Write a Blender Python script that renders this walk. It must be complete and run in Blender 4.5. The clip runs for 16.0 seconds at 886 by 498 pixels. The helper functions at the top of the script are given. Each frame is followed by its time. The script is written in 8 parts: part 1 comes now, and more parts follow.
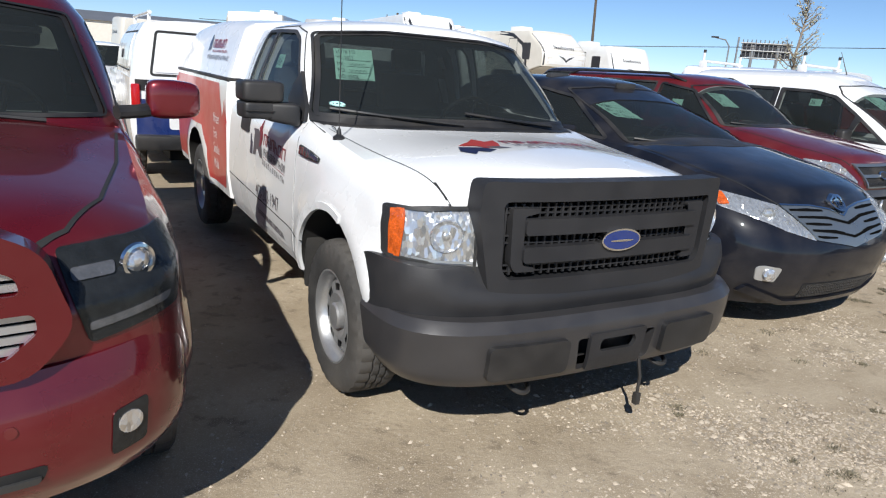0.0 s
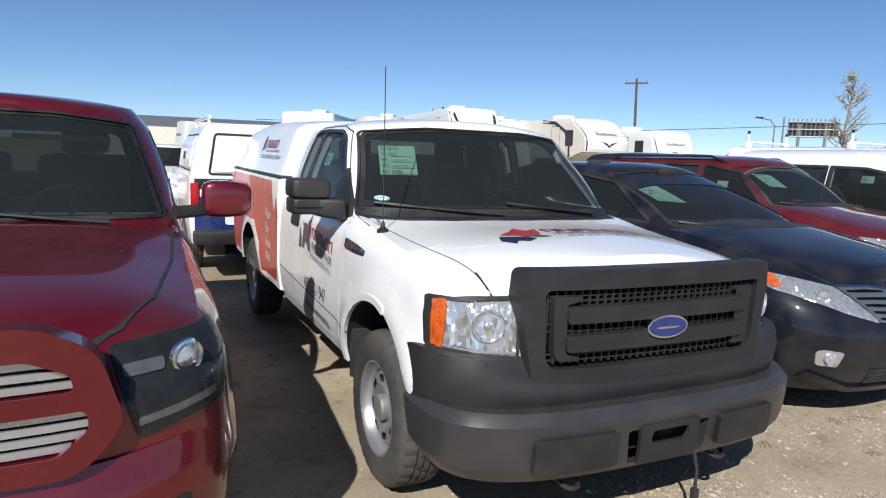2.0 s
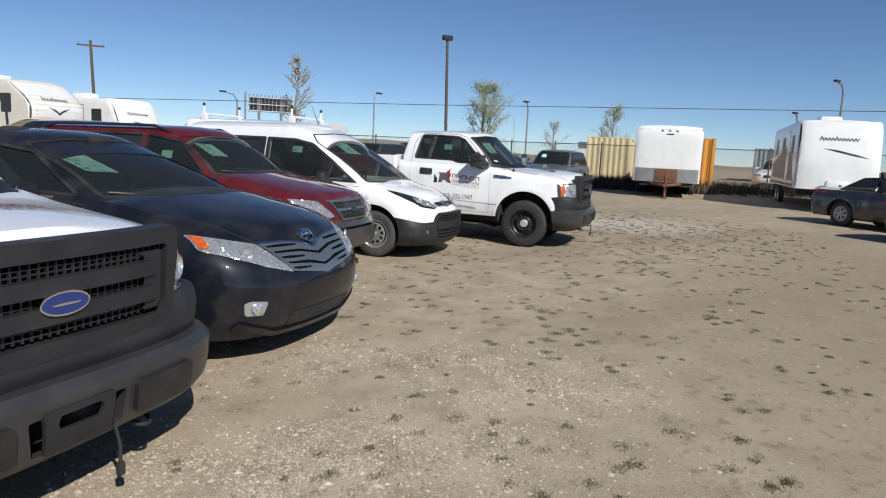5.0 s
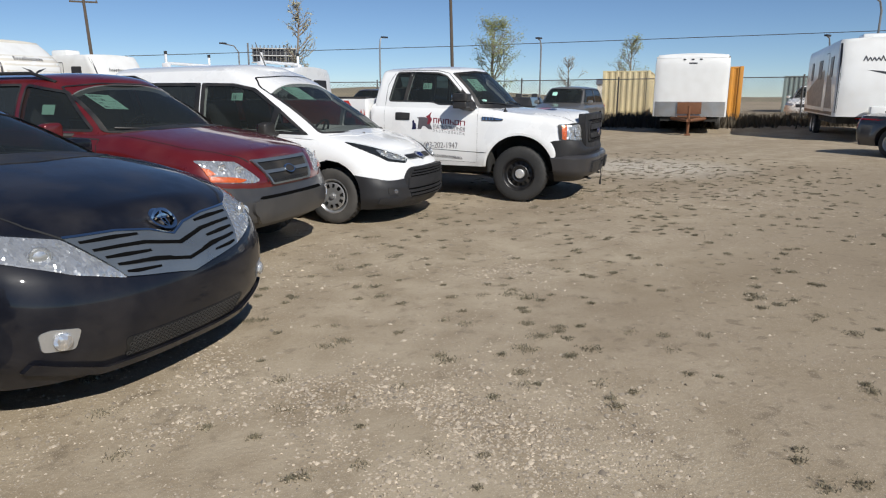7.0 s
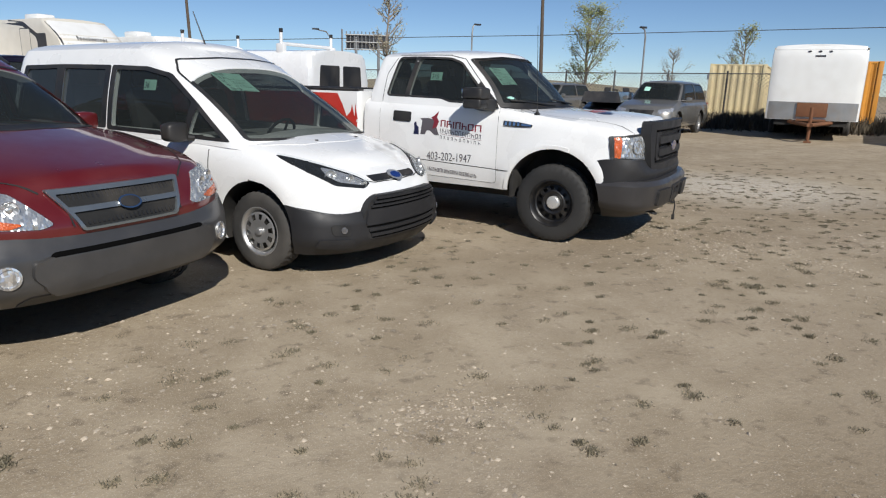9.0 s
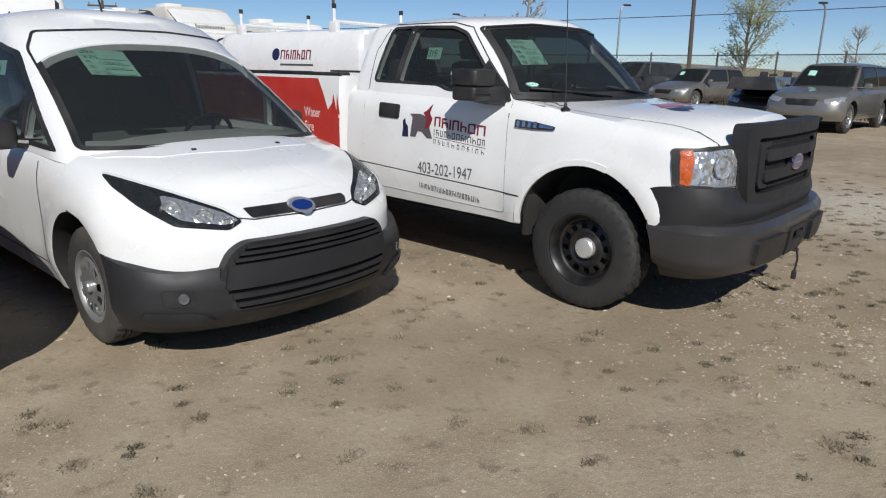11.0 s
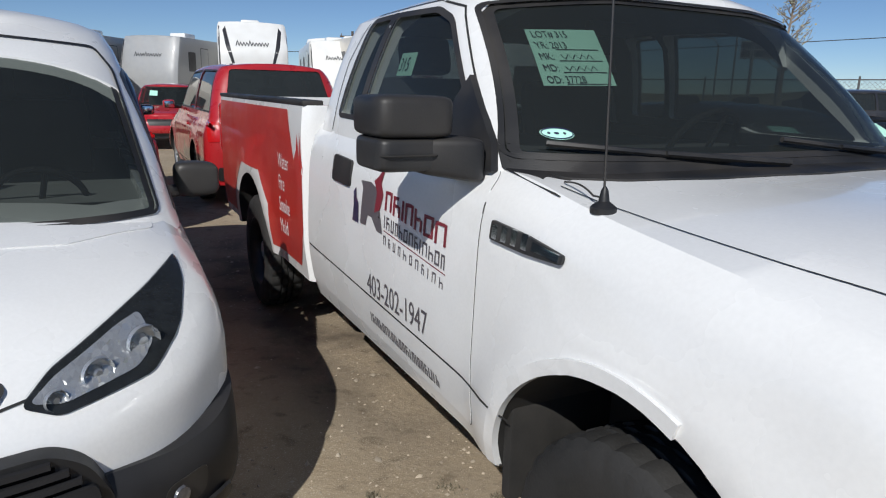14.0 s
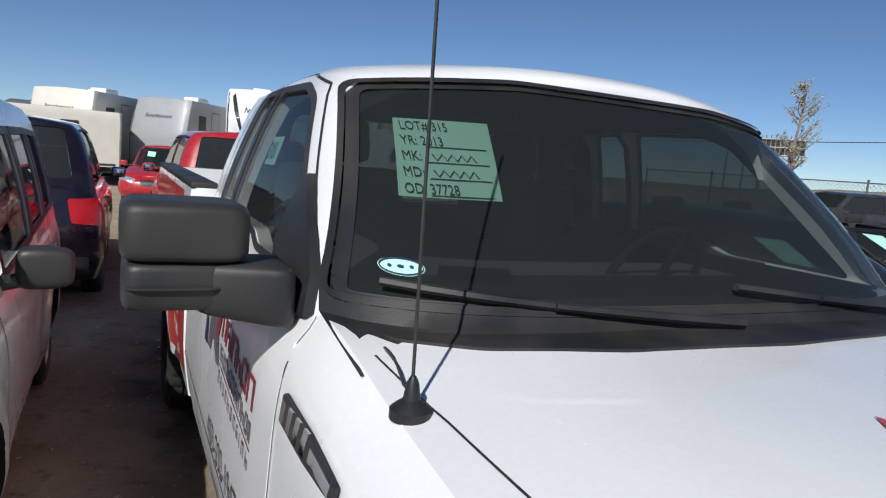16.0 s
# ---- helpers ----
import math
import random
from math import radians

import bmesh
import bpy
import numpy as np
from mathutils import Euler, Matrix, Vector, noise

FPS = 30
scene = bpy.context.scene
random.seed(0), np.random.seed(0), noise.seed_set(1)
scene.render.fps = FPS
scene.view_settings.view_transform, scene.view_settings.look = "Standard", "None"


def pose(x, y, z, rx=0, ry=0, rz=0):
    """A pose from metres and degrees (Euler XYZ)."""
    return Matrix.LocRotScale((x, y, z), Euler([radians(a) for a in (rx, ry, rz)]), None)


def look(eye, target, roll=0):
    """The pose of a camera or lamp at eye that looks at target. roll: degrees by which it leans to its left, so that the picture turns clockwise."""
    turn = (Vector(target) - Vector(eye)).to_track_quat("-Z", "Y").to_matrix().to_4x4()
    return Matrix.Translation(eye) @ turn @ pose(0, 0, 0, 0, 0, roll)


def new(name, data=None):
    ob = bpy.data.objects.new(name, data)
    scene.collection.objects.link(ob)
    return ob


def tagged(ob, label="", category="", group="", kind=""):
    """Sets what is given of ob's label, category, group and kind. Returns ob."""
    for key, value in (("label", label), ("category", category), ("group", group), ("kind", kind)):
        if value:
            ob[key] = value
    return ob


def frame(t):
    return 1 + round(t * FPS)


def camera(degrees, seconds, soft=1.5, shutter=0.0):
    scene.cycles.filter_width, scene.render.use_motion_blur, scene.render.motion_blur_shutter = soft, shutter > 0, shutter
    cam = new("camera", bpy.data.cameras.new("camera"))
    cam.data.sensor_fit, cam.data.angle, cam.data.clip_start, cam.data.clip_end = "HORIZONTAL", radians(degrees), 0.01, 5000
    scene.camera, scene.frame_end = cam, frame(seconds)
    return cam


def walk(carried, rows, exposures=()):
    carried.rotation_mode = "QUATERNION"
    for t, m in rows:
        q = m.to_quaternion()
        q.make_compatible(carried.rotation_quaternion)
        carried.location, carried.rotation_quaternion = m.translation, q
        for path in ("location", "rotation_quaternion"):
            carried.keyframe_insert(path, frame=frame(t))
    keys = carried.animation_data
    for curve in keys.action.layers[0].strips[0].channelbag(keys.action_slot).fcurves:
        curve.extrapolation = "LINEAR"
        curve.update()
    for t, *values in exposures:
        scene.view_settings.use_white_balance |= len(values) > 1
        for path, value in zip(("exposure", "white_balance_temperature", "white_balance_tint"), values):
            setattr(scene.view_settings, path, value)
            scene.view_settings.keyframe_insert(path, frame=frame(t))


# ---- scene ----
cam = camera(67.5, 16.0, soft=1.15)
METRES, EYE, TILT, LEAN, TURN = 11.5, 1.52, 0.0, 0.0, 0.0
ROWS = [
    (0.0, 0.0, 0.0, 0.0, 1.15, -15.22, -4.22),
    (0.5, 0.0005, -0.0015, 0.003, 3.38, -9.95, -3.94),
    (1.0, 0.0005, -0.0008, 0.0031, 4.93, -8.5, -3.48),
    (1.5, 0.001, -0.0007, 0.0029, 5.16, -8.07, -2.99),
    (2.0, 0.0025, -0.0016, 0.0021, 5.02, -8.03, -2.29),
    (2.5, 0.0051, -0.0034, 0.0017, 2.45, -8.8, -2.12),
    (3.0, 0.01, -0.0072, 0.0017, -4.97, -8.88, -2.75),
    (3.5, 0.0153, -0.011, 0.0017, -15.97, -8.47, -3.4),
    (4.0, 0.0205, -0.0147, 0.0017, -27.12, -7.78, -3.9),
    (4.5, 0.0216, -0.0153, 0.0017, -36.54, -7.21, -3.58),
    (7.0, 0.1592, 0.0763, -0.0044, -36.54, -13.01, -0.14),
    (7.5, 0.2099, 0.1091, -0.0031, -29.49, -14.83, 0.27),
    (8.0, 0.2619, 0.1434, -0.0006, -31.07, -14.13, -1.04),
    (8.5, 0.3139, 0.1779, 0.0002, -29.02, -13.19, -1.28),
    (9.0, 0.3657, 0.2161, 0.0005, -27.97, -13.96, -1.49),
    (11.5, 0.5836, 0.3882, -0.0015, -12.14, -15.26, -2.16),
    (12.0, 0.6109, 0.4277, -0.0017, -10.14, -15.02, -3.55),
    (12.5, 0.6359, 0.4641, -0.0027, -8.21, -13.76, -3.47),
    (13.0, 0.6547, 0.4989, -0.0032, -3.57, -14.03, -2.21),
    (13.5, 0.6747, 0.5313, -0.0034, -0.16, -14.08, -0.97),
    (14.0, 0.6948, 0.5654, -0.0, 4.96, -13.57, -1.26),
    (14.5, 0.7128, 0.5969, 0.0046, 5.9, -10.76, -3.28),
    (15.0, 0.7245, 0.6154, 0.0077, 7.86, -8.57, -4.77),
    (15.5, 0.7258, 0.6206, 0.0076, 8.14, -7.99, -4.91),
    (16.0, 0.7261, 0.6211, 0.0077, 6.29, -7.29, -4.68),
]
walk(cam, [(t, pose(0, 0, EYE, TILT, LEAN, TURN) @ pose(METRES * x, METRES * y, METRES * z, 90 + pitch, roll, yaw)) for t, x, y, z, yaw, pitch, roll in ROWS], [(0.0, 0.27, 6080, 9), (3.5, 0.13, 6080, 9), (4.5, 0.03, 6120, 9), (7.0, -0.06, 6250, 9), (9.0, -0.08, 6250, 9), (11.5, -0.22, 6150, 9), (14.0, -0.26, 6080, 9), (16.0, -0.14, 6080, 9)])

# ---- sky, sun, exposure ----
from mathutils.bvhtree import BVHTree

SUN_ELEV, SUN_AZ = 39.0, -100.0      # degrees; azimuth counter-clockwise from +x
world = bpy.data.worlds.new("sky")
scene.world = world
world.use_nodes = True
wn = world.node_tree.nodes
sky = wn.new("ShaderNodeTexSky")
sky.sky_type, sky.sun_disc = "NISHITA", False
sky.sun_elevation, sky.sun_rotation = radians(SUN_ELEV), radians(90 - SUN_AZ)
sky.air_density, sky.dust_density, sky.ozone_density, sky.altitude = 0.75, 0.02, 4.0, 1200
wn["Background"].inputs[1].default_value = 0.086
world.node_tree.links.new(sky.outputs[0], wn["Background"].inputs[0])
sun_data = bpy.data.lights.new("sun", "SUN")
sun_data.energy, sun_data.angle, sun_data.color = 4.9, radians(0.53), (1.0, 0.94, 0.85)
sun = new("sun", sun_data)
ce = math.cos(radians(SUN_ELEV))
SUN_DIR = Vector((ce * math.cos(radians(SUN_AZ)), ce * math.sin(radians(SUN_AZ)), math.sin(radians(SUN_ELEV))))
sun.matrix_world = look(SUN_DIR * 60, (0, 0, 0))
scene.view_settings.exposure = 0.0


# ---- materials ----
def material(name, color, rough=0.5, metal=0.0, coat=0.0, vary=0.12, scale=6.0, fine=90.0, bump=0.0, spec=0.5, dirt=None, dirt_amount=0.0, dirt_scale=3.0, island=0.0):
    """A surface with two scales of variation in tone and gloss, fine relief and, where given, dirt."""
    m = bpy.data.materials.new(name)
    m.use_nodes = True
    n, l = m.node_tree.nodes, m.node_tree.links
    b = n["Principled BSDF"]
    co = n.new("ShaderNodeTexCoord")
    big, small = n.new("ShaderNodeTexNoise"), n.new("ShaderNodeTexNoise")
    big.inputs["Scale"].default_value, big.inputs["Detail"].default_value = scale, 5
    small.inputs["Scale"].default_value, small.inputs["Detail"].default_value = fine, 3
    for t in (big, small):
        l.new(co.outputs["Object"], t.inputs["Vector"])
    mix = n.new("ShaderNodeMath")
    mix.operation = "ADD"
    l.new(big.outputs["Fac"], mix.inputs[0])
    l.new(small.outputs["Fac"], mix.inputs[1])
    ramp = n.new("ShaderNodeMapRange")
    ramp.inputs[1].default_value, ramp.inputs[2].default_value = 0.7, 1.3
    ramp.inputs[3].default_value, ramp.inputs[4].default_value = 1 - vary, 1 + vary
    l.new(mix.outputs[0], ramp.inputs[0])
    tone = n.new("ShaderNodeVectorMath")
    tone.operation = "SCALE"
    tone.inputs[0].default_value = color[:3]
    l.new(ramp.outputs[0], tone.inputs[3])
    out = tone.outputs[0]
    if island:
        info = n.new("ShaderNodeNewGeometry")
        rr = n.new("ShaderNodeMapRange")
        rr.inputs[3].default_value, rr.inputs[4].default_value = 1 - island, 1 + island
        l.new(info.outputs["Random Per Island"], rr.inputs[0])
        t2 = n.new("ShaderNodeVectorMath")
        t2.operation = "SCALE"
        l.new(out, t2.inputs[0])
        l.new(rr.outputs[0], t2.inputs[3])
        out = t2.outputs[0]
    if dirt:
        spots = n.new("ShaderNodeTexNoise")
        spots.inputs["Scale"].default_value, spots.inputs["Detail"].default_value = dirt_scale, 8
        l.new(co.outputs["Object"], spots.inputs["Vector"])
        cut = n.new("ShaderNodeMapRange")
        cut.inputs[1].default_value, cut.inputs[2].default_value = 0.42, 0.75
        cut.inputs[3].default_value, cut.inputs[4].default_value = 0.0, dirt_amount
        l.new(spots.outputs["Fac"], cut.inputs[0])
        mc = n.new("ShaderNodeMix")
        mc.data_type = "RGBA"
        mc.inputs[7].default_value = (*dirt, 1)
        l.new(cut.outputs[0], mc.inputs[0])
        l.new(out, mc.inputs[6])
        out = mc.outputs[2]
    l.new(out, b.inputs["Base Color"])
    rg = n.new("ShaderNodeMapRange")
    rg.inputs[1].default_value, rg.inputs[2].default_value = 0.3, 0.7
    rg.inputs[3].default_value, rg.inputs[4].default_value = rough * 0.8, min(1, rough * 1.2)
    l.new(big.outputs["Fac"], rg.inputs[0])
    l.new(rg.outputs[0], b.inputs["Roughness"])
    b.inputs["Metallic"].default_value = metal
    b.inputs["Coat Weight"].default_value = coat
    b.inputs["Coat Roughness"].default_value = 0.04
    b.inputs["Specular IOR Level"].default_value = spec
    if bump:
        bp = n.new("ShaderNodeBump")
        bp.inputs["Strength"].default_value, bp.inputs["Distance"].default_value = 0.6, bump
        l.new(small.outputs["Fac"], bp.inputs["Height"])
        l.new(bp.outputs[0], b.inputs["Normal"])
    return m


def glass(name, tint, rough=0.02, clear=0.5):
    """Tinted pane: part of the light passes straight through, the rest meets a glossy dark sheet."""
    m = bpy.data.materials.new(name)
    m.use_nodes = True
    n, l = m.node_tree.nodes, m.node_tree.links
    b, o = n["Principled BSDF"], n["Material Output"]
    b.inputs["Base Color"].default_value = (0.034, 0.039, 0.039, 1)
    b.inputs["Roughness"].default_value = rough
    b.inputs["IOR"].default_value = 1.5
    tr = n.new("ShaderNodeBsdfTransparent")
    tr.inputs[0].default_value = (*tint, 1)
    mx = n.new("ShaderNodeMixShader")
    co, dust = n.new("ShaderNodeTexCoord"), n.new("ShaderNodeTexNoise")
    dust.inputs["Scale"].default_value, dust.inputs["Detail"].default_value = 7, 6
    l.new(co.outputs["Object"], dust.inputs["Vector"])
    mr = n.new("ShaderNodeMapRange")
    mr.inputs[3].default_value, mr.inputs[4].default_value = 1 - clear - 0.06, 1 - clear + 0.06
    l.new(dust.outputs["Fac"], mr.inputs[0])
    l.new(mr.outputs[0], mx.inputs[0])
    l.new(tr.outputs[0], mx.inputs[1])
    l.new(b.outputs[0], mx.inputs[2])
    l.new(mx.outputs[0], o.inputs[0])
    return m


def facets(name, scale):
    """Bright faceted reflector: small flat cells, each tilted its own way, with bright and dark glints painted per
    cell.
    """
    m = bpy.data.materials.new(name)
    m.use_nodes = True
    n, l = m.node_tree.nodes, m.node_tree.links
    b = n["Principled BSDF"]
    co, cell = n.new("ShaderNodeTexCoord"), n.new("ShaderNodeTexVoronoi")
    cell.inputs["Scale"].default_value = scale
    stretch = n.new("ShaderNodeVectorMath")
    stretch.operation = "MULTIPLY"
    stretch.inputs[1].default_value = (0.7, 1.0, 0.45)
    l.new(co.outputs["Object"], stretch.inputs[0])
    l.new(stretch.outputs[0], cell.inputs["Vector"])
    # per-cell brightness in the base colour imitates the sparkle of facets
    tone = n.new("ShaderNodeMapRange")
    tone.inputs[1].default_value, tone.inputs[2].default_value, tone.inputs[3].default_value, tone.inputs[4].default_value = 0.1, 0.9, 0.50, 0.98
    l.new(cell.outputs["Color"], tone.inputs[0])
    l.new(tone.outputs[0], b.inputs["Base Color"])
    geo, tilt, add, unit = n.new("ShaderNodeNewGeometry"), n.new("ShaderNodeVectorMath"), n.new("ShaderNodeVectorMath"), n.new("ShaderNodeVectorMath")
    tilt.operation, add.operation, unit.operation = "MULTIPLY_ADD", "ADD", "NORMALIZE"
    tilt.inputs[1].default_value, tilt.inputs[2].default_value = (0.7, 0.7, 0.7), (-0.35, -0.35, -0.35)
    l.new(cell.outputs["Color"], tilt.inputs[0])
    l.new(geo.outputs["Normal"], add.inputs[0])
    l.new(tilt.outputs[0], add.inputs[1])
    l.new(add.outputs[0], unit.inputs[0])
    l.new(unit.outputs[0], b.inputs["Normal"])
    b.inputs["Metallic"].default_value, b.inputs["Roughness"].default_value = 0.7, 0.18
    return m


DUST = (0.34, 0.29, 0.23)
WHITE = material("white_paint", (0.82, 0.82, 0.81), 0.28, coat=0.7, vary=0.03, scale=2, dirt=DUST, dirt_amount=0.10, dirt_scale=2.2)
RED = material("red_metallic_paint", (0.1525, 0.0073, 0.0134), 0.30, metal=0.45, coat=1.0, vary=0.10, fine=700, dirt=DUST, dirt_amount=0.045)
MAROON = material("dark_red_paint", (0.135, 0.011, 0.012), 0.33, metal=0.25, coat=1.0, vary=0.08, fine=700, dirt=DUST, dirt_amount=0.05)
BRIGHT_RED = material("bright_red_paint", (0.42, 0.015, 0.02), 0.3, coat=0.9, vary=0.06, fine=500, dirt=DUST, dirt_amount=0.08)
NAVY = material("dark_blue_black_paint", (0.008, 0.009, 0.014), 0.4, coat=0.7, vary=0.15, fine=700, dirt=DUST, dirt_amount=0.07, spec=0.12)
SILVER = material("silver_grey_paint", (0.26, 0.25, 0.23), 0.35, metal=0.6, coat=0.8, vary=0.05, fine=500, dirt=DUST, dirt_amount=0.12)
CHARCOAL = material("charcoal_paint", (0.05, 0.05, 0.055), 0.35, metal=0.4, coat=0.8, vary=0.08, fine=500, dirt=DUST, dirt_amount=0.15)
BLUE = material("blue_paint", (0.012, 0.03, 0.14), 0.3, coat=0.9, vary=0.08, dirt=DUST, dirt_amount=0.08)
BUMPER = material("grey_bumper_paint", (0.044, 0.042, 0.043), 0.40, metal=0.2, coat=0.2, vary=0.08, fine=400, dirt=DUST, dirt_amount=0.04)
CLADDING = material("dark_grey_plastic", (0.020, 0.020, 0.022), 0.55, vary=0.10, fine=250, bump=0.0006, dirt=DUST, dirt_amount=0.03, spec=0.4)
GREYCLAD = material("mid_grey_plastic", (0.042, 0.041, 0.041), 0.5, vary=0.08, fine=250, bump=0.0004, dirt=DUST, dirt_amount=0.09)
DARK_MAROON = material("dark_plum_paint", (0.010, 0.005, 0.014), 0.3, metal=0.25, coat=1.0, vary=0.08, fine=700, dirt=DUST, dirt_amount=0.05)
BLACK = material("black_plastic", (0.016, 0.016, 0.017), 0.5, vary=0.12, fine=200, bump=0.0005, dirt=DUST, dirt_amount=0.10)
VOID = material("dark_underside", (0.012, 0.012, 0.012), 0.85, vary=0.2, dirt=DUST, dirt_amount=0.10)
# near-black colour that stands in for the shade inside openings
CAVITY_SHADE = material("painted_cavity_shade", (0.004, 0.004, 0.004), 0.95, spec=0.05)
SEAM = material("panel_gap", (0.02, 0.02, 0.02), 0.8)
RUBBER = material("tyre_rubber", (0.035, 0.034, 0.033), 0.75, vary=0.2, scale=9, fine=120, bump=0.002, dirt=(0.20, 0.18, 0.155), dirt_amount=0.35, dirt_scale=2)
BLACKRUBBER = material("clean_tyre_rubber", (0.020, 0.020, 0.020), 0.7, vary=0.15, scale=9, fine=120, bump=0.002, dirt=(0.20, 0.18, 0.155), dirt_amount=0.08, dirt_scale=2)
STEEL = material("silver_wheel_steel", (0.50, 0.50, 0.50), 0.38, metal=0.75, vary=0.08, dirt=DUST, dirt_amount=0.2, dirt_scale=8)
BLACKSTEEL = material("black_wheel_steel", (0.010, 0.010, 0.011), 0.4, vary=0.1, dirt=DUST, dirt_amount=0.06, dirt_scale=8)
CHROME = material("chrome", (0.80, 0.80, 0.80), 0.10, metal=1.0, vary=0.03)
SATIN = material("satin_chrome", (0.56, 0.57, 0.58), 0.30, metal=0.7, vary=0.05)
SILVERTRIM = material("silver_painted_trim", (0.27, 0.30, 0.32), 0.33, metal=0.75, coat=0.3, vary=0.05)
GREYPAINT = material("grey_painted_plastic", (0.060, 0.059, 0.060), 0.38, metal=0.25, coat=0.35, vary=0.08, fine=400, dirt=DUST, dirt_amount=0.10)
FOGLENS = material("grey_fog_lens", (0.13, 0.13, 0.14), 0.15, metal=0.3, coat=1.0, vary=0.3, scale=14, fine=40, bump=0.006)
LAMP = facets("headlamp_reflector", 80.0)
DARKLAMP = material("smoked_lamp_housing", (0.03, 0.032, 0.034), 0.2, metal=0.4, vary=0.3, scale=14, fine=40, bump=0.004)
AMBER = material("amber_lens", (0.62, 0.105, 0.010), 0.2, coat=1.0, vary=0.35, scale=25, fine=110, bump=0.006)
REDLENS = material("red_lens", (0.5, 0.01, 0.012), 0.15, coat=1.0, vary=0.12, fine=160, bump=0.003)
PAPER = material("mint_paper", (0.46, 0.80, 0.66), 0.85, vary=0.03)
INK = material("dark_ink", (0.02, 0.03, 0.05), 0.7)
DECAL_RED = material("red_decal", (0.50, 0.035, 0.025), 0.35, coat=0.5, vary=0.06, dirt=DUST, dirt_amount=0.12)
DECAL_BLUE = material("navy_decal", (0.014, 0.017, 0.062), 0.35, coat=0.4, vary=0.06)
DECAL_GREY = material("grey_decal", (0.10, 0.09, 0.10), 0.4, vary=0.06)
DECAL_WHITE = material("white_decal", (0.8, 0.8, 0.8), 0.4, vary=0.03)
CAP = material("bright_hub_cap", (0.68, 0.68, 0.67), 0.32, metal=0.55, vary=0.06)
NAME = material("dark_red_name_decal", (0.20, 0.022, 0.035), 0.4, vary=0.06)
BADGE = material("blue_enamel_badge", (0.01, 0.03, 0.16), 0.15, coat=1.0, vary=0.05)
SEAT = material("grey_seat_cloth", (0.03, 0.03, 0.032), 0.9, vary=0.15, fine=300, bump=0.001)
TRIM = material("dark_cabin_trim", (0.012, 0.012, 0.013), 0.9, vary=0.12, fine=250, bump=0.0006, spec=0.1)
LINING = material("grey_cab_lining", (0.20, 0.205, 0.20), 0.9, vary=0.08, fine=300, bump=0.0005, spec=0.1)
# grey lining again, its colour darkened for the shade inside the pickup cabs
SHADED_LINING = material("shade_toned_cab_lining", (0.075, 0.077, 0.078), 0.9, vary=0.08, fine=300, bump=0.0005, spec=0.1)
HEADLINER = material("light_headliner", (0.35, 0.35, 0.33), 0.9, vary=0.05)
GLASS = glass("tinted_glass", (0.36, 0.41, 0.40), 0.012, 0.55)
DARKGLASS = glass("privacy_glass", (0.20, 0.22, 0.23), 0.015, 0.25)
LENS = glass("clear_lens", (0.95, 0.97, 0.98), 0.02, 0.88)


# ---- shaping helpers ----
def curve(*pts):
    """A smooth function through (x, value) pairs, flat beyond the ends and never overshooting."""
    p = sorted(pts)
    xs, ys = [a for a, _ in p], [b for _, b in p]
    d = [(ys[i + 1] - ys[i]) / (xs[i + 1] - xs[i]) for i in range(len(xs) - 1)]
    m = [d[0]] + [0 if d[i - 1] * d[i] <= 0 else 2 * d[i - 1] * d[i] / (d[i - 1] + d[i]) for i in range(1, len(d))] + [d[-1]]

    def f(x):
        if x <= xs[0]:
            return ys[0]
        if x >= xs[-1]:
            return ys[-1]
        i = max(k for k in range(len(d)) if xs[k] <= x)
        h = xs[i + 1] - xs[i]
        t = (x - xs[i]) / h
        return (ys[i] * (1 + 2 * t) * (1 - t) ** 2 + m[i] * h * t * (1 - t) ** 2 + ys[i + 1] * t * t * (3 - 2 * t) - m[i + 1] * h * t * t * (1 - t))
    return f


def flat(v):
    return lambda x: v


def smooth(me, angle=32):
    for p in me.polygons:
        p.use_smooth = True
    me.set_sharp_from_angle(angle=radians(angle))
    return me


def part(name, geo, mat, parent=None, label="", angle=32):
    """Links a bmesh or mesh as one object under a thing or a part."""
    if isinstance(geo, bmesh.types.BMesh):
        me = bpy.data.meshes.new(name)
        geo.to_mesh(me)
        geo.free()
    else:
        me = geo
    slots = [p.material_index for p in me.polygons]
    me.materials.clear()
    for m in (mat if isinstance(mat, (list, tuple)) else [mat]):
        me.materials.append(m)
    if len(me.materials) > 1:
        me.polygons.foreach_set("material_index", slots)
    smooth(me, angle)
    ob = new(name, me)
    ob.parent = parent
    if label:
        tagged(ob, label)
    return ob


def thing(name, m, label, category, group=""):
    ob = new(name)
    ob.empty_display_size = 0.2
    ob.matrix_world = m
    return tagged(ob, label, category, group)


def block(bm, x0, x1, y0, y1, z0, z1, bevel=0.0, m=None):
    """A box added to bm, with rounded edges where bevel is given."""
    r = bmesh.ops.create_cube(bm, size=1)
    vs = r["verts"]
    for v in vs:
        v.co = Vector(((x0 + x1) / 2 + v.co.x * (x1 - x0), (y0 + y1) / 2 + v.co.y * (y1 - y0), (z0 + z1) / 2 + v.co.z * (z1 - z0)))
    if bevel:
        es = list({e for v in vs for e in v.link_edges})
        b = bmesh.ops.bevel(bm, geom=es, offset=bevel, segments=2, affect="EDGES", profile=0.6)
        vs = list(set(b["verts"]) | {v for v in vs if v.is_valid})
    if m is not None:
        for v in vs:
            v.co = m @ v.co
    return bm


def box(*a, **k):
    return block(bmesh.new(), *a, **k)


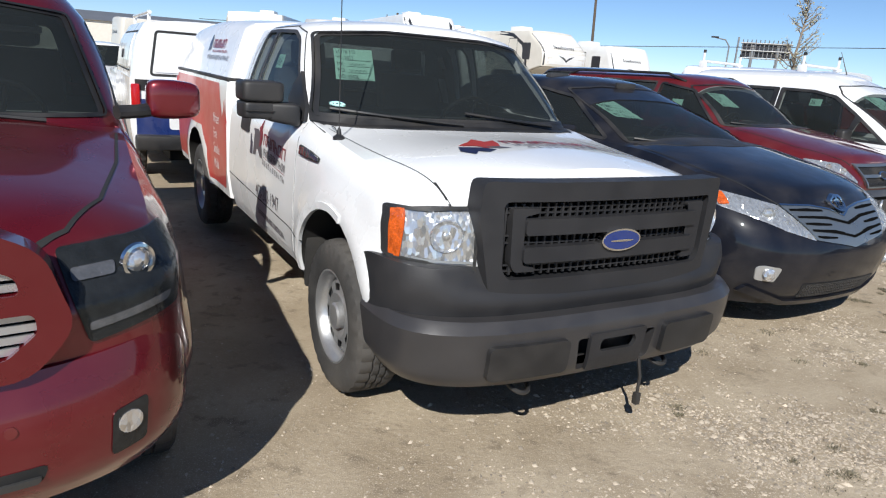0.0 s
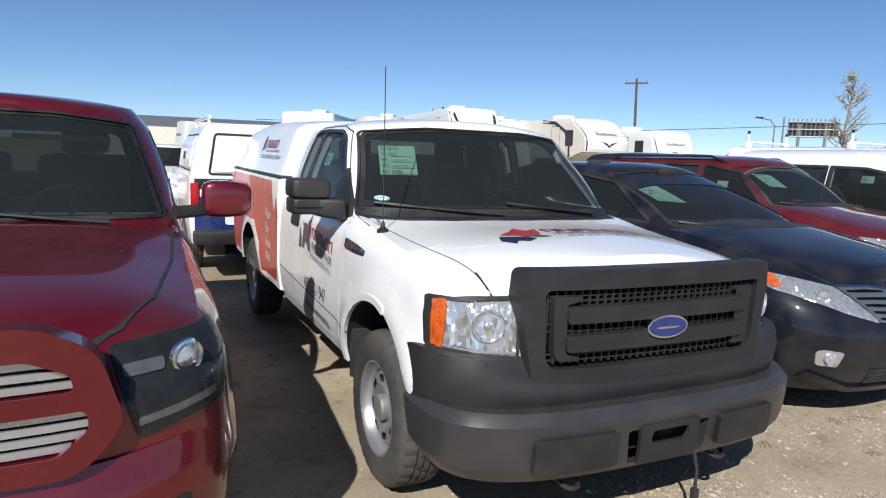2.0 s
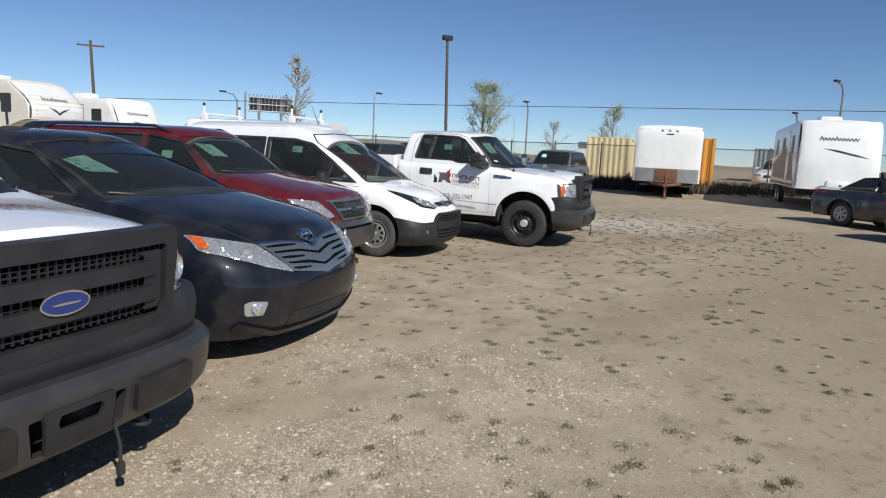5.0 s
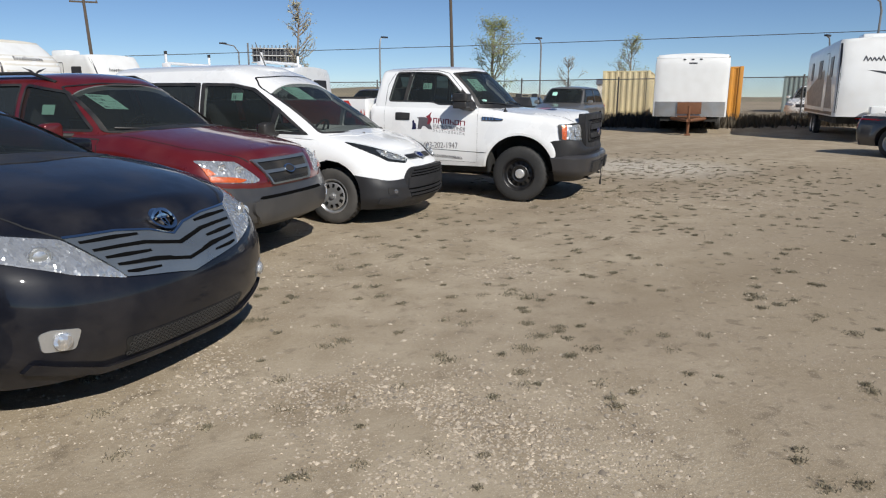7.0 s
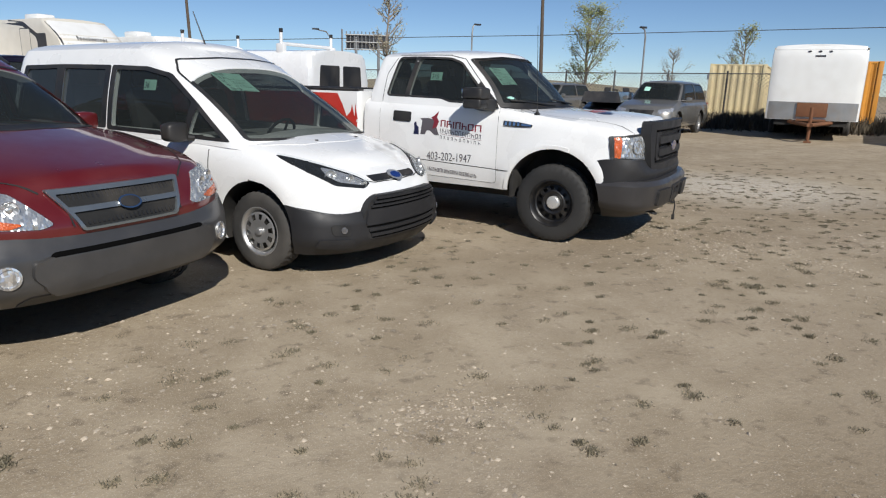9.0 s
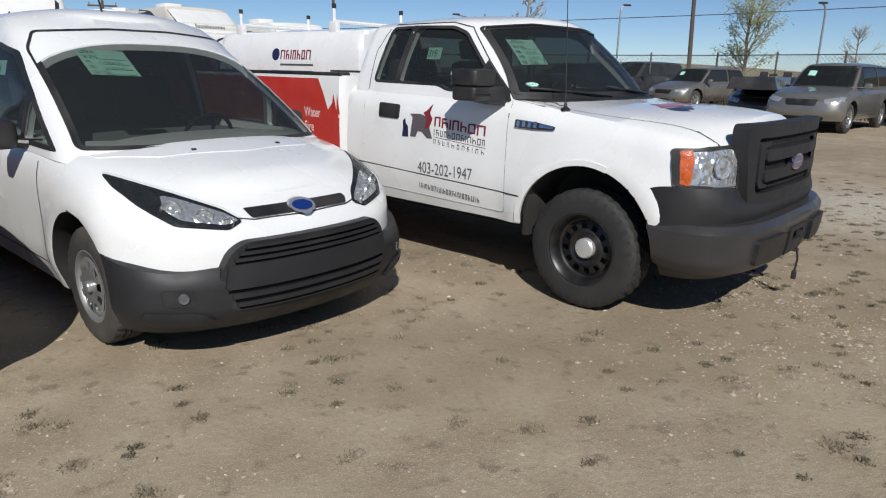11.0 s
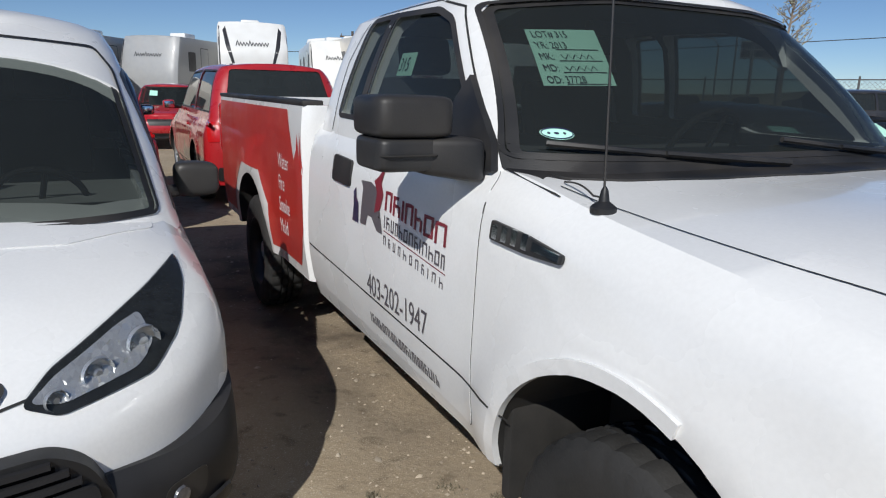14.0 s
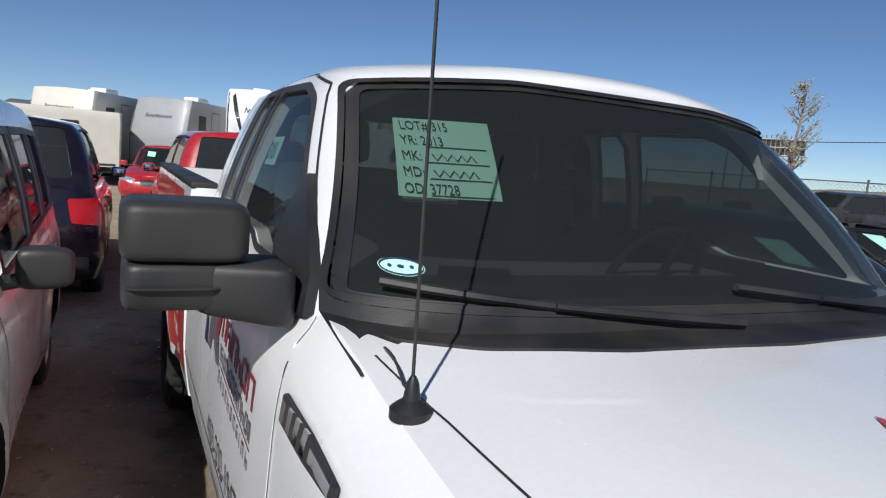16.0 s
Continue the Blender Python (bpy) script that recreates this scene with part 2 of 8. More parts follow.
def tube(bm, pts, r, seg=8, ends=True, r_end=None):
    """A round bar along a line of points, tapered where r_end is given."""
    pts = [Vector(p) for p in pts]
    rings = []
    for i, p in enumerate(pts):
        d = (pts[min(i + 1, len(pts) - 1)] - pts[max(i - 1, 0)]).normalized()
        a = d.orthogonal().normalized() if i == 0 else (a0 - d * a0.dot(d)).normalized()
        a0 = a
        b = d.cross(a)
        rr = r if r_end is None else r + (r_end - r) * i / (len(pts) - 1)
        rings.append([bm.verts.new(p + (a * math.cos(2 * math.pi * k / seg) + b * math.sin(2 * math.pi * k / seg)) * rr) for k in range(seg)])
    for q, s in zip(rings, rings[1:]):
        for k in range(seg):
            bm.faces.new((q[k], q[(k + 1) % seg], s[(k + 1) % seg], s[k]))
    if ends:
        bm.faces.new(rings[0][::-1])
        bm.faces.new(rings[-1])
    return bm


def lathe(bm, prof, c, seg=48, close=False, skip=None, jag=None):
    """Turns (radius, y) pairs about the y axis through c. skip(i, k) leaves a face out; jag(i, k) shifts the radius."""
    rings = []
    for i, (r, y) in enumerate(prof):
        rings.append([bm.verts.new((c[0] + (r + (jag(i, k) if jag else 0)) * math.cos(2 * math.pi * k / seg), c[1] + y, c[2] + (r + (jag(i, k) if jag else 0)) * math.sin(2 * math.pi * k / seg))) for k in range(seg)])
    n = len(rings)
    for i in range(n if close else n - 1):
        q, s = rings[i], rings[(i + 1) % n]
        for k in range(seg):
            if not (skip and skip(i, k)):
                bm.faces.new((q[k], s[k], s[(k + 1) % seg], q[(k + 1) % seg]))
    if not close:
        for ring, r in ((rings[0], prof[0][0]), (rings[-1], prof[-1][0])):
            if r < 0.03:
                bm.faces.new(ring)
    bmesh.ops.recalc_face_normals(bm, faces=bm.faces)
    return bm


def hull(nose, tail, half, low, high, lf=0.5, pf=3.0, lr=0.3, pr=5.0, nv=14, n=84, crown=0.05, bulges=(), cross=10):
    """A closed car-like shell: outlines with rounded front and rear, stacked from low(x) to high(x), with a crowned top.
    nose, tail and half are functions of the level 0..1; bulges are (x, z, radius, amount, width) rings round the wheels."""
    verts, faces = [], []
    rise_of = crown if callable(crown) else flat(crown)
    ends = [k / 8 for k in range(9)]
    lf = min(lf, min(nose(v) for v in ends) - max(tail(v) for v in ends) - lr - 0.015)

    def outline(v):
        xn, xt, w = nose(v), tail(v), half(v)
        p = []
        for k in range(61):
            a = math.pi / 2 * (1 - k / 60)
            p.append((xn - lf + lf * math.sin(a) ** (2 / pf), w * max(0.0, math.cos(a)) ** (2 / pf)))
        for k in range(61):
            a = math.pi / 2 * k / 60
            p.append((xt + lr - lr * math.sin(a) ** (2 / pr), w * max(0.0, math.cos(a)) ** (2 / pr)))
        p = np.array(p)
        s = np.concatenate([[0], np.cumsum(np.hypot(*np.diff(p, axis=0).T))])
        q = np.linspace(0, s[-1], n)
        return np.stack([np.interp(q, s, p[:, 0]), np.interp(q, s, p[:, 1])], 1)

    levels = []
    for j in range(nv + 1):
        v = j / nv
        v = v if v < 0.8 else 0.8 + 0.2 * (1 - (1 - (v - 0.8) / 0.2) ** 1.6)
        row_r, row_l = [], []
        for i, (x, y) in enumerate(outline(v)):
            z = low(x) + v * (high(x) - low(x))
            if y > 1e-6:
                for bx, bz, br, amount, width in bulges:
                    y += amount * math.exp(-((math.hypot(x - bx, z - bz) - br) / width) ** 2) * min(1, y / 0.7)
            if i in (0, n - 1):
                verts.append((x, 0.0, z))
                row_r.append(len(verts) - 1)
                row_l.append(len(verts) - 1)
            else:
                verts.append((x, -y, z))
                row_r.append(len(verts) - 1)
                verts.append((x, y, z))
                row_l.append(len(verts) - 1)
        levels.append((row_r, row_l))
    for (r0, l0), (r1, l1) in zip(levels, levels[1:]):
        for i in range(n - 1):
            for a, b, flip in ((r0, r1, 1), (l0, l1, 0)):
                f = [a[i], a[i + 1], b[i + 1], b[i]]
                f = list(dict.fromkeys(f))
                faces.append(f if not flip else f[::-1])

    def cap(rows, rise, flip):
        strips = []
        for i in range(n):
            a, b = rows[0][i], rows[1][i]
            if a == b:
                strips.append([a] * (cross + 1))
                continue
            pa, pb = verts[a], verts[b]
            s = [a]
            for k in range(1, cross):
                t = 2 * k / cross - 1
                edge = min(1.0, abs(pb[1]) / 0.55)
                verts.append((pa[0], pa[1] + (pb[1] - pa[1]) * k / cross, pa[2] + rise(pa[0]) * edge * (1 - abs(t) ** 2.6)))
                s.append(len(verts) - 1)
            strips.append(s + [b])
        for s, q in zip(strips, strips[1:]):
            for k in range(cross):
                f = list(dict.fromkeys([s[k], s[k + 1], q[k + 1], q[k]]))
                if len(f) > 2:
                    faces.append(f if flip else f[::-1])
    cap(levels[-1], rise_of, False)
    cap(levels[0], flat(0.0), True)
    me = bpy.data.meshes.new("shell")
    me.from_pydata(verts, [], faces)
    bm = bmesh.new()
    bm.from_mesh(me)
    bmesh.ops.remove_doubles(bm, verts=bm.verts, dist=1e-5)
    bmesh.ops.recalc_face_normals(bm, faces=bm.faces)
    bm.to_mesh(me)
    bm.free()
    return me


def tree_of(me):
    return BVHTree.FromPolygons([v.co[:] for v in me.vertices], [p.vertices[:] for p in me.polygons])


def carve(me, cutters, op="DIFFERENCE"):
    """me with the closed meshes cut out of it."""
    ob = new("work", me)
    made = []
    for c in cutters:
        if isinstance(c, bmesh.types.BMesh):
            bmesh.ops.recalc_face_normals(c, faces=c.faces)
            cm = bpy.data.meshes.new("cut")
            c.to_mesh(cm)
            c.free()
        else:
            cm = c
        co = new("cut", cm)
        made.append(co)
        mod = ob.modifiers.new("cut", "BOOLEAN")
        mod.operation, mod.object, mod.solver = op, co, "EXACT"
    bpy.context.view_layer.update()
    out = bpy.data.meshes.new_from_object(ob.evaluated_get(bpy.context.evaluated_depsgraph_get()))
    for o in [ob, *made]:
        bpy.data.objects.remove(o)
    return out


def line_wells(me, xw, r, z):
    """Gives the carved wheel wells their own second material."""
    for p in me.polygons:
        c = p.center
        if min(math.hypot(c.x - x, c.z - z) for x in xw) < r + 0.002:
            p.material_index = 1
    return me


def prism(poly, view, a, b):
    """A closed prism over a polygon: seen from the side (x, z), from the front (y, z) or from above (x, y), from a to b along the third axis."""
    put = {"R": lambda p, q, d: (p, d, q), "L": lambda p, q, d: (p, d, q), "F": lambda p, q, d: (d, p, q), "B": lambda p, q, d: (d, p, q), "T": lambda p, q, d: (p, q, d)}[view]
    bm = bmesh.new()
    lo = [bm.verts.new(put(p, q, a)) for p, q in poly]
    hi = [bm.verts.new(put(p, q, b)) for p, q in poly]
    bm.faces.new(lo)
    bm.faces.new(hi[::-1])
    for i in range(len(lo)):
        j = (i + 1) % len(lo)
        bm.faces.new((lo[i], hi[i], hi[j], lo[j]))
    bmesh.ops.recalc_face_normals(bm, faces=bm.faces)
    return bm


def rounded(poly, r, seg=4):
    """The polygon with its corners rounded."""
    out = []
    n = len(poly)
    for i in range(n):
        p, a, b = (Vector(poly[k % n]) for k in (i, i - 1, i + 1))
        da, db = (a - p), (b - p)
        k = min(r, da.length * 0.45, db.length * 0.45)
        s, e = p + da.normalized() * k, p + db.normalized() * k
        for j in range(seg + 1):
            t = j / seg
            out.append(tuple((1 - t) ** 2 * s + 2 * t * (1 - t) * p + t * t * e))
    return out


def oval(cx, cy, rx, ry, n=28):
    return [(cx + rx * math.cos(2 * math.pi * k / n), cy + ry * math.sin(2 * math.pi * k / n)) for k in range(n)]


RAYS = {"R": (lambda a, b: Vector((a, -6, b)), Vector((0, 1, 0))), "L": (lambda a, b: Vector((a, 6, b)), Vector((0, -1, 0))),
        "F": (lambda a, b: Vector((9, a, b)), Vector((-1, 0, 0))), "B": (lambda a, b: Vector((-12, a, b)), Vector((1, 0, 0))),
        "T": (lambda a, b: Vector((a, b, 9)), Vector((0, 0, -1)))}


def land(tree, view, a, b, off):
    start, d = RAYS[view]
    start = start(a, b)
    hit, nor, _, _ = tree.ray_cast(start, d)
    if hit is None:
        hit, nor, _, _ = tree.find_nearest(start + d * 5)
        hit = Vector(hit)
        for i in range(3):
            if abs(d[i]) < 0.5:
                hit[i] = start[i]
    if nor.dot(d) > 0:
        nor = -nor
    return hit + nor * off


def wrap(poly, view, tree, off=0.004, thick=0.006, step=0.06, holes=(), bm=None):
    """A panel with the polygon's outline laid on the shell, off proud of it, with edges thick deep."""
    own = bm is None
    bm = bmesh.new() if own else bm
    b2 = bmesh.new()
    if holes:
        rings = []
        for ring in (poly, *holes):
            vs = [b2.verts.new((p, q, 0)) for p, q in ring]
            rings += [b2.edges.new((vs[i], vs[(i + 1) % len(vs)])) for i in range(len(vs))]
        bmesh.ops.triangle_fill(b2, edges=rings, use_beauty=True)
    else:
        f = b2.faces.new([b2.verts.new((p, q, 0)) for p, q in poly])
        bmesh.ops.triangulate(b2, faces=[f])
    for axis in (0, 1):
        vals = [p[axis] for p in poly]
        k = max(1, min(60, math.ceil((max(vals) - min(vals)) / step)))
        nrm = Vector((1, 0, 0)) if axis == 0 else Vector((0, 1, 0))
        for i in range(1, k):
            c = min(vals) + (max(vals) - min(vals)) * i / k
            bmesh.ops.bisect_plane(b2, geom=b2.verts[:] + b2.edges[:] + b2.faces[:], dist=1e-5, plane_co=nrm * c, plane_no=nrm)
    bmesh.ops.remove_doubles(b2, verts=b2.verts, dist=1e-5)
    d = RAYS[view][1]
    for v in b2.verts:
        v.co = land(tree, view, v.co.x, v.co.y, off)
    edge = [e for e in b2.edges if e.is_boundary]
    r = bmesh.ops.extrude_edge_only(b2, edges=edge)
    for v in r["geom"]:
        if isinstance(v, bmesh.types.BMVert):
            v.co += d * thick
    bmesh.ops.recalc_face_normals(b2, faces=b2.faces)
    top = max(b2.faces, key=lambda f: f.calc_area())
    if top.normal.dot(d) > 0:
        bmesh.ops.reverse_faces(b2, faces=b2.faces)
    me = bpy.data.meshes.new("wrap")
    b2.to_mesh(me)
    b2.free()
    bm.from_mesh(me)
    bpy.data.meshes.remove(me)
    return bm


def ribbon(path, view, tree, width=0.008, off=0.0025, closed=False, bm=None):
    """A thin strip along a line on the shell: a panel gap or a crease."""
    pts = [Vector(p) for p in path]
    if closed:
        pts.append(pts[0])
    fine = []
    for a, b in zip(pts, pts[1:]):
        k = max(1, math.ceil((b - a).length / 0.05))
        fine += [a + (b - a) * i / k for i in range(k)]
    fine.append(pts[-1])
    bm = bmesh.new() if bm is None else bm
    prev = None
    for i, p in enumerate(fine):
        d = (fine[min(i + 1, len(fine) - 1)] - fine[max(i - 1, 0)]).normalized()
        s = Vector((-d.y, d.x)) * width / 2
        pair = [bm.verts.new(land(tree, view, *(p + s), off)), bm.verts.new(land(tree, view, *(p - s), off))]
        if prev:
            bm.faces.new((prev[0], prev[1], pair[1], pair[0]))
        prev = pair
    return bm


def lettering(text, height, view, at, tree, off=0.004, squeeze=1.0, shear=0.0, spacing=1.0, turn=0.0, bm=None):
    """Characters laid on the shell; at is the left end of the base line as one reads it."""
    c = bpy.data.curves.new("text", "FONT")
    c.body, c.size, c.shear, c.space_character, c.resolution_u = text, height * 1.38, shear, spacing, 3
    ob = new("text", c)
    bpy.context.view_layer.update()
    me = bpy.data.meshes.new_from_object(ob.evaluated_get(bpy.context.evaluated_depsgraph_get()))
    bpy.data.objects.remove(ob)
    ct, st = math.cos(turn), math.sin(turn)
    for v in me.vertices:
        a, b = v.co.x * squeeze, v.co.y
        a, b = a * ct - b * st, a * st + b * ct
        v.co = land(tree, view, at[0] - a if view in "LB" else at[0] + a, at[1] + b, off) if view != "T" else land(tree, "T", at[0] - b, at[1] + a, off)
    bm = bmesh.new() if bm is None else bm
    bm.from_mesh(me)
    bpy.data.meshes.remove(me)
    return bm


def word_marks(widths, x0, z0, height, view, tree, off, gap=0.012, weight=0.014, drop=0.0, flip=None):
    """A company word as plain marks: upright strokes joined by short bars, one pair a place."""
    bm = bmesh.new()
    put = flip or (lambda a, b: (a, b))
    a = x0
    for i, wd in enumerate(widths):
        z = z0 - drop * (a - x0)
        bars = [(a, a + weight, z, z + height)]
        if wd > weight * 1.8:
            bars.append((a + wd - weight, a + wd, z, z + height * (1.0, 0.55, 1.0)[i % 3]))
            k = (0.86, 0.45, 0.0)[i % 3]
            bars.append((a + weight, a + wd - weight, z + height * k, z + height * (k + 0.16)))
            if i % 2:
                bars.append((a + weight, a + wd - weight, z + height * 0.84, z + height))
        for p, q, u, v in bars:
            wrap([put(p, u), put(q, u), put(q, v), put(p, v)], view, tree, off, 0.0005, 0.2, bm=bm)
        a += wd + gap
    return bm


def company_words(name, parent, mat, *a, **k):
    return tagged(part(name, word_marks(*a, **k), mat, parent), kind="stuff")


def wheel(parent, c, r, width, style, side):
    """A wheel under its vehicle: tyre, rim, hub cap. side is -1 on the right, 1 on the left."""
    o = side
    w2, rim = width / 2, r * 0.58
    prof = [(rim, -w2 * 0.80), (rim + 0.015, -w2 * 0.98), (rim + (r - rim) * 0.5, -w2 * 1.06), (r - 0.028, -w2 * 0.97), (r - 0.006, -w2 * 0.82), (r, -w2 * 0.6),
            (r, -w2 * 0.36), (r - 0.009, -w2 * 0.34), (r - 0.009, -w2 * 0.28), (r, -w2 * 0.26), (r, -w2 * 0.04), (r - 0.009, -w2 * 0.02), (r - 0.009, w2 * 0.04), (r, w2 * 0.06),
            (r, w2 * 0.26), (r - 0.009, w2 * 0.28), (r - 0.009, w2 * 0.34), (r, w2 * 0.36), (r, w2 * 0.6), (r - 0.006, w2 * 0.82), (r - 0.028, w2 * 0.97), (rim + (r - rim) * 0.5, w2 * 1.06), (rim + 0.015, w2 * 0.98), (rim, w2 * 0.80)]
    whole = part("wheel", lathe(bmesh.new(), prof, c, 96, close=True, jag=lambda i, k: -0.008 if 3 <= i <= 20 and (k + (i // 4)) % 3 == 0 else 0), BLACKRUBBER if style == "black" else RUBBER, parent, angle=24)
    face = o * w2
    flange = [(rim + 0.012, face * 0.86), (rim + 0.016, face * 0.95), (rim + 0.004, face * 0.97), (rim - 0.012, face * 0.86), (rim - 0.03, face * 0.45), (rim - 0.035, -face * 0.8)]
    disc_mat = {"steel": STEEL, "black": BLACKSTEEL, "cover": STEEL, "alloy": STEEL}[style]
    bm = lathe(bmesh.new(), flange, c, 64)
    d = {"steel": 0.62, "black": 0.40, "cover": 0.93, "alloy": 0.80}[style]
    R = rim - 0.03
    if style in ("steel", "black"):
        prof = [(R, face * 0.40), (R * 0.93, face * (d - 0.08)), (R * 0.84, face * d), (R * 0.66, face * d), (R * 0.58, face * (d + 0.08)), (R * 0.45, face * (d + 0.02)), (R * 0.36, face * (d - 0.10)), (0.02, face * (d - 0.10))]
        count = 8 if style == "steel" else 12
        lathe(bm, prof, c, 96, skip=lambda i, k: i == 2 and (k * count / 96) % 1 < 0.45)
    else:
        count = 10 if style == "cover" else 6
        prof = [(R, face * (d - 0.06)), (R * 0.9, face * d), (R * 0.62, face * (d + 0.04)), (R * 0.34, face * (d + 0.02)), (R * 0.25, face * (d - 0.03)), (0.02, face * (d - 0.02))]
        lathe(bm, prof, c, 96, skip=lambda i, k: (i == 1 and (k * count / 96) % 1 < 0.5) or (style != "cover" and i == 2 and 0.08 < (k * count / 96) % 1 < 0.32))
    part("rim", bm, disc_mat, whole)
    back = lathe(bmesh.new(), [(R + 0.02, face * 0.1), (R * 0.5, face * 0.12), (0.02, face * 0.12)], c, 32)
    part("brake_disc", back, VOID, whole)
    cap_r = R * (0.34 if style in ("steel", "black") else 0.2)
    cap = lathe(bmesh.new(), [(cap_r, face * (d - 0.10)), (cap_r, face * (d + 0.16)), (cap_r * 0.86, face * (d + 0.24)), (0.02, face * (d + 0.27))], c, 32)
    part("hub_cap", cap, CAP if style == "black" else STEEL, whole, "polished hub cap")
    return whole


# ---- ground ----
rise_x = curve((-12, -0.26), (-4, -0.19), (0, -0.125), (2.5, -0.05), (5, -0.02), (9, 0.0), (14, 0.02), (21, 0.08), (34, 0.24), (60, 0.4))


def lie(x, y):
    return rise_x(x)


def ground_sheet():
    xs = [-900, -400, -160, -70, -35, -20, *np.arange(-12, 30.01, 0.5), 36, 45, 60, 90, 160, 400, 900]
    ys = [-900, -400, -160, -70, -35, -18, *np.arange(-10, 30.01, 0.5), 36, 45, 60, 90, 160, 400, 900]
    verts = []
    for x in xs:
        for y in ys:
            near = -10 < x < 28 and -8 < y < 28
            verts.append((x, y, lie(x, y) + (0.016 * noise.noise((x * 0.7, y * 0.7, 0)) + 0.006 * noise.noise((x * 2.2, y * 2.2, 3)) if near else 0)))
    ny = len(ys)
    faces = [(i * ny + j, (i + 1) * ny + j, (i + 1) * ny + j + 1, i * ny + j + 1) for i in range(len(xs) - 1) for j in range(ny - 1)]
    me = bpy.data.meshes.new("ground")
    me.from_pydata(verts, [], faces)
    return me


def soil():
    """Packed tan dirt with pale gravelly patches and fine grit."""
    m = bpy.data.materials.new("packed_dirt_and_gravel")
    m.use_nodes = True
    n, l = m.node_tree.nodes, m.node_tree.links
    b = n["Principled BSDF"]
    b.inputs["Roughness"].default_value = 0.95
    b.inputs["Specular IOR Level"].default_value = 0.2
    co = n.new("ShaderNodeTexCoord")

    def tex(kind, scale, detail=4.0):
        t = n.new(kind)
        t.inputs["Scale"].default_value = scale
        if "Detail" in t.inputs:
            t.inputs["Detail"].default_value = detail
        l.new(co.outputs["Object"], t.inputs["Vector"])
        return t

    def span(src, a, b2, c, d):
        r = n.new("ShaderNodeMapRange")
        for i, v in enumerate((a, b2, c, d)):
            r.inputs[1 + i].default_value = v
        l.new(src, r.inputs[0])
        return r.outputs[0]

    def blend(fac, a, b2):
        x = n.new("ShaderNodeMix")
        x.data_type = "RGBA"
        l.new(fac, x.inputs[0])
        for sock, v in ((x.inputs[6], a), (x.inputs[7], b2)):
            if isinstance(v, tuple):
                sock.default_value = (*v, 1)
            else:
                l.new(v, sock)
        return x.outputs[2]
    patch, mid, fine, grit, cell = tex("ShaderNodeTexNoise", 0.42, 6), tex("ShaderNodeTexNoise", 2.3, 6), tex("ShaderNodeTexNoise", 30, 5), tex("ShaderNodeTexNoise", 160, 3), tex("ShaderNodeTexVoronoi", 42)
    base = blend(span(mid.outputs["Fac"], 0.35, 0.65, 0, 1), (0.315, 0.252, 0.170), (0.425, 0.350, 0.248))
    gravel = blend(span(cell.outputs["Distance"], 0.1, 0.6, 0, 1), (0.56, 0.49, 0.39), (0.30, 0.24, 0.175))
    stony = n.new("ShaderNodeMath")
    stony.operation = "MULTIPLY"
    l.new(span(patch.outputs["Fac"], 0.45, 0.62, 0.05, 0.55), stony.inputs[0])
    l.new(span(fine.outputs["Fac"], 0.35, 0.6, 0.2, 1), stony.inputs[1])
    col = blend(stony.outputs[0], base, gravel)
    col = blend(span(fine.outputs["Fac"], 0.55, 0.8, 0, 0.45), col, (0.22, 0.17, 0.12))
    clod = tex("ShaderNodeTexNoise", 8.5, 4)
    col = blend(span(clod.outputs["Fac"], 0.58, 0.68, 0, 0.65), col, (0.175, 0.138, 0.095))
    col = blend(span(grit.outputs["Fac"], 0.55, 0.68, 0, 0.7), col, (0.58, 0.51, 0.41))
    # broad damp and dry bands, and one pale dusty patch
    wide = tex("ShaderNodeTexNoise", 0.17, 3)
    stretch = n.new("ShaderNodeMapping")
    stretch.inputs["Rotation"].default_value, stretch.inputs["Scale"].default_value = (0, 0, radians(-32)), (0.5, 1.9, 1)
    l.new(co.outputs["Object"], stretch.inputs["Vector"])
    l.new(stretch.outputs[0], wide.inputs["Vector"])
    col = blend(span(wide.outputs["Fac"], 0.46, 0.66, 0, 0.45), col, (0.225, 0.172, 0.112))
    away = n.new("ShaderNodeVectorMath")
    away.operation = "DISTANCE"
    away.inputs[1].default_value = (13.6, 9.6, 0)
    l.new(co.outputs["Object"], away.inputs[0])
    pale = n.new("ShaderNodeMath")
    pale.operation = "MULTIPLY"
    l.new(span(away.outputs["Value"], 0.6, 2.4, 0.8, 0), pale.inputs[0])
    l.new(span(fine.outputs["Fac"], 0.35, 0.6, 0.2, 1), pale.inputs[1])
    col = blend(pale.outputs[0], col, (0.60, 0.56, 0.49))
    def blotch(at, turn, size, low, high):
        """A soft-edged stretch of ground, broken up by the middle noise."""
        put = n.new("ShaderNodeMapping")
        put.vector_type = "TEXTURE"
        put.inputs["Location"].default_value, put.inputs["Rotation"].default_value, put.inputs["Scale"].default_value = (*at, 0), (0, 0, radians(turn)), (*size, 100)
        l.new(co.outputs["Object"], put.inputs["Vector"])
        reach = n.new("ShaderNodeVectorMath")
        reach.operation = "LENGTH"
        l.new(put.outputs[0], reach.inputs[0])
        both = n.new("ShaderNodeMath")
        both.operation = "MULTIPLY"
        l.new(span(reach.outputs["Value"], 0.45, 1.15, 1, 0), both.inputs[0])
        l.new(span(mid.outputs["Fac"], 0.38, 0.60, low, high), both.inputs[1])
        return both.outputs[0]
    # pale dust along the row of bumpers, darker ground where wheels pass, damp mud plus painted-in shade in the last
    # lane
    col = blend(blotch((2.6, 3.0), 31, (5.0, 1.2), 0.05, 0.45), col, (0.47, 0.395, 0.29))
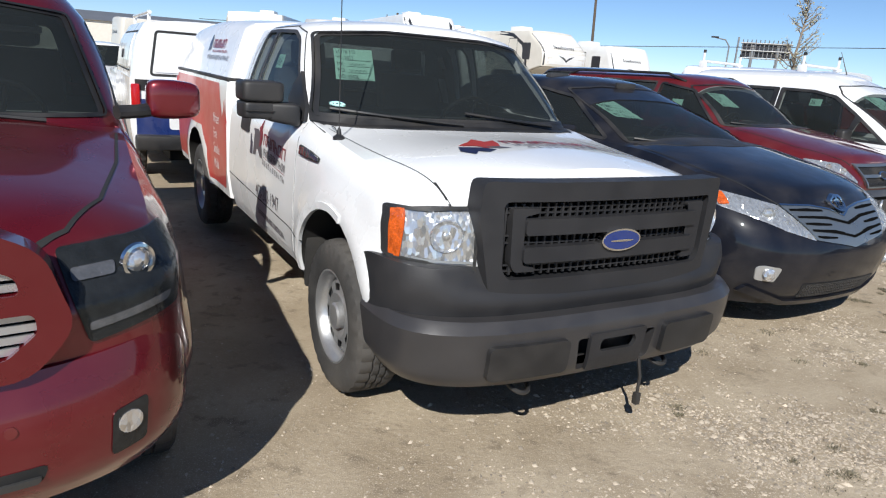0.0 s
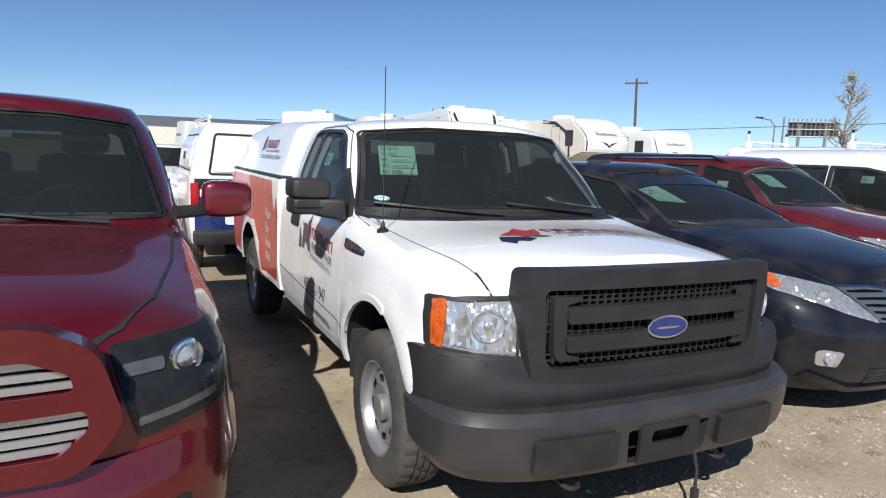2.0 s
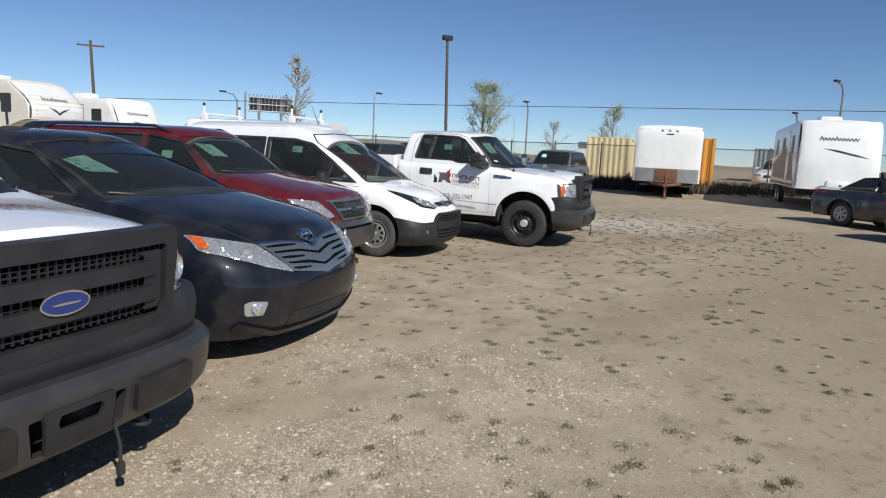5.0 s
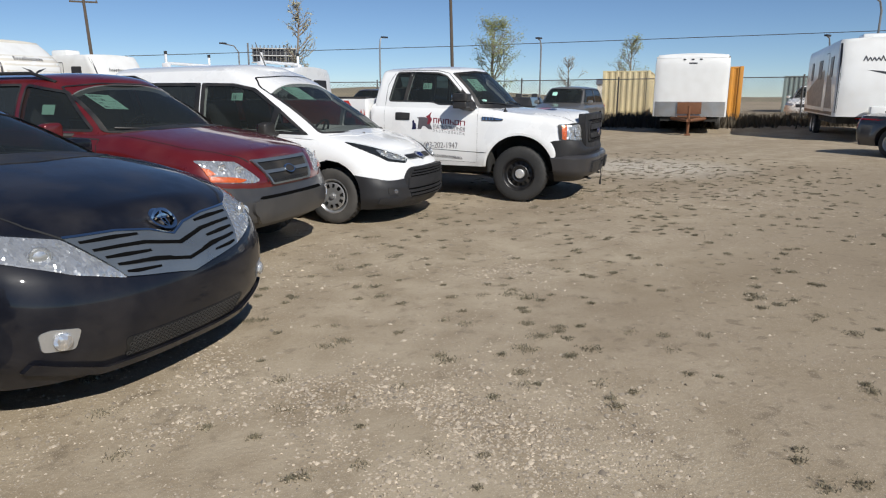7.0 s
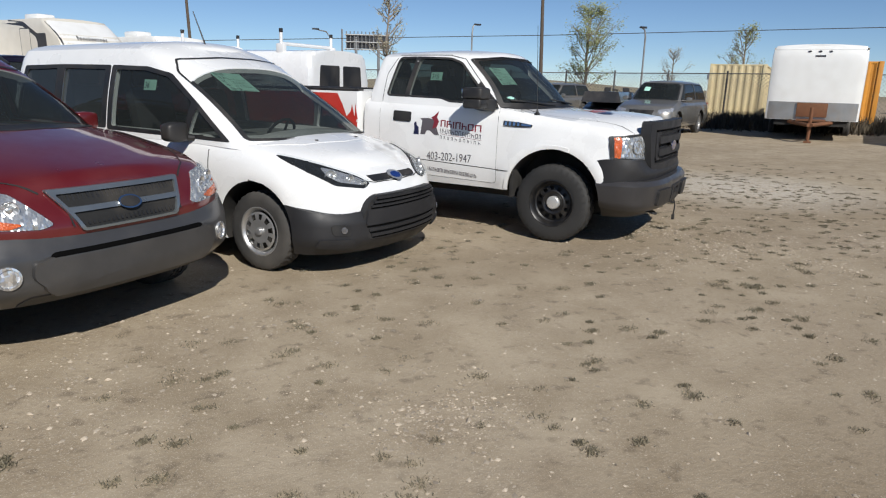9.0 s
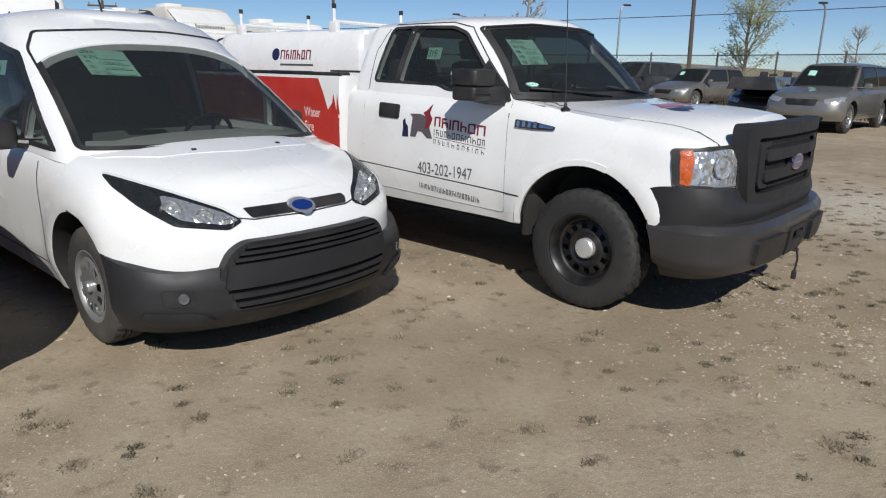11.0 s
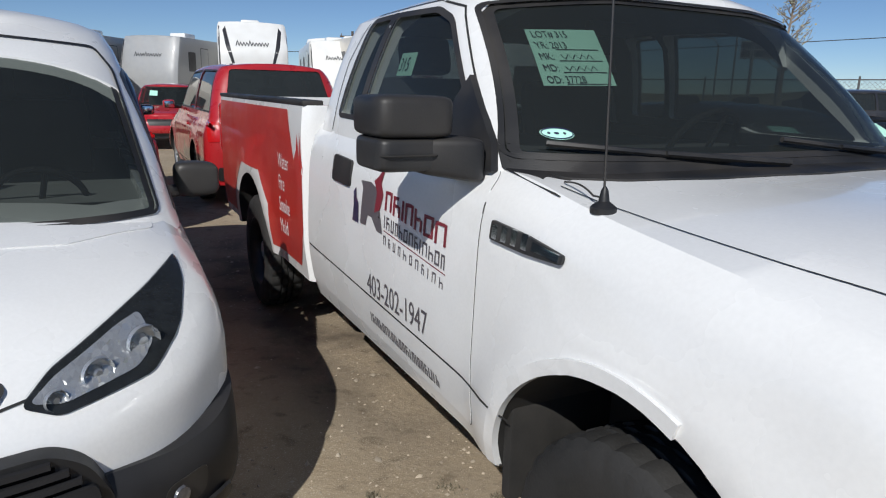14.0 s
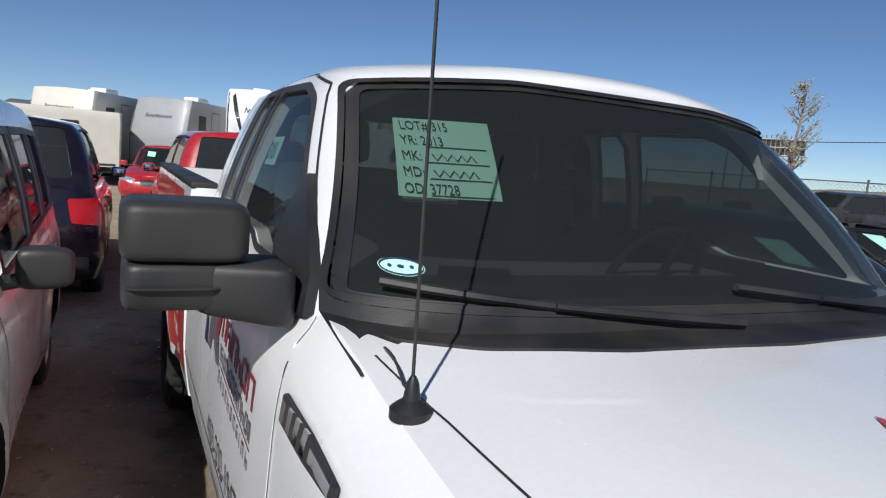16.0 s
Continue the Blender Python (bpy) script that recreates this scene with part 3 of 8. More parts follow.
    col = blend(blotch((9.5, 2.2), 31, (8.5, 3.0), 0.15, 0.60), col, (0.225, 0.176, 0.120))
    # also darkens the soil colour to deepen the shade between van and pickup
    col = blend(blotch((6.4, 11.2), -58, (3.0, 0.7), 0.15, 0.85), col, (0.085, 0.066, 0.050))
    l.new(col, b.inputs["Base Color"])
    add = n.new("ShaderNodeMath")
    add.operation = "ADD"
    l.new(span(fine.outputs["Fac"], 0, 1, 0, 1), add.inputs[0])
    l.new(span(grit.outputs["Fac"], 0, 1, 0, 0.5), add.inputs[1])
    bp = n.new("ShaderNodeBump")
    bp.inputs["Strength"].default_value, bp.inputs["Distance"].default_value = 0.7, 0.007
    l.new(add.outputs[0], bp.inputs["Height"])
    l.new(bp.outputs[0], b.inputs["Normal"])
    return m


SOIL = soil()
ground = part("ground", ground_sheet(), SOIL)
tagged(ground, "dusty tan packed dirt and gravel of a vehicle lot", "ground", kind="structure")


# ---- vehicle pieces ----
def panel_both(name, poly, tree, mat, parent, off=0.004, thick=0.006, step=0.06, label="", sides="RL"):
    out = []
    for s in sides:
        out.append(part(name, wrap(poly, s, tree, off, thick, step), mat, parent, label))
    return out


def pane(name, poly, view, tree, mat, parent, inset=0.012):
    ob = part(name, wrap(poly, view, tree, -inset, 0.004, 0.08), mat, parent)
    ob.visible_shadow = False
    return ob


def cabin(nose, tail, half, low, high, lf, pf, lr, pr, crown, side_polys, front_poly, rear_poly, paint, parent, mats=None, inner=0.05, rail=BLACK, lining=None):
    """A hollow greenhouse with real openings, panes in them and dark rubber round each."""
    outer = hull(nose, tail, half, low, high, lf, pf, lr, pr, 12, 80, crown)
    tree = tree_of(outer)
    hollow = hull(lambda v: nose(v) - inner, lambda v: tail(v) + inner, lambda v: half(v) - inner, lambda x: low(x) + 0.02, lambda x: high(x) - 0.03, lf, pf, lr, pr, 6, 48, crown * 0.8)
    cuts = [hollow]
    for poly in side_polys:
        cuts.append(prism(rounded(poly, 0.035), "R", -2, 2))
    zone = nose(0.5) - 0.45
    cuts.append(prism(rounded(front_poly, 0.03), "F", zone, zone + 3))
    if rear_poly:
        z2 = tail(0.5) + 0.35
        cuts.append(prism(rounded(rear_poly, 0.05), "B", z2 - 3, z2))
    inside = tree_of(hollow)
    me = carve(outer, cuts)
    for p in me.polygons:
        near = inside.find_nearest(p.center, 0.02)
        p.material_index = 1 if near[0] is not None and near[3] < 0.003 else 0
    shell = part("cabin_shell", me, [paint, lining or LINING], parent)
    mats = mats or [GLASS] * len(side_polys)
    grow = lambda poly, k: [(sum(p[0] for p in poly) / len(poly) * (1 - k) + a * k, sum(p[1] for p in poly) / len(poly) * (1 - k) + b * k) for a, b in poly]
    for poly, m in zip(side_polys, mats):
        for s in "RL":
            pane("side_window", grow(rounded(poly, 0.035), 1.01), s, tree, m, shell, 0.010)
            part("window_rubber", ribbon(rounded(poly, 0.035), s, tree, 0.022, 0.002, True), rail, shell)
    pane("windshield", grow(rounded(front_poly, 0.03), 1.01), "F", tree, GLASS, shell, 0.008)
    part("windshield_rubber", ribbon(rounded(front_poly, 0.03), "F", tree, 0.010, 0.006, True), BLACK, shell)
    part("windshield_border", ribbon(rounded(grow(front_poly, 0.98), 0.03), "F", tree, 0.022, -0.004, True), BLACK, shell)
    if rear_poly:
        pane("rear_window", grow(rounded(rear_poly, 0.05), 1.01), "B", tree, mats[-1], shell, 0.010)
    return shell, tree


def seats(parent, x, ys, z, mat=SEAT, w=0.24):
    for y in ys:
        s = part("seat", box(x - 0.22, x + 0.28, y - w, y + w, z - 0.28, z + 0.02, 0.05), mat, parent)
        part("backrest", box(-0.07, 0.07, -w, w, 0, 0.58, 0.06, m=pose(x - 0.24, y, z, 0, -14, 0)), mat, s)
        part("headrest", box(-0.05, 0.05, -0.13, 0.13, 0.60, 0.78, 0.04, m=pose(x - 0.24, y, z, 0, -14, 0)), mat, s)


def dash(parent, x0, x1, w, z, y_wheel=0.40):
    d = part("dashboard", box(x0, x1, -w, w, z - 0.35, z, 0.06), TRIM, parent)
    bm = bmesh.new()
    m = pose(x0 - 0.10, y_wheel, z - 0.03, 0, -62, 0)
    tube(bm, [m @ Vector((0.19 * math.cos(a), 0.19 * math.sin(a), 0)) for a in np.linspace(0, 2 * math.pi, 25)], 0.015, 8, False)
    for a in (0.2, math.pi - 0.2, -math.pi / 2):
        tube(bm, [m @ Vector((0.19 * math.cos(a), 0.19 * math.sin(a), 0)), m @ Vector((0, 0, -0.03))], 0.013, 6)
    part("steering_wheel", bm, TRIM, parent)
    part("rear_view_mirror", box(x0 - 0.28, x0 - 0.25, -0.12, 0.12, z + 0.42, z + 0.48, 0.01), BLACK, parent)
    return d


def wipers(parent, tree, sets):
    for (y0, z0), (y1, z1) in sets:
        bm = bmesh.new()
        pts = [land(tree, "F", y0 + (y1 - y0) * k / 8, z0 + (z1 - z0) * k / 8, 0.03 - 0.012 * k / 8) for k in range(9)]
        tube(bm, pts[:6], 0.012, 6, r_end=0.008)
        a, b = 3, 8
        blade = [land(tree, "F", y0 + (y1 - y0) * k / 8, z0 + (z1 - z0) * k / 8 + 0.004, 0.014) for k in np.linspace(2.4, 8.4, 9)]
        tube(bm, blade, 0.009, 6)
        part("wiper", bm, BLACK, parent)


def pillow(bm, x0, x1, y0, y1, z0, z1, power=0.3):
    """A soft-cornered block."""
    new_verts = bmesh.ops.create_uvsphere(bm, u_segments=28, v_segments=18, radius=1)["verts"]
    for v in new_verts:
        q = [math.copysign(abs(k) ** power, k) for k in v.co]
        v.co = Vector(((x0 + x1) / 2 + q[0] * (x1 - x0) / 2, (y0 + y1) / 2 + q[1] * (y1 - y0) / 2, (z0 + z1) / 2 + q[2] * (z1 - z0) / 2))
    return bm


def truck_mirror(parent, s):
    """A two-part truck mirror: tall upper shell, lower shell, broad arm to the door."""
    side = lambda a, b: (min(s * a, s * b), max(s * a, s * b))
    upper = part("door_mirror", pillow(bmesh.new(), -0.92, -0.69, *side(1.015, 1.245), 1.383, 1.497), BLACK, parent, "black two-part door mirror", angle=60)
    part("lower_shell", pillow(bmesh.new(), -0.91, -0.70, *side(1.055, 1.240), 1.291, 1.387), BLACK, upper, angle=60)
    part("seam_strip", pillow(bmesh.new(), -0.90, -0.688, *side(1.06, 1.236), 1.335, 1.341), VOID, upper, angle=60)
    arm = pillow(bmesh.new(), -0.86, -0.71, *side(0.93, 1.12), 1.285, 1.385, 0.35)
    for v in arm.verts:
        k = (1.12 - abs(v.co.y)) / 0.19
        v.co.z -= 0.03 * k * (v.co.z < 1.35)
        v.co.x += 0.05 * k * (v.co.x > -0.78)
    part("mirror_arm", arm, BLACK, upper, angle=60)
    part("arm_seam", pillow(bmesh.new(), -0.80, -0.698, *side(1.05, 1.057), 1.287, 1.383, 0.4), VOID, upper, angle=60)
    part("mirror_glass", box(-0.925, -0.90, *side(1.045, 1.225), 1.395, 1.480, 0.004), CHROME, upper)
    return upper


def door_mirror(parent, x, y, z, size, mat, side, stalk=BLACK):
    """A door mirror: rounded housing, arm and glass."""
    lx, ly, lz = size
    bm = bmesh.new()
    bmesh.ops.create_uvsphere(bm, u_segments=28, v_segments=18, radius=1)
    for v in bm.verts:
        q = [math.copysign(abs(k) ** 0.42, k) for k in v.co]
        r = 1 - 0.12 * (q[1] * side > 0) * abs(q[1])
        v.co = Vector((x + q[0] * lx / 2 * r, y + side * (0.08 + ly / 2) + q[1] * ly / 2, z + q[2] * lz / 2 * r))
    house = part("door_mirror", bm, mat, parent, angle=60)
    arm = bmesh.new()
    tube(arm, [(x + 0.10, y - side * 0.06, z - lz * 0.34), (x + 0.05, y + side * 0.04, z - lz * 0.32), (x, y + side * 0.14, z - lz * 0.25)], lz * 0.18, 10)
    part("mirror_arm", arm, stalk, house)
    part("mirror_glass", box(x - lx / 2 - 0.003, x - lx / 2 + 0.02, y + side * (0.08 + ly / 2) - ly * 0.38, y + side * (0.08 + ly / 2) + ly * 0.38, z - lz * 0.36, z + lz * 0.36, 0.004), CHROME, house)
    return house


def wells(xw, r, half, z=None):
    out = []
    for x in xw:
        for s in (-1, 1):
            bm = bmesh.new()
            c = bmesh.ops.create_cone(bm, cap_ends=True, segments=56, radius1=r, radius2=r, depth=0.62, matrix=Matrix.Translation((x, s * half, z)) @ Matrix.Rotation(math.pi / 2, 4, "X"))
            out.append(bm)
    return out


def notice(text_rows, at, size, view, tree, parent, lean=0.0, off=0.0, skew=0.0):
    """A mint paper behind the glass with hand-written rows."""
    a, b = at
    w, h = size
    ct, st = math.cos(lean), math.sin(lean)
    sgn = -1 if view in "LB" else 1
    q = lambda u, v: (a + sgn * ((u + skew * v) * ct - v * st), b + u * st + v * ct)
    sheet = part("lot_notice", wrap([q(0, 0), q(w, 0), q(w, h), q(0, h)], view, tree, off, 0.001, 0.1), PAPER, parent, "mint green paper lot notice with handwriting")
    if text_rows:
        bm = bmesh.new()
        n = len(text_rows)
        for i, row in enumerate(text_rows):
            lettering(row, h * 0.62 / n, view, q(w * 0.06, h * (n - i - 0.8) / n), tree, off + 0.002, 0.82, 0.15, 1.0, lean, bm)
            if len(row) < 4:
                ribbon([q(w * (0.34 + 0.05 * k), h * (n - i - (0.75 if k % 2 else 0.35)) / n) for k in range(10)], view, tree, h * 0.016, off + 0.002, bm=bm)
            if i:
                ribbon([q(w * 0.3, h * (n - i - 0.9) / n), q(w * 0.92, h * (n - i - 0.9) / n)], view, tree, h * 0.012, off + 0.002, bm=bm)
        part("handwriting", bm, INK, sheet)
    return sheet


# ---- white regular-cab pickups ----
def pickup(at, label, wheels, lot, topper):
    t = thing("pickup_truck", at, label, "pickup truck", "white company pickups")
    half = curve((0, 0.935), (0.12, 0.965), (0.35, 0.985), (0.72, 0.975), (0.9, 0.955), (1, 0.89))
    shoulder = curve((0.9, 1.10), (0.46, 1.165), (-0.23, 1.245), (-0.6, 1.30), (-2.4, 1.345))
    body = hull(curve((0, 0.80), (0.3, 0.86), (0.85, 0.86), (0.95, 0.84), (1, 0.78)), flat(-2.345), half, flat(0.47), shoulder, 0.5, 3.0, 0.06, 9, 18, 110, curve((0.9, 0.135), (0.4, 0.11), (-0.2, 0.05), (-0.6, 0.02)),
                bulges=((0, 0.40, 0.56, 0.028, 0.10),))
    tree = tree_of(body)
    shell = part("body", line_wells(carve(body, [*wells([0.0], 0.50, 0.93, 0.43), box(-2.26, -0.60, -0.81, 0.81, 0.75, 2.2)]), [0.0], 0.50, 0.43), [WHITE, VOID], t)
    for s in "RL":
        arc = [(0.50 * math.cos(a), 0.43 + 0.50 * math.sin(a)) for a in np.linspace(radians(72), radians(174), 24)]
        rim = [(0.535 * math.cos(a), 0.43 + 0.535 * math.sin(a)) for a in np.linspace(radians(174), radians(72), 24)]
        part("arch_lip", wrap(arc + rim, s, tree, 0.010, 0.02, 0.08), WHITE, shell)
    # doors, creases, hood gap
    door = rounded([(-0.62, 0.53), (-0.63, 1.30), (-2.10, 1.335), (-2.09, 0.56)], 0.05)
    panel_both("door", door, tree, WHITE, shell, 0.004, 0.006, 0.10)
    bm = bmesh.new()
    for s in "RL":
        ribbon(door, s, tree, 0.006, 0.0018, True, bm)
        ribbon([(-0.40, 0.672), (-0.62, 0.676), (-2.09, 0.735), (-2.33, 0.745)], s, tree, 0.008, 0.0048, bm=bm)
    part("panel_gap", bm, SEAM, shell)
    for s in (-1, 1):
        g = ribbon([(-0.42, s * 0.86), (-0.2, s * 0.83), (0.2, s * 0.80), (0.60, s * 0.755), (0.74, s * 0.74)], "T", tree, 0.004, 0.003)
        ribbon([(s * 0.745, 1.085), (s * 0.75, 1.17)], "F", tree, 0.009, 0.003, bm=g)
        part("hood_gap", g, SEAM, shell)
    part("cowl", wrap(rounded([(-0.47, -0.82), (-0.39, -0.68), (-0.315, -0.4), (-0.285, 0), (-0.315, 0.4), (-0.39, 0.68), (-0.47, 0.82), (-0.62, 0.84), (-0.62, -0.84)], 0.03), "T", tree, 0.006, 0.01, 0.08), BLACK, shell)
    # handles and emblems
    for s in "RL":
        part("door_handle", wrap(rounded([(-1.91, 1.115), (-1.68, 1.11), (-1.68, 1.215), (-1.91, 1.225)], 0.02), s, tree, 0.012, 0.012, 0.05), BLACK, shell, "black door handle in a recess")
        e = wrap(rounded([(-0.56, 1.125), (-0.56, 1.175), (-0.40, 1.165), (-0.25, 1.145), (-0.25, 1.125), (-0.40, 1.12)], 0.008), s, tree, 0.012, 0.008, 0.05)
        em = part("fender_emblem", e, BLACK, shell, "chrome and black fender emblem")
        for k in range(4):
            a = -0.545 + k * 0.045
            part("emblem_bar", wrap([(a, 1.130), (a + 0.024, 1.130), (a + 0.024, 1.168), (a, 1.168)], s, tree, 0.016, 0.004, 0.03), CHROME, em)
        part("emblem_tail", wrap([(-0.365, 1.135), (-0.26, 1.13), (-0.26, 1.145), (-0.365, 1.155)], s, tree, 0.016, 0.004, 0.03), CHROME, em)
    # company decals: shapes in their colours, the number in full
    for s in "RL":
        k = 1 if s == "R" else -1
        X = lambda x: x if s == "R" else -2.33 - x
        logo = part("door_decal", wrap([(X(a), b) for a, b in rounded([(-1.55, 0.985), (-1.49, 0.985), (-1.47, 1.03), (-1.43, 1.03), (-1.37, 0.985), (-1.31, 0.985), (-1.40, 1.06), (-1.36, 1.10), (-1.39, 1.145), (-1.45, 1.16), (-1.56, 1.155), (-1.53, 1.13)], 0.008)], s, tree, 0.0065, 0.0005, 0.06), DECAL_GREY, shell, "navy and red company decal")
        part("flame", wrap([(X(a), b) for a, b in rounded([(-1.40, 1.05), (-1.345, 1.07), (-1.32, 1.13), (-1.35, 1.17), (-1.33, 1.24), (-1.38, 1.19), (-1.42, 1.17), (-1.38, 1.13)], 0.006)], s, tree, 0.0072, 0.0005, 0.06), NAME, logo)
        part("streak", wrap([(X(a), b) for a, b in [(-1.64, 0.98), (-1.57, 0.98), (-1.575, 1.06), (-1.60, 1.08), (-1.61, 1.12), (-1.635, 1.10), (-1.63, 1.04)]], s, tree, 0.0065, 0.0005, 0.06), DECAL_BLUE, logo)
        F = lambda a, b: (X(a), b)
        company_words("name_band", logo, NAME, (0.062, 0.064, 0.016, 0.064, 0.060, 0.070, 0.078), -1.30, 1.078, 0.07, s, tree, 0.0065, 0.013, 0.0155, 0.08, F)
        company_words("second_band", logo, DECAL_GREY, (0.010, 0.030, 0.026, 0.024, 0.028, 0.032, 0.032, 0.028, 0.010, 0.034, 0.032, 0.032, 0.024), -1.30, 1.012, 0.046, s, tree, 0.0065, 0.0125, 0.0065, 0.08, F)
        part("rule", wrap([F(-1.30, 1.000), F(-0.80, 0.960), F(-0.80, 0.963), F(-1.30, 1.003)], s, tree, 0.0065, 0.0005, 0.1), NAME, logo)
        company_words("third_band", logo, DECAL_GREY, (0.022, 0.018, 0.020, 0.020, 0.026, 0.022, 0.024, 0.020, 0.006, 0.026, 0.024), -1.30, 0.950, 0.034, s, tree, 0.0065, 0.026, 0.0045, 0.08, F)
        part("phone_number", lettering("403-202-1947", 0.088, s, (-1.46 if s == "R" else -0.86, 0.722), tree, 0.0065, 0.80), DECAL_GREY, logo)
        company_words("web_band", logo, DECAL_GREY, [(0.010, 0.020, 0.006, 0.019, 0.019, 0.020, 0.026)[k % 7] for k in range(23)], -1.45, 0.600, 0.040, s, tree, 0.0065, 0.0095, 0.006, 0.06, F)
    H = lambda pts: [(x - 0.10, y - 0.02) for x, y in pts]
    hood = part("hood_decal", wrap(H([(0.30, -0.40), (0.22, -0.30), (0.12, -0.22), (0.22, -0.20), (0.17, -0.12), (0.28, -0.16), (0.36, -0.20), (0.40, -0.30), (0.34, -0.32)]), "T", tree, 0.004, 0.0005, 0.06), DECAL_RED, shell, "red and navy decal across the hood")
    part("streak", wrap(H([(0.42, -0.46), (0.33, -0.42), (0.38, -0.34), (0.44, -0.27), (0.49, -0.34), (0.45, -0.38), (0.50, -0.42)]), "T", tree, 0.004, 0.0005, 0.06), DECAL_BLUE, hood)
    part("leg", wrap(H([(0.36, -0.30), (0.42, -0.24), (0.42, -0.17), (0.37, -0.22)]), "T", tree, 0.004, 0.0005, 0.06), DECAL_GREY, hood)
    G = lambda a, b: H([(0.46 - b, a)])[0]
    company_words("name_band", hood, NAME, (0.075, 0.08, 0.02, 0.08, 0.075, 0.085, 0.095), -0.10, 0.18, 0.10, "T", tree, 0.004, 0.014, 0.018, 0, G)
    company_words("second_band", hood, DECAL_GREY, (0.012, 0.036, 0.032, 0.030, 0.034, 0.038, 0.038, 0.034, 0.012, 0.040, 0.038, 0.038, 0.030), -0.10, 0.10, 0.05, "T", tree, 0.004, 0.014, 0.009, 0, G)
    company_words("third_band", hood, DECAL_GREY, (0.028, 0.024, 0.026, 0.026, 0.032, 0.028, 0.030, 0.026, 0.008, 0.032, 0.030), -0.06, 0.03, 0.035, "T", tree, 0.004, 0.030, 0.007, 0, G)
    # lamps
    for s in (-1, 1):
        lamp_poly = [(s * 0.665, 1.088), (s * 0.938, 1.075), (s * 0.950, 1.00), (s * 0.952, 0.880), (s * 0.83, 0.872), (s * 0.79, 0.80), (s * 0.665, 0.785)]
        lamp = part("headlight", wrap(rounded(lamp_poly, 0.012), "F", tree, 0.006, 0.02, 0.018), LAMP, t, "clear headlight with an amber marker")
        part("surround", ribbon(rounded(lamp_poly, 0.012), "F", tree, 0.014, 0.016, True), BLACK, lamp)
        part("amber_marker", wrap([(s * 0.898, 1.074), (s * 0.939, 1.072), (s * 0.951, 1.00), (s * 0.953, 0.882), (s * 0.918, 0.880)], "F", tree, 0.014, 0.01, 0.010), AMBER, lamp, "amber side marker lens")
        signal = rounded([(s * 0.690, 0.872), (s * 0.822, 0.870), (s * 0.787, 0.806), (s * 0.690, 0.796)], 0.012)
        low = part("turn_signal", wrap(signal, "F", tree, 0.010, 0.006, 0.02), FOGLENS, lamp, "small ribbed lower signal lamp")
        ribs = bmesh.new()
        for k in range(9):
            ribbon([(s * 0.695, 0.803 + 0.0075 * k), (s * (0.786 + 0.0036 * k), 0.803 + 0.0075 * k)], "F", tree, 0.003, 0.0125, bm=ribs)
        part("rib", ribs, CHROME, low)
        part("divider", ribbon([(s * 0.668, 0.880), (s * 0.83, 0.880), (s * 0.885, 0.886)], "F", tree, 0.010, 0.014), SATIN, lamp)
        c = land(tree, "F", s * 0.775, 0.985, 0.008)
        turn = Matrix.Translation(c) @ Matrix.Rotation(radians(-90 + s * 20), 4, "Z")
        part("reflector_bowl", lathe(bmesh.new(), [(0.070, 0.004), (0.066, 0.010), (0.050, -0.006), (0.030, -0.016), (0.016, -0.018), (0.014, 0.006), (0.006, 0.010)], (0, 0, 0), 28), LAMP, lamp).matrix_basis = turn
        cover = part("lens", wrap(rounded(lamp_poly, 0.012), "F", tree, 0.022, 0.004, 0.02), LENS, lamp)
        cover.visible_shadow = False
    # grille
    top, bot = 1.225, 0.745
    ring = rounded([(-0.675, top), (0.675, top), (0.685, 1.09), (0.625, bot + 0.03), (0.60, bot), (-0.60, bot), (-0.625, bot + 0.03), (-0.685, 1.09)], 0.03)
    hole = rounded([(-0.59, 1.145), (0.59, 1.145), (0.575, 0.86), (0.545, 0.82), (-0.545, 0.82), (-0.575, 0.86)], 0.03)
    nose_plate = hull(flat(0.90), flat(0.3), flat(0.98), flat(0.70), flat(1.24), 0.5, 3.0, 0.1, 8, 6, 60, 0.0)
    ntree = tree_of(nose_plate)
    bpy.data.meshes.remove(nose_plate)
    grille = part("grille", wrap(ring, "F", ntree, 0.02, 0.10, 0.08, holes=[hole]), CLADDING, t, "black plastic grille with two broad bars")
    # flat black sheet painted as the shade behind the mesh
    part("mesh_back_shade", wrap(hole, "F", ntree, -0.030, 0.001, 0.1), CAVITY_SHADE, grille)
    for k in (-1, 1):
        part("side_bracket", wrap(rounded([(k * 0.550, 1.118), (k * 0.43, 1.118), (k * 0.43, 1.098), (k * 0.492, 1.085), (k * 0.485, 0.878), (k * 0.43, 0.868), (k * 0.43, 0.850), (k * 0.520, 0.850), (k * 0.540, 0.885)], 0.012), "F", ntree, 0.016, 0.04, 0.08), CLADDING, grille)
    for z in (1.042, 0.925):
        part("grille_bar", wrap(rounded([(-0.49, z - 0.034), (0.49, z - 0.034), (0.49, z + 0.034), (-0.49, z + 0.034)], 0.018), "F", ntree, 0.030, 0.05, 0.1), CLADDING, grille)
    net = bmesh.new()
    for i in range(31):
        y = -0.57 + 1.14 * i / 30
        wrap([(y - 0.0045, 0.835), (y + 0.0045, 0.835), (y + 0.0045, 1.135), (y - 0.0045, 1.135)], "F", ntree, -0.004, 0.015, 0.4, bm=net)
    for z in (0.85, 0.875, 0.97, 1.00, 1.095, 1.118):
        wrap([(-0.57, z - 0.003), (0.57, z - 0.003), (0.57, z + 0.003), (-0.57, z + 0.003)], "F", ntree, -0.006, 0.015, 0.1, bm=net)
    tagged(part("grille_net", net, CLADDING, grille), kind="stuff")
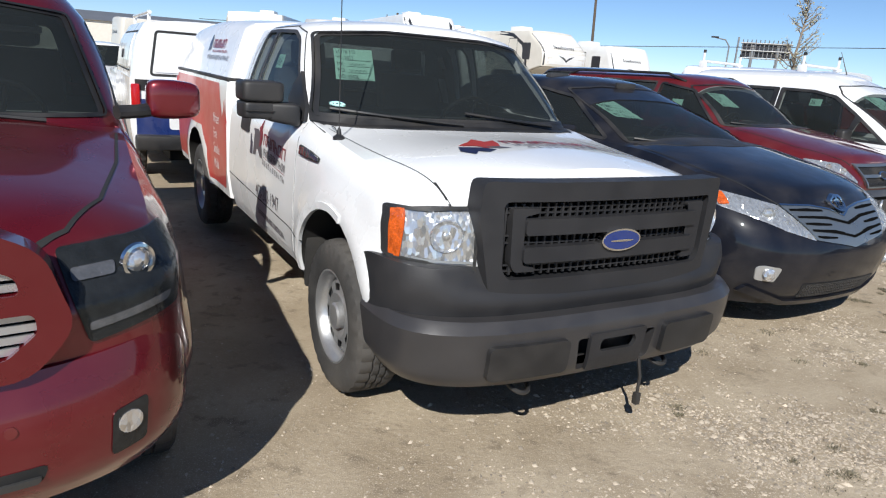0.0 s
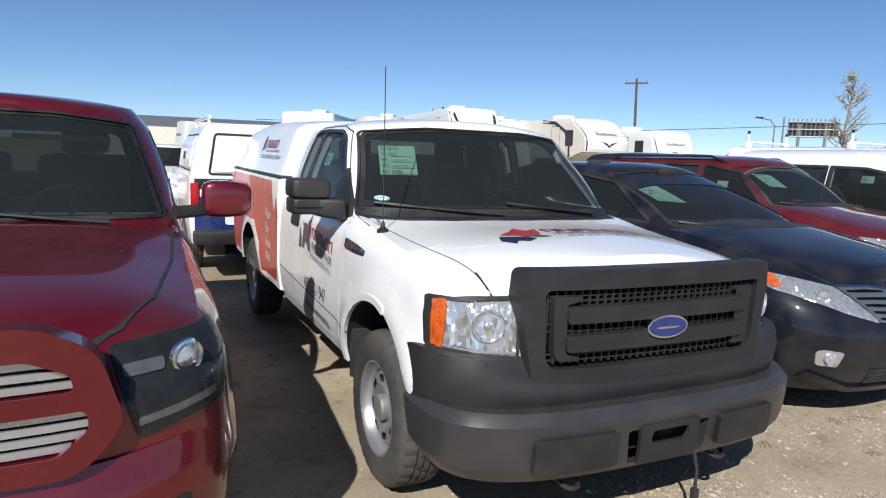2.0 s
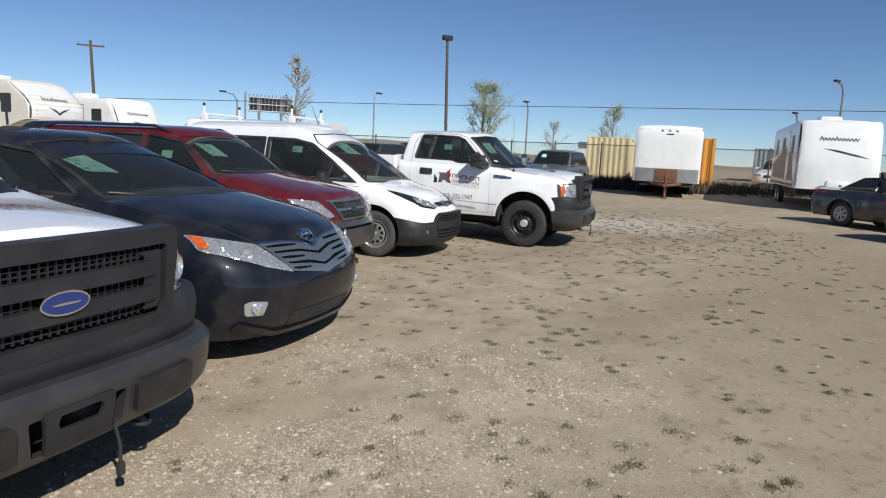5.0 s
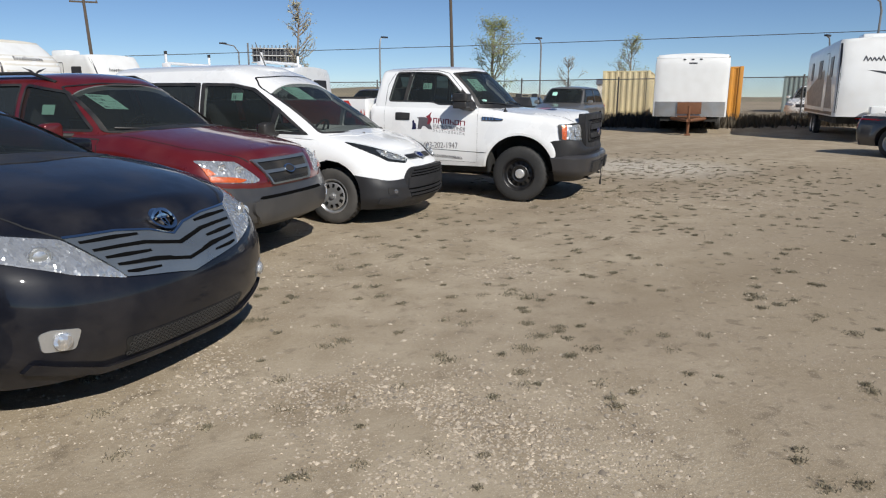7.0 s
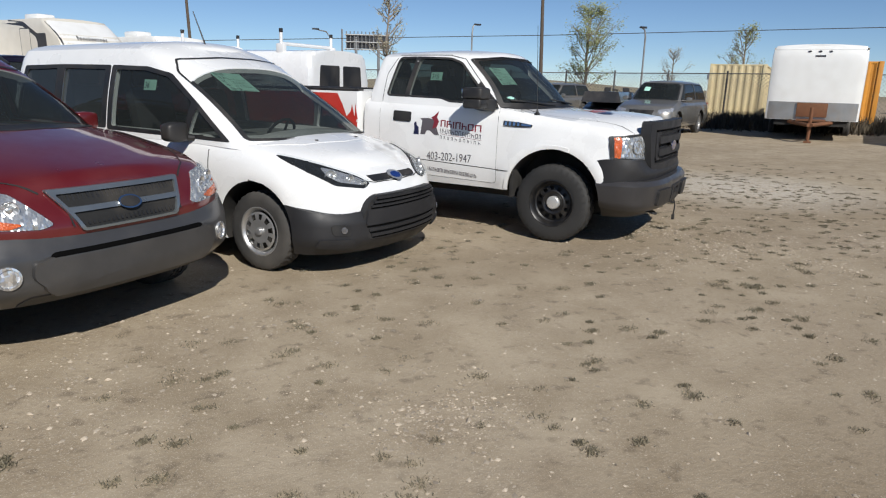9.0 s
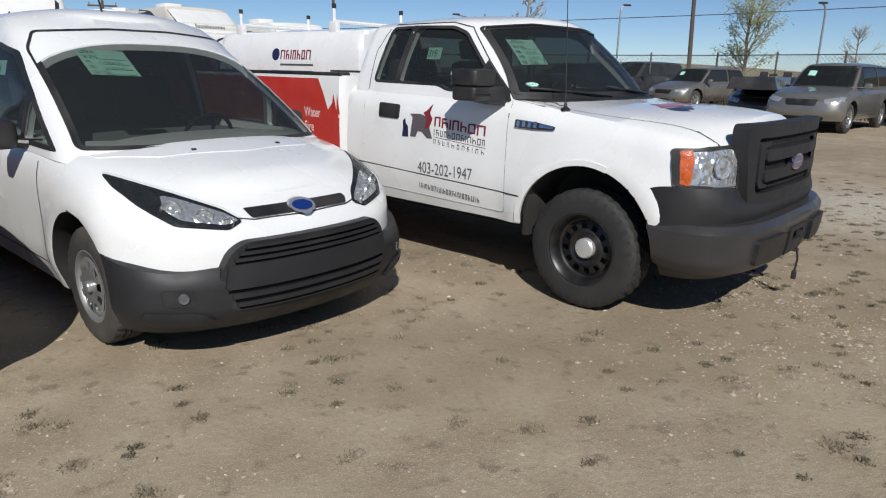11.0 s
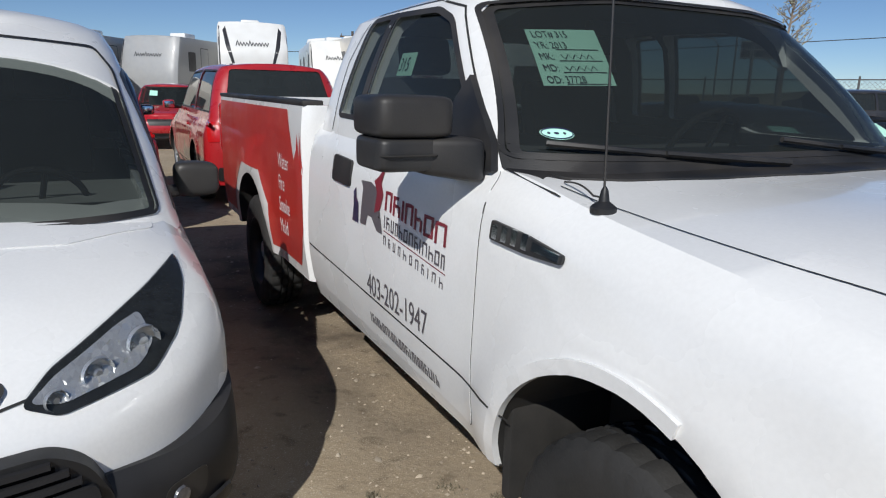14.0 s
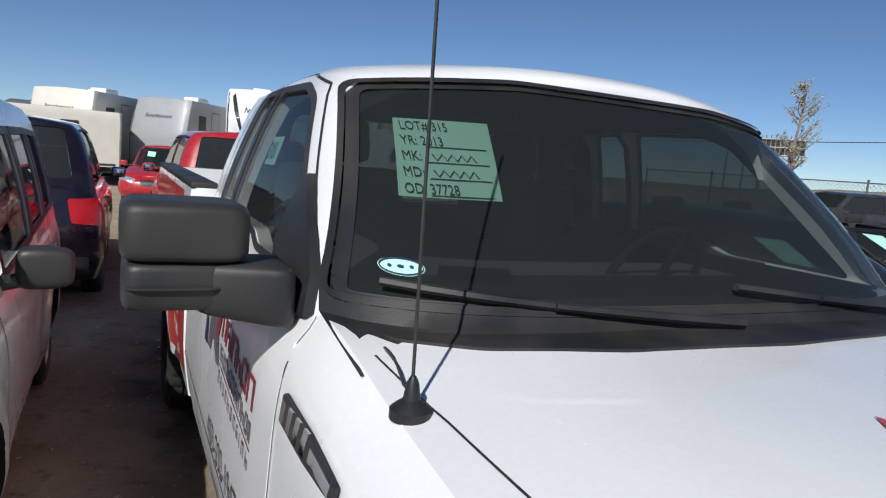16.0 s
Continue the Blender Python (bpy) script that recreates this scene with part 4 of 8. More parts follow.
    badge = part("badge", wrap(oval(0, 0.972, 0.112, 0.050), "F", ntree, 0.042, 0.03, 0.05), CHROME, grille, "oval blue badge with a chrome rim")
    part("enamel", wrap(oval(0, 0.972, 0.103, 0.042), "F", ntree, 0.0445, 0.004, 0.05), BADGE, badge)
    part("script", wrap(oval(0, 0.970, 0.066, 0.005, 16), "F", ntree, 0.0465, 0.002, 0.05), CHROME, badge)
    # lower cladding, bumper, valance
    clad = hull(curve((0, 0.90), (0.7, 0.925), (1, 0.90)), flat(0.33), flat(0.997), flat(0.64), curve((0.33, 0.80), (0.50, 0.866), (0.62, 0.874), (0.80, 0.866), (0.845, 0.80), (0.88, 0.775), (0.95, 0.765)), 0.48, 3.5, 0.03, 8, 6, 90, 0.0)
    part("bumper_cladding", carve(clad, wells([0.0], 0.50, 0.93, 0.43)), CLADDING, t)
    bh = hull(curve((0, 0.955), (0.2, 0.985), (0.85, 1.0), (1, 0.97)), flat(0.40), curve((0, 0.96), (0.25, 1.0), (0.85, 1.01), (1, 0.98)), curve((0.4, 0.42), (0.6, 0.39), (1, 0.37)), curve((0.4, 0.655), (0.8, 0.668), (1, 0.665)), 0.46, 3.4, 0.02, 8, 12, 90, 0.0)
    btree = tree_of(bh)
    slot = prism(rounded([(-0.20, 0.40), (0.22, 0.40), (0.24, 0.555), (-0.22, 0.555)], 0.02), "F", 0.86, 1.3)
    bumper = part("bumper", carve(bh, [*wells([0.0], 0.49, 0.93, 0.43), slot]), BUMPER, t, "dark grey painted bumper with black pads")
    for y0, y1 in ((-0.66, -0.28), (0.28, 0.64)):
        part("bumper_pad", wrap(rounded([(y0, 0.425), (y1, 0.425), (y1, 0.575), (y0, 0.575)], 0.03), "F", btree, 0.026, 0.04, 0.05), BLACK, bumper)
    part("plate_bracket", wrap(rounded([(-0.15, 0.395), (0.16, 0.395), (0.17, 0.575), (-0.16, 0.575)], 0.015), "F", btree, 0.012, 0.02, 0.08, holes=[rounded([(-0.09, 0.485), (0.10, 0.485), (0.115, 0.515), (0.10, 0.545), (-0.09, 0.545), (-0.10, 0.515)], 0.01)]), CLADDING, bumper, "empty plate bracket with a slot")
    part("slot_back", box(0.80, 0.84, -0.26, 0.26, 0.38, 0.58), VOID, bumper)
    val = hull(curve((0, 0.82), (1, 0.93)), flat(0.35), curve((0, 0.80), (1, 0.92)), flat(0.29), flat(0.40), 0.40, 3, 0.03, 8, 5, 70, 0)
    part("valance", carve(val, wells([0.0], 0.49, 0.93, 0.43)), BLACK, t)
    for y in (-0.42, 0.42):
        bm = bmesh.new()
        tube(bm, [(0.70, y - 0.045, 0.335), *[(0.86 + 0.06 * math.sin(a), y - 0.045 * math.cos(a), 0.325 - 0.02 * math.sin(a)) for a in np.linspace(0, math.pi, 11)], (0.70, y + 0.045, 0.335)], 0.011, 8)
        part("tow_hook", bm, BLACK, bumper)
    bm = bmesh.new()
    tube(bm, [(0.96, 0.20, 0.40), (0.98, 0.21, 0.30), (0.97, 0.22, 0.20)], 0.008, 6)
    block(bm, 0.955, 0.985, 0.205, 0.235, 0.15, 0.21, 0.006)
    part("heater_cord", bm, BLACK, bumper, "hanging block heater plug")
    # cab
    cab, ctree = cabin(curve((0, -0.36), (0.5, -0.60), (1, -0.90)), curve((0, -2.335), (1, -2.23)), curve((0, 0.925), (0.35, 0.885), (0.8, 0.80), (0.95, 0.755), (1, 0.70)), flat(1.27), curve((-0.9, 1.825), (-1.4, 1.85), (-2.3, 1.825)), 0.46, 3.1, 0.12, 6, 0.055,
                       [[(-0.74, 1.340), (-1.16, 1.745), (-1.30, 1.79), (-1.69, 1.80), (-1.765, 1.385), (-1.34, 1.380), (-1.24, 1.345)], [(-1.80, 1.385), (-1.725, 1.80), (-1.955, 1.795), (-2.045, 1.39)]],
                       [(-0.885, 1.335), (0.885, 1.335), (0.745, 1.785), (0.35, 1.82), (-0.35, 1.82), (-0.745, 1.785)], [(-0.66, 1.42), (0.66, 1.42), (0.60, 1.76), (-0.60, 1.76)], WHITE, t, [GLASS, GLASS], lining=SHADED_LINING)
    part("door_frame_gap", ribbon([(-0.63, 1.32), (-0.70, 1.36), (-1.13, 1.785), (-1.32, 1.825), (-1.97, 1.825), (-2.08, 1.62), (-2.10, 1.32)], "R", ctree, 0.007, 0.002), SEAM, cab)
    for s in "RL":
        part("pillar_trim", wrap([(-1.757, 1.375), (-1.812, 1.375), (-1.735, 1.81), (-1.680, 1.81)], s, ctree, 0.003, 0.003, 0.1), BLACK, cab)
    wipers(cab, ctree, [((-0.06, 1.305), (-0.76, 1.362)), ((0.62, 1.31), (0.02, 1.37))])
    part("seal_sticker", wrap(oval(-0.755, 1.405, 0.040, 0.016), "F", ctree, -0.006, 0.001, 0.05), PAPER, cab, "small oval sticker")
    part("sticker_rim", ribbon(oval(-0.755, 1.405, 0.037, 0.0138), "F", ctree, 0.0028, -0.004, True), DECAL_BLUE, cab)
    for y, w in ((-0.775, 0.0035), (-0.757, 0.006), (-0.738, 0.0035)):
        part("sticker_mark", wrap(oval(y, 1.405, w, 0.0028, 12), "F", ctree, -0.004, 0.001, 0.05), DECAL_BLUE, cab)
    part("cowl_screen", wrap([(-0.90, 1.262), (0.90, 1.262), (0.885, 1.345), (-0.885, 1.345)], "F", ctree, 0.004, 0.004, 0.06), BLACK, cab)
    dash(cab, -1.02, -0.55, 0.80, 1.315, 0.40)
    seats(cab, -1.75, (-0.42, 0.42), 1.00, w=0.27)
    part("cab_floor", box(-2.25, -0.61, -0.80, 0.80, 0.76, 0.79), TRIM, cab)
    part("rear_cab_trim", box(-2.27, -2.21, -0.80, 0.80, 0.80, 1.40), TRIM, cab)
    for s in (-1, 1):
        part("door_trim", box(-2.2, -0.62, s * 0.80 - 0.015, s * 0.80 + 0.015, 0.80, 1.345), TRIM, cab)
    notice(lot, (-0.725, 1.540), (0.212, 0.172), "F", ctree, cab, 0.02, -0.014, 0.28)
    notice([lot[0][5:]], (-1.52, 1.565), (0.14, 0.085), "R", ctree, cab, 0.0, -0.016)
    for s in (-1,):
        truck_mirror(t, s)
        part("mirror_foot", wrap([(-0.66, 1.285), (-0.70, 1.36), (-0.90, 1.55), (-0.97, 1.40), (-0.90, 1.285)], "R" if s < 0 else "L", ctree, 0.02, 0.03, 0.08), BLACK, t)
    # antenna with magnetic foot and cable
    foot = land(tree, "T", -0.245, -0.868, 0.0)
    ant = part("antenna", tube(bmesh.new(), [foot + Vector((0, 0, 0.02)), foot + Vector((-0.05, 0.01, 0.85))], 0.0028, 6), BLACK, t)
    part("antenna_foot", lathe(bmesh.new(), [(0.031, -0.006), (0.031, 0.008), (0.024, 0.014), (0.013, 0.022), (0.009, 0.046), (0.004, 0.056)], (0, 0, 0), 20), BLACK, ant).matrix_basis = Matrix.Translation(foot) @ Matrix.Rotation(math.pi / 2, 4, "X")
    cable = [land(tree, "T", -0.245 - 0.19 * k / 8, -0.868 + 0.03 * k / 8, 0.006 + 0.02 * math.sin(math.pi * k / 8)) for k in range(9)]
    part("antenna_cable", tube(bmesh.new(), [foot + Vector((0, 0, 0.03)), *cable[2:]], 0.0026, 6), BLACK, ant)
    # bed
    bed = hull(flat(-2.385), flat(-4.92), curve((0, 0.955), (0.3, 0.985), (0.85, 0.985), (1, 0.97)), flat(0.50), flat(1.42), 0.05, 9, 0.10, 7, 12, 100, 0.0, bulges=((-3.68, 0.40, 0.56, 0.028, 0.10),))
    bed_tree = tree_of(bed)
    cuts = wells([-3.68], 0.50, 0.93, 0.43)
    if not topper:
        cuts.append(box(-4.84, -2.47, -0.84, 0.84, 0.85, 2.0))
    bed = part("bed", line_wells(carve(bed, cuts), [-3.68], 0.50, 0.43), [WHITE, VOID], t)
    for s in (-1, 1):
        part("bed_rail_cap", box(-4.90, -2.40, s * 0.92 - 0.055, s * 0.92 + 0.055, 1.415, 1.445, 0.01), BLACK, bed)
    for s in "RL":
        red = part("bed_decal", wrap([(-4.85, 1.39), (-2.70, 1.39), (-2.62, 1.27), (-2.56, 1.13), (-2.50, 1.19), (-2.48, 1.27), (-2.45, 1.15), (-2.41, 1.05), (-2.41, 0.78), (-2.46, 0.66), (-2.53, 0.56), (-3.10, 0.56), (-3.16, 0.80), (-3.40, 0.985), (-3.95, 0.985), (-4.20, 0.80), (-4.26, 0.56), (-4.85, 0.56)], s, bed_tree, 0.003, 0.0005, 0.10), DECAL_RED, bed, "red flame-edged decal with white words")
        part("flame", wrap([(-2.50, 0.95), (-2.425, 0.93), (-2.405, 1.10), (-2.43, 1.28), (-2.445, 1.10), (-2.47, 1.02)], s, bed_tree, 0.004, 0.0005, 0.10), DECAL_RED, red)
        words = bmesh.new()
        for word, z in (("Water", 1.06), ("Fire", 0.935), ("Smoke", 0.81), ("Mold", 0.685)):
            lettering(word, 0.088, s, (-2.90 if s == "R" else -2.64, z), bed_tree, 0.0045, 0.72, bm=words)
        part("service_words", words, DECAL_WHITE, red)
    part("tail_light", box(-4.935, -4.86, -0.99, -0.90, 0.98, 1.36, 0.02), REDLENS, bed)
    part("tail_light", box(-4.935, -4.86, 0.90, 0.99, 0.98, 1.36, 0.02), REDLENS, bed)
    part("rear_bumper", box(-5.08, -4.90, -0.95, 0.95, 0.52, 0.68, 0.03), CLADDING, t)
    part("chassis", box(-4.8, 0.6, -0.55, 0.55, 0.34, 0.55), VOID, t)
    if topper:
        cap = hull(curve((0, -2.40), (1, -2.46)), curve((0, -4.92), (1, -4.72)), curve((0, 0.96), (0.5, 0.88), (0.9, 0.80), (1, 0.74)), flat(1.42), curve((-2.4, 1.86), (-3.5, 1.90), (-4.9, 1.84)), 0.10, 6, 0.10, 6, 8, 70, 0.05)
        ktree = tree_of(cap)
        cap = part("bed_canopy", cap, WHITE, t, "white fibreglass bed canopy with small decals")
        for s in "RL":
            company_words("name_band", cap, NAME, (0.07, 0.05, 0.02, 0.05, 0.05, 0.05, 0.07), -3.45, 1.66, 0.075, s, ktree, 0.004, 0.022, 0.016)
            company_words("second_band", cap, NAME, (0.03,) * 13, -3.40, 1.625, 0.02, s, ktree, 0.004, 0.015, 0.008)
            company_words("third_band", cap, DECAL_GREY, (0.045,) * 12, -3.55, 1.565, 0.035, s, ktree, 0.004, 0.028, 0.010)
            part("flame", wrap([(-3.60, 1.63), (-3.50, 1.65), (-3.52, 1.74), (-3.57, 1.78), (-3.62, 1.72)], s, ktree, 0.004, 0.0005, 0.1), DECAL_BLUE, cap)
    for x in (0, -3.68):
        for s in (-1, 1):
            wheel(t, (x, s * 0.855, 0.385), 0.392, 0.245, wheels, s)
    # splash guards
    for s in (-1, 1):
        part("wheel_liner", box(-0.47, -0.43, s * 0.60 if s > 0 else -0.965, 0.965 if s > 0 else -0.60, 0.40, 0.75, 0.01), VOID, t)
    return t


def stand(x, y, h):
    return pose(x, y, lie(x, y) + 0.005, 0, 0, h)


pickup(stand(0.30, 3.63, -59.8), "white regular-cab pickup with silver wheels and bed canopy", "steel", ["LOT# 313", "YR: 2013", "MK:", "MD:", "OD: 35406"], True)
pickup(stand(9.10, 8.29, -58.0), "white regular-cab pickup with black steel wheels and open bed", "black", ["LOT# 315", "YR: 2013", "MK:", "MD:", "OD: 37728"], False)


# ---- red full-size pickup beside the first white one ----
def crew_pickup(at):
    t = thing("pickup_truck", at, "dark red metallic crew-cab pickup with chrome-barred grille", "pickup truck")
    shoulder = curve((0.95, 1.06), (0.5, 1.15), (0, 1.22), (-0.5, 1.29), (-3, 1.36))
    body = hull(curve((0, 0.86), (0.3, 0.93), (0.8, 0.93), (1, 0.84)), flat(-2.98), curve((0, 0.94), (0.3, 1.0), (0.8, 0.985), (1, 0.90)), flat(0.48), shoulder, 0.46, 3.0, 0.06, 9, 16, 110, curve((0.9, 0.15), (0.4, 0.12), (-0.5, 0.06)), bulges=((0, 0.42, 0.57, 0.03, 0.10),))
    tree = tree_of(body)
    shell = part("body", line_wells(carve(body, [*wells([0.0], 0.50, 0.95, 0.44), box(-2.86, -0.66, -0.83, 0.83, 0.75, 2.2)]), [0.0], 0.50, 0.44), [RED, VOID], t)
    for s in (-1, 1):
        g = ribbon([(-0.45, s * 0.87), (0, s * 0.84), (0.5, s * 0.76), (0.72, s * 0.66), (0.80, s * 0.56)], "T", tree, 0.012, 0.003)
        part("hood_gap", g, SEAM, shell)
    panel_both("front_door", rounded([(-0.62, 0.55), (-0.64, 1.31), (-1.68, 1.33), (-1.66, 0.55)], 0.05), tree, RED, shell)
    panel_both("rear_door", rounded([(-1.70, 0.55), (-1.72, 1.33), (-2.66, 1.34), (-2.60, 0.85), (-2.45, 0.55)], 0.05), tree, RED, shell)
    # grille shell with chrome bars
    holes = []
    for s in (-1, 1):
        holes.append(rounded([(s * 0.05, 1.04), (s * 0.05, 1.135), (s * 0.44, 1.135), (s * 0.535, 1.09), (s * 0.545, 1.04)], 0.02))
        holes.append(rounded([(s * 0.05, 0.865), (s * 0.05, 0.985), (s * 0.57, 0.985), (s * 0.575, 0.93), (s * 0.50, 0.865)], 0.02))
    ring = rounded([(-0.46, 1.225), (0.46, 1.225), (0.60, 1.15), (0.665, 0.93), (0.55, 0.80), (-0.55, 0.80), (-0.665, 0.93), (-0.60, 1.15)], 0.06)
    plate = hull(flat(0.945), flat(0.3), flat(0.99), flat(0.70), flat(1.26), 0.46, 3.0, 0.1, 8, 6, 60, 0.0)
    ntree = tree_of(plate)
    bpy.data.meshes.remove(plate)
    grille = part("grille", wrap(ring, "F", ntree, 0.035, 0.09, 0.08, holes=holes), RED, t, "red grille surround with chrome bars")
    # dark sheet stands in for the shade behind the chrome bars
    part("grille_back", wrap(ring, "F", ntree, -0.012, 0.001, 0.15), VOID, grille)
    for z in (1.056, 1.088, 1.12, 0.882, 0.912, 0.942, 0.972):
        part("grille_bar", wrap([(-0.58, z - 0.010), (0.58, z - 0.010), (0.58, z + 0.010), (-0.58, z + 0.010)], "F", ntree, 0.014, 0.012, 0.1), SATIN, grille, "chrome grille bar")
    for s in (-1, 1):
        poly = rounded([(s * 0.625, 1.11), (s * 0.93, 1.12), (s * 0.965, 1.05), (s * 0.955, 0.90), (s * 0.70, 0.855), (s * 0.675, 0.95)], 0.02)
        lamp = part("headlight", wrap(poly, "F", tree, 0.006, 0.02, 0.02), DARKLAMP, t, "smoked headlight with a projector ring")
        c = land(tree, "F", s * 0.835, 1.045, 0.016)
        ringm = Matrix.Translation(c) @ Matrix.Rotation(radians(-90 + s * 28), 4, "Z")
        part("projector_ring", lathe(bmesh.new(), [(0.056, 0.0), (0.053, 0.012), (0.044, 0.014), (0.042, 0.002)], (0, 0, 0), 28), CHROME, lamp).matrix_basis = ringm
        part("projector", lathe(bmesh.new(), [(0.042, 0.0), (0.03, 0.014), (0.015, 0.019), (0.01, 0.02)], (0, 0, 0), 24), LAMP, lamp).matrix_basis = ringm
        part("turn_bar", wrap(rounded([(s * 0.66, 1.055), (s * 0.775, 1.06), (s * 0.775, 1.03), (s * 0.665, 1.025)], 0.01), "F", tree, 0.012, 0.006, 0.03), FOGLENS, lamp)
        part("lower_reflector", wrap(rounded([(s * 0.70, 0.893), (s * 0.92, 0.925), (s * 0.93, 0.950), (s * 0.70, 0.918)], 0.01), "F", tree, 0.010, 0.004, 0.03), FOGLENS, lamp)
        lens = part("lens", wrap(poly, "F", tree, 0.026, 0.004, 0.02), LENS, lamp)
        lens.visible_shadow = False
    bh = hull(curve((0, 0.92), (0.25, 0.985), (0.6, 1.0), (1, 0.955)), flat(0.40), curve((0, 0.94), (0.3, 0.995), (1, 0.985)), curve((0.4, 0.42), (1, 0.38)), curve((0.4, 0.80), (0.7, 0.845), (0.8, 0.835), (1, 0.79)), 0.48, 2.8, 0.02, 8, 10, 90, 0.0)
    btree = tree_of(bh)
    bumper = part("bumper", carve(bh, wells([0.0], 0.50, 0.95, 0.44)), RED, t, "body-coloured bumper with a fog lamp")
    # uncut intake: its shade is painted as a dark panel
    part("intake", wrap(rounded([(-0.56, 0.49), (0.56, 0.49), (0.58, 0.545), (-0.58, 0.545)], 0.02), "F", btree, 0.003, 0.004, 0.08), VOID, bumper)
    part("intake_lip", wrap(rounded([(-0.55, 0.495), (0.55, 0.495), (0.56, 0.515), (-0.56, 0.515)], 0.008), "F", btree, 0.012, 0.012, 0.08), GREYCLAD, bumper)
    for s in (-1, 1):
        part("fog_lamp", wrap(rounded([(s * 0.735, 0.50), (s * 0.835, 0.52), (s * 0.845, 0.665), (s * 0.745, 0.645)], 0.02), "F", btree, 0.004, 0.006, 0.03), DARKLAMP, bumper, "clear fog lamp")
        part("fog_lens", wrap(oval(s * 0.79, 0.60, 0.034, 0.036, 20), "F", btree, 0.008, 0.004, 0.03), LAMP, bumper)
        part("parking_sensor", wrap(oval(s * 0.50, 0.665, 0.016, 0.016, 14), "F", btree, 0.004, 0.004, 0.05), MAROON, bumper)
    cab, ctree = cabin(curve((0, -0.42), (0.5, -0.68), (1, -1.02)), curve((0, -2.97), (1, -2.86)), curve((0, 0.94), (0.4, 0.89), (0.85, 0.79), (1, 0.71)), flat(1.27), curve((-0.9, 1.86), (-1.6, 1.90), (-3, 1.87)), 0.48, 3.1, 0.12, 6, 0.05,
                       [[(-0.78, 1.36), (-1.22, 1.76), (-1.66, 1.80), (-1.66, 1.375)], [(-1.74, 1.375), (-1.74, 1.80), (-2.35, 1.79), (-2.60, 1.60), (-2.66, 1.39)]],
                       [(-0.85, 1.35), (0.85, 1.35), (0.715, 1.80), (0.35, 1.835), (-0.35, 1.835), (-0.715, 1.80)], [(-0.70, 1.45), (0.70, 1.45), (0.62, 1.76), (-0.62, 1.76)], RED, t, [GLASS, GLASS])
    wipers(cab, ctree, [((-0.10, 1.32), (-0.76, 1.37)), ((0.60, 1.32), (0.0, 1.38))])
    dash(cab, -1.08, -0.60, 0.82, 1.325, 0.40)
    seats(cab, -1.80, (-0.42, 0.42), 1.04, w=0.27)
    seats(cab, -2.60, (-0.42, 0.42), 1.04, w=0.32)
    part("cab_floor", box(-2.85, -0.67, -0.82, 0.82, 0.76, 0.79), TRIM, cab)
    part("visor", box(-1.32, -1.16, 0.15, 0.60, 1.70, 1.73, 0.01), HEADLINER, cab)
    for s in (-1, 1):
        door_mirror(t, -0.78, s * 0.95, 1.43, (0.15, 0.25, 0.19), RED, s)
    bed = hull(flat(-3.02), flat(-4.72), curve((0, 0.96), (0.3, 1.0), (1, 0.98)), flat(0.5), flat(1.40), 0.05, 9, 0.1, 7, 8, 80, 0.0, bulges=((-3.57, 0.42, 0.57, 0.03, 0.10),))
    part("bed", carve(bed, [*wells([-3.57], 0.50, 0.95, 0.44), box(-4.64, -3.10, -0.85, 0.85, 0.85, 2)]), RED, t)
    part("chassis", box(-4.6, 0.6, -0.55, 0.55, 0.34, 0.55), VOID, t)
    for x in (0, -3.57):
        for s in (-1, 1):
            wheel(t, (x, s * 0.86, 0.395), 0.40, 0.26, "alloy", s)
    return t


crew_pickup(stand(-2.02, 2.13, -60))


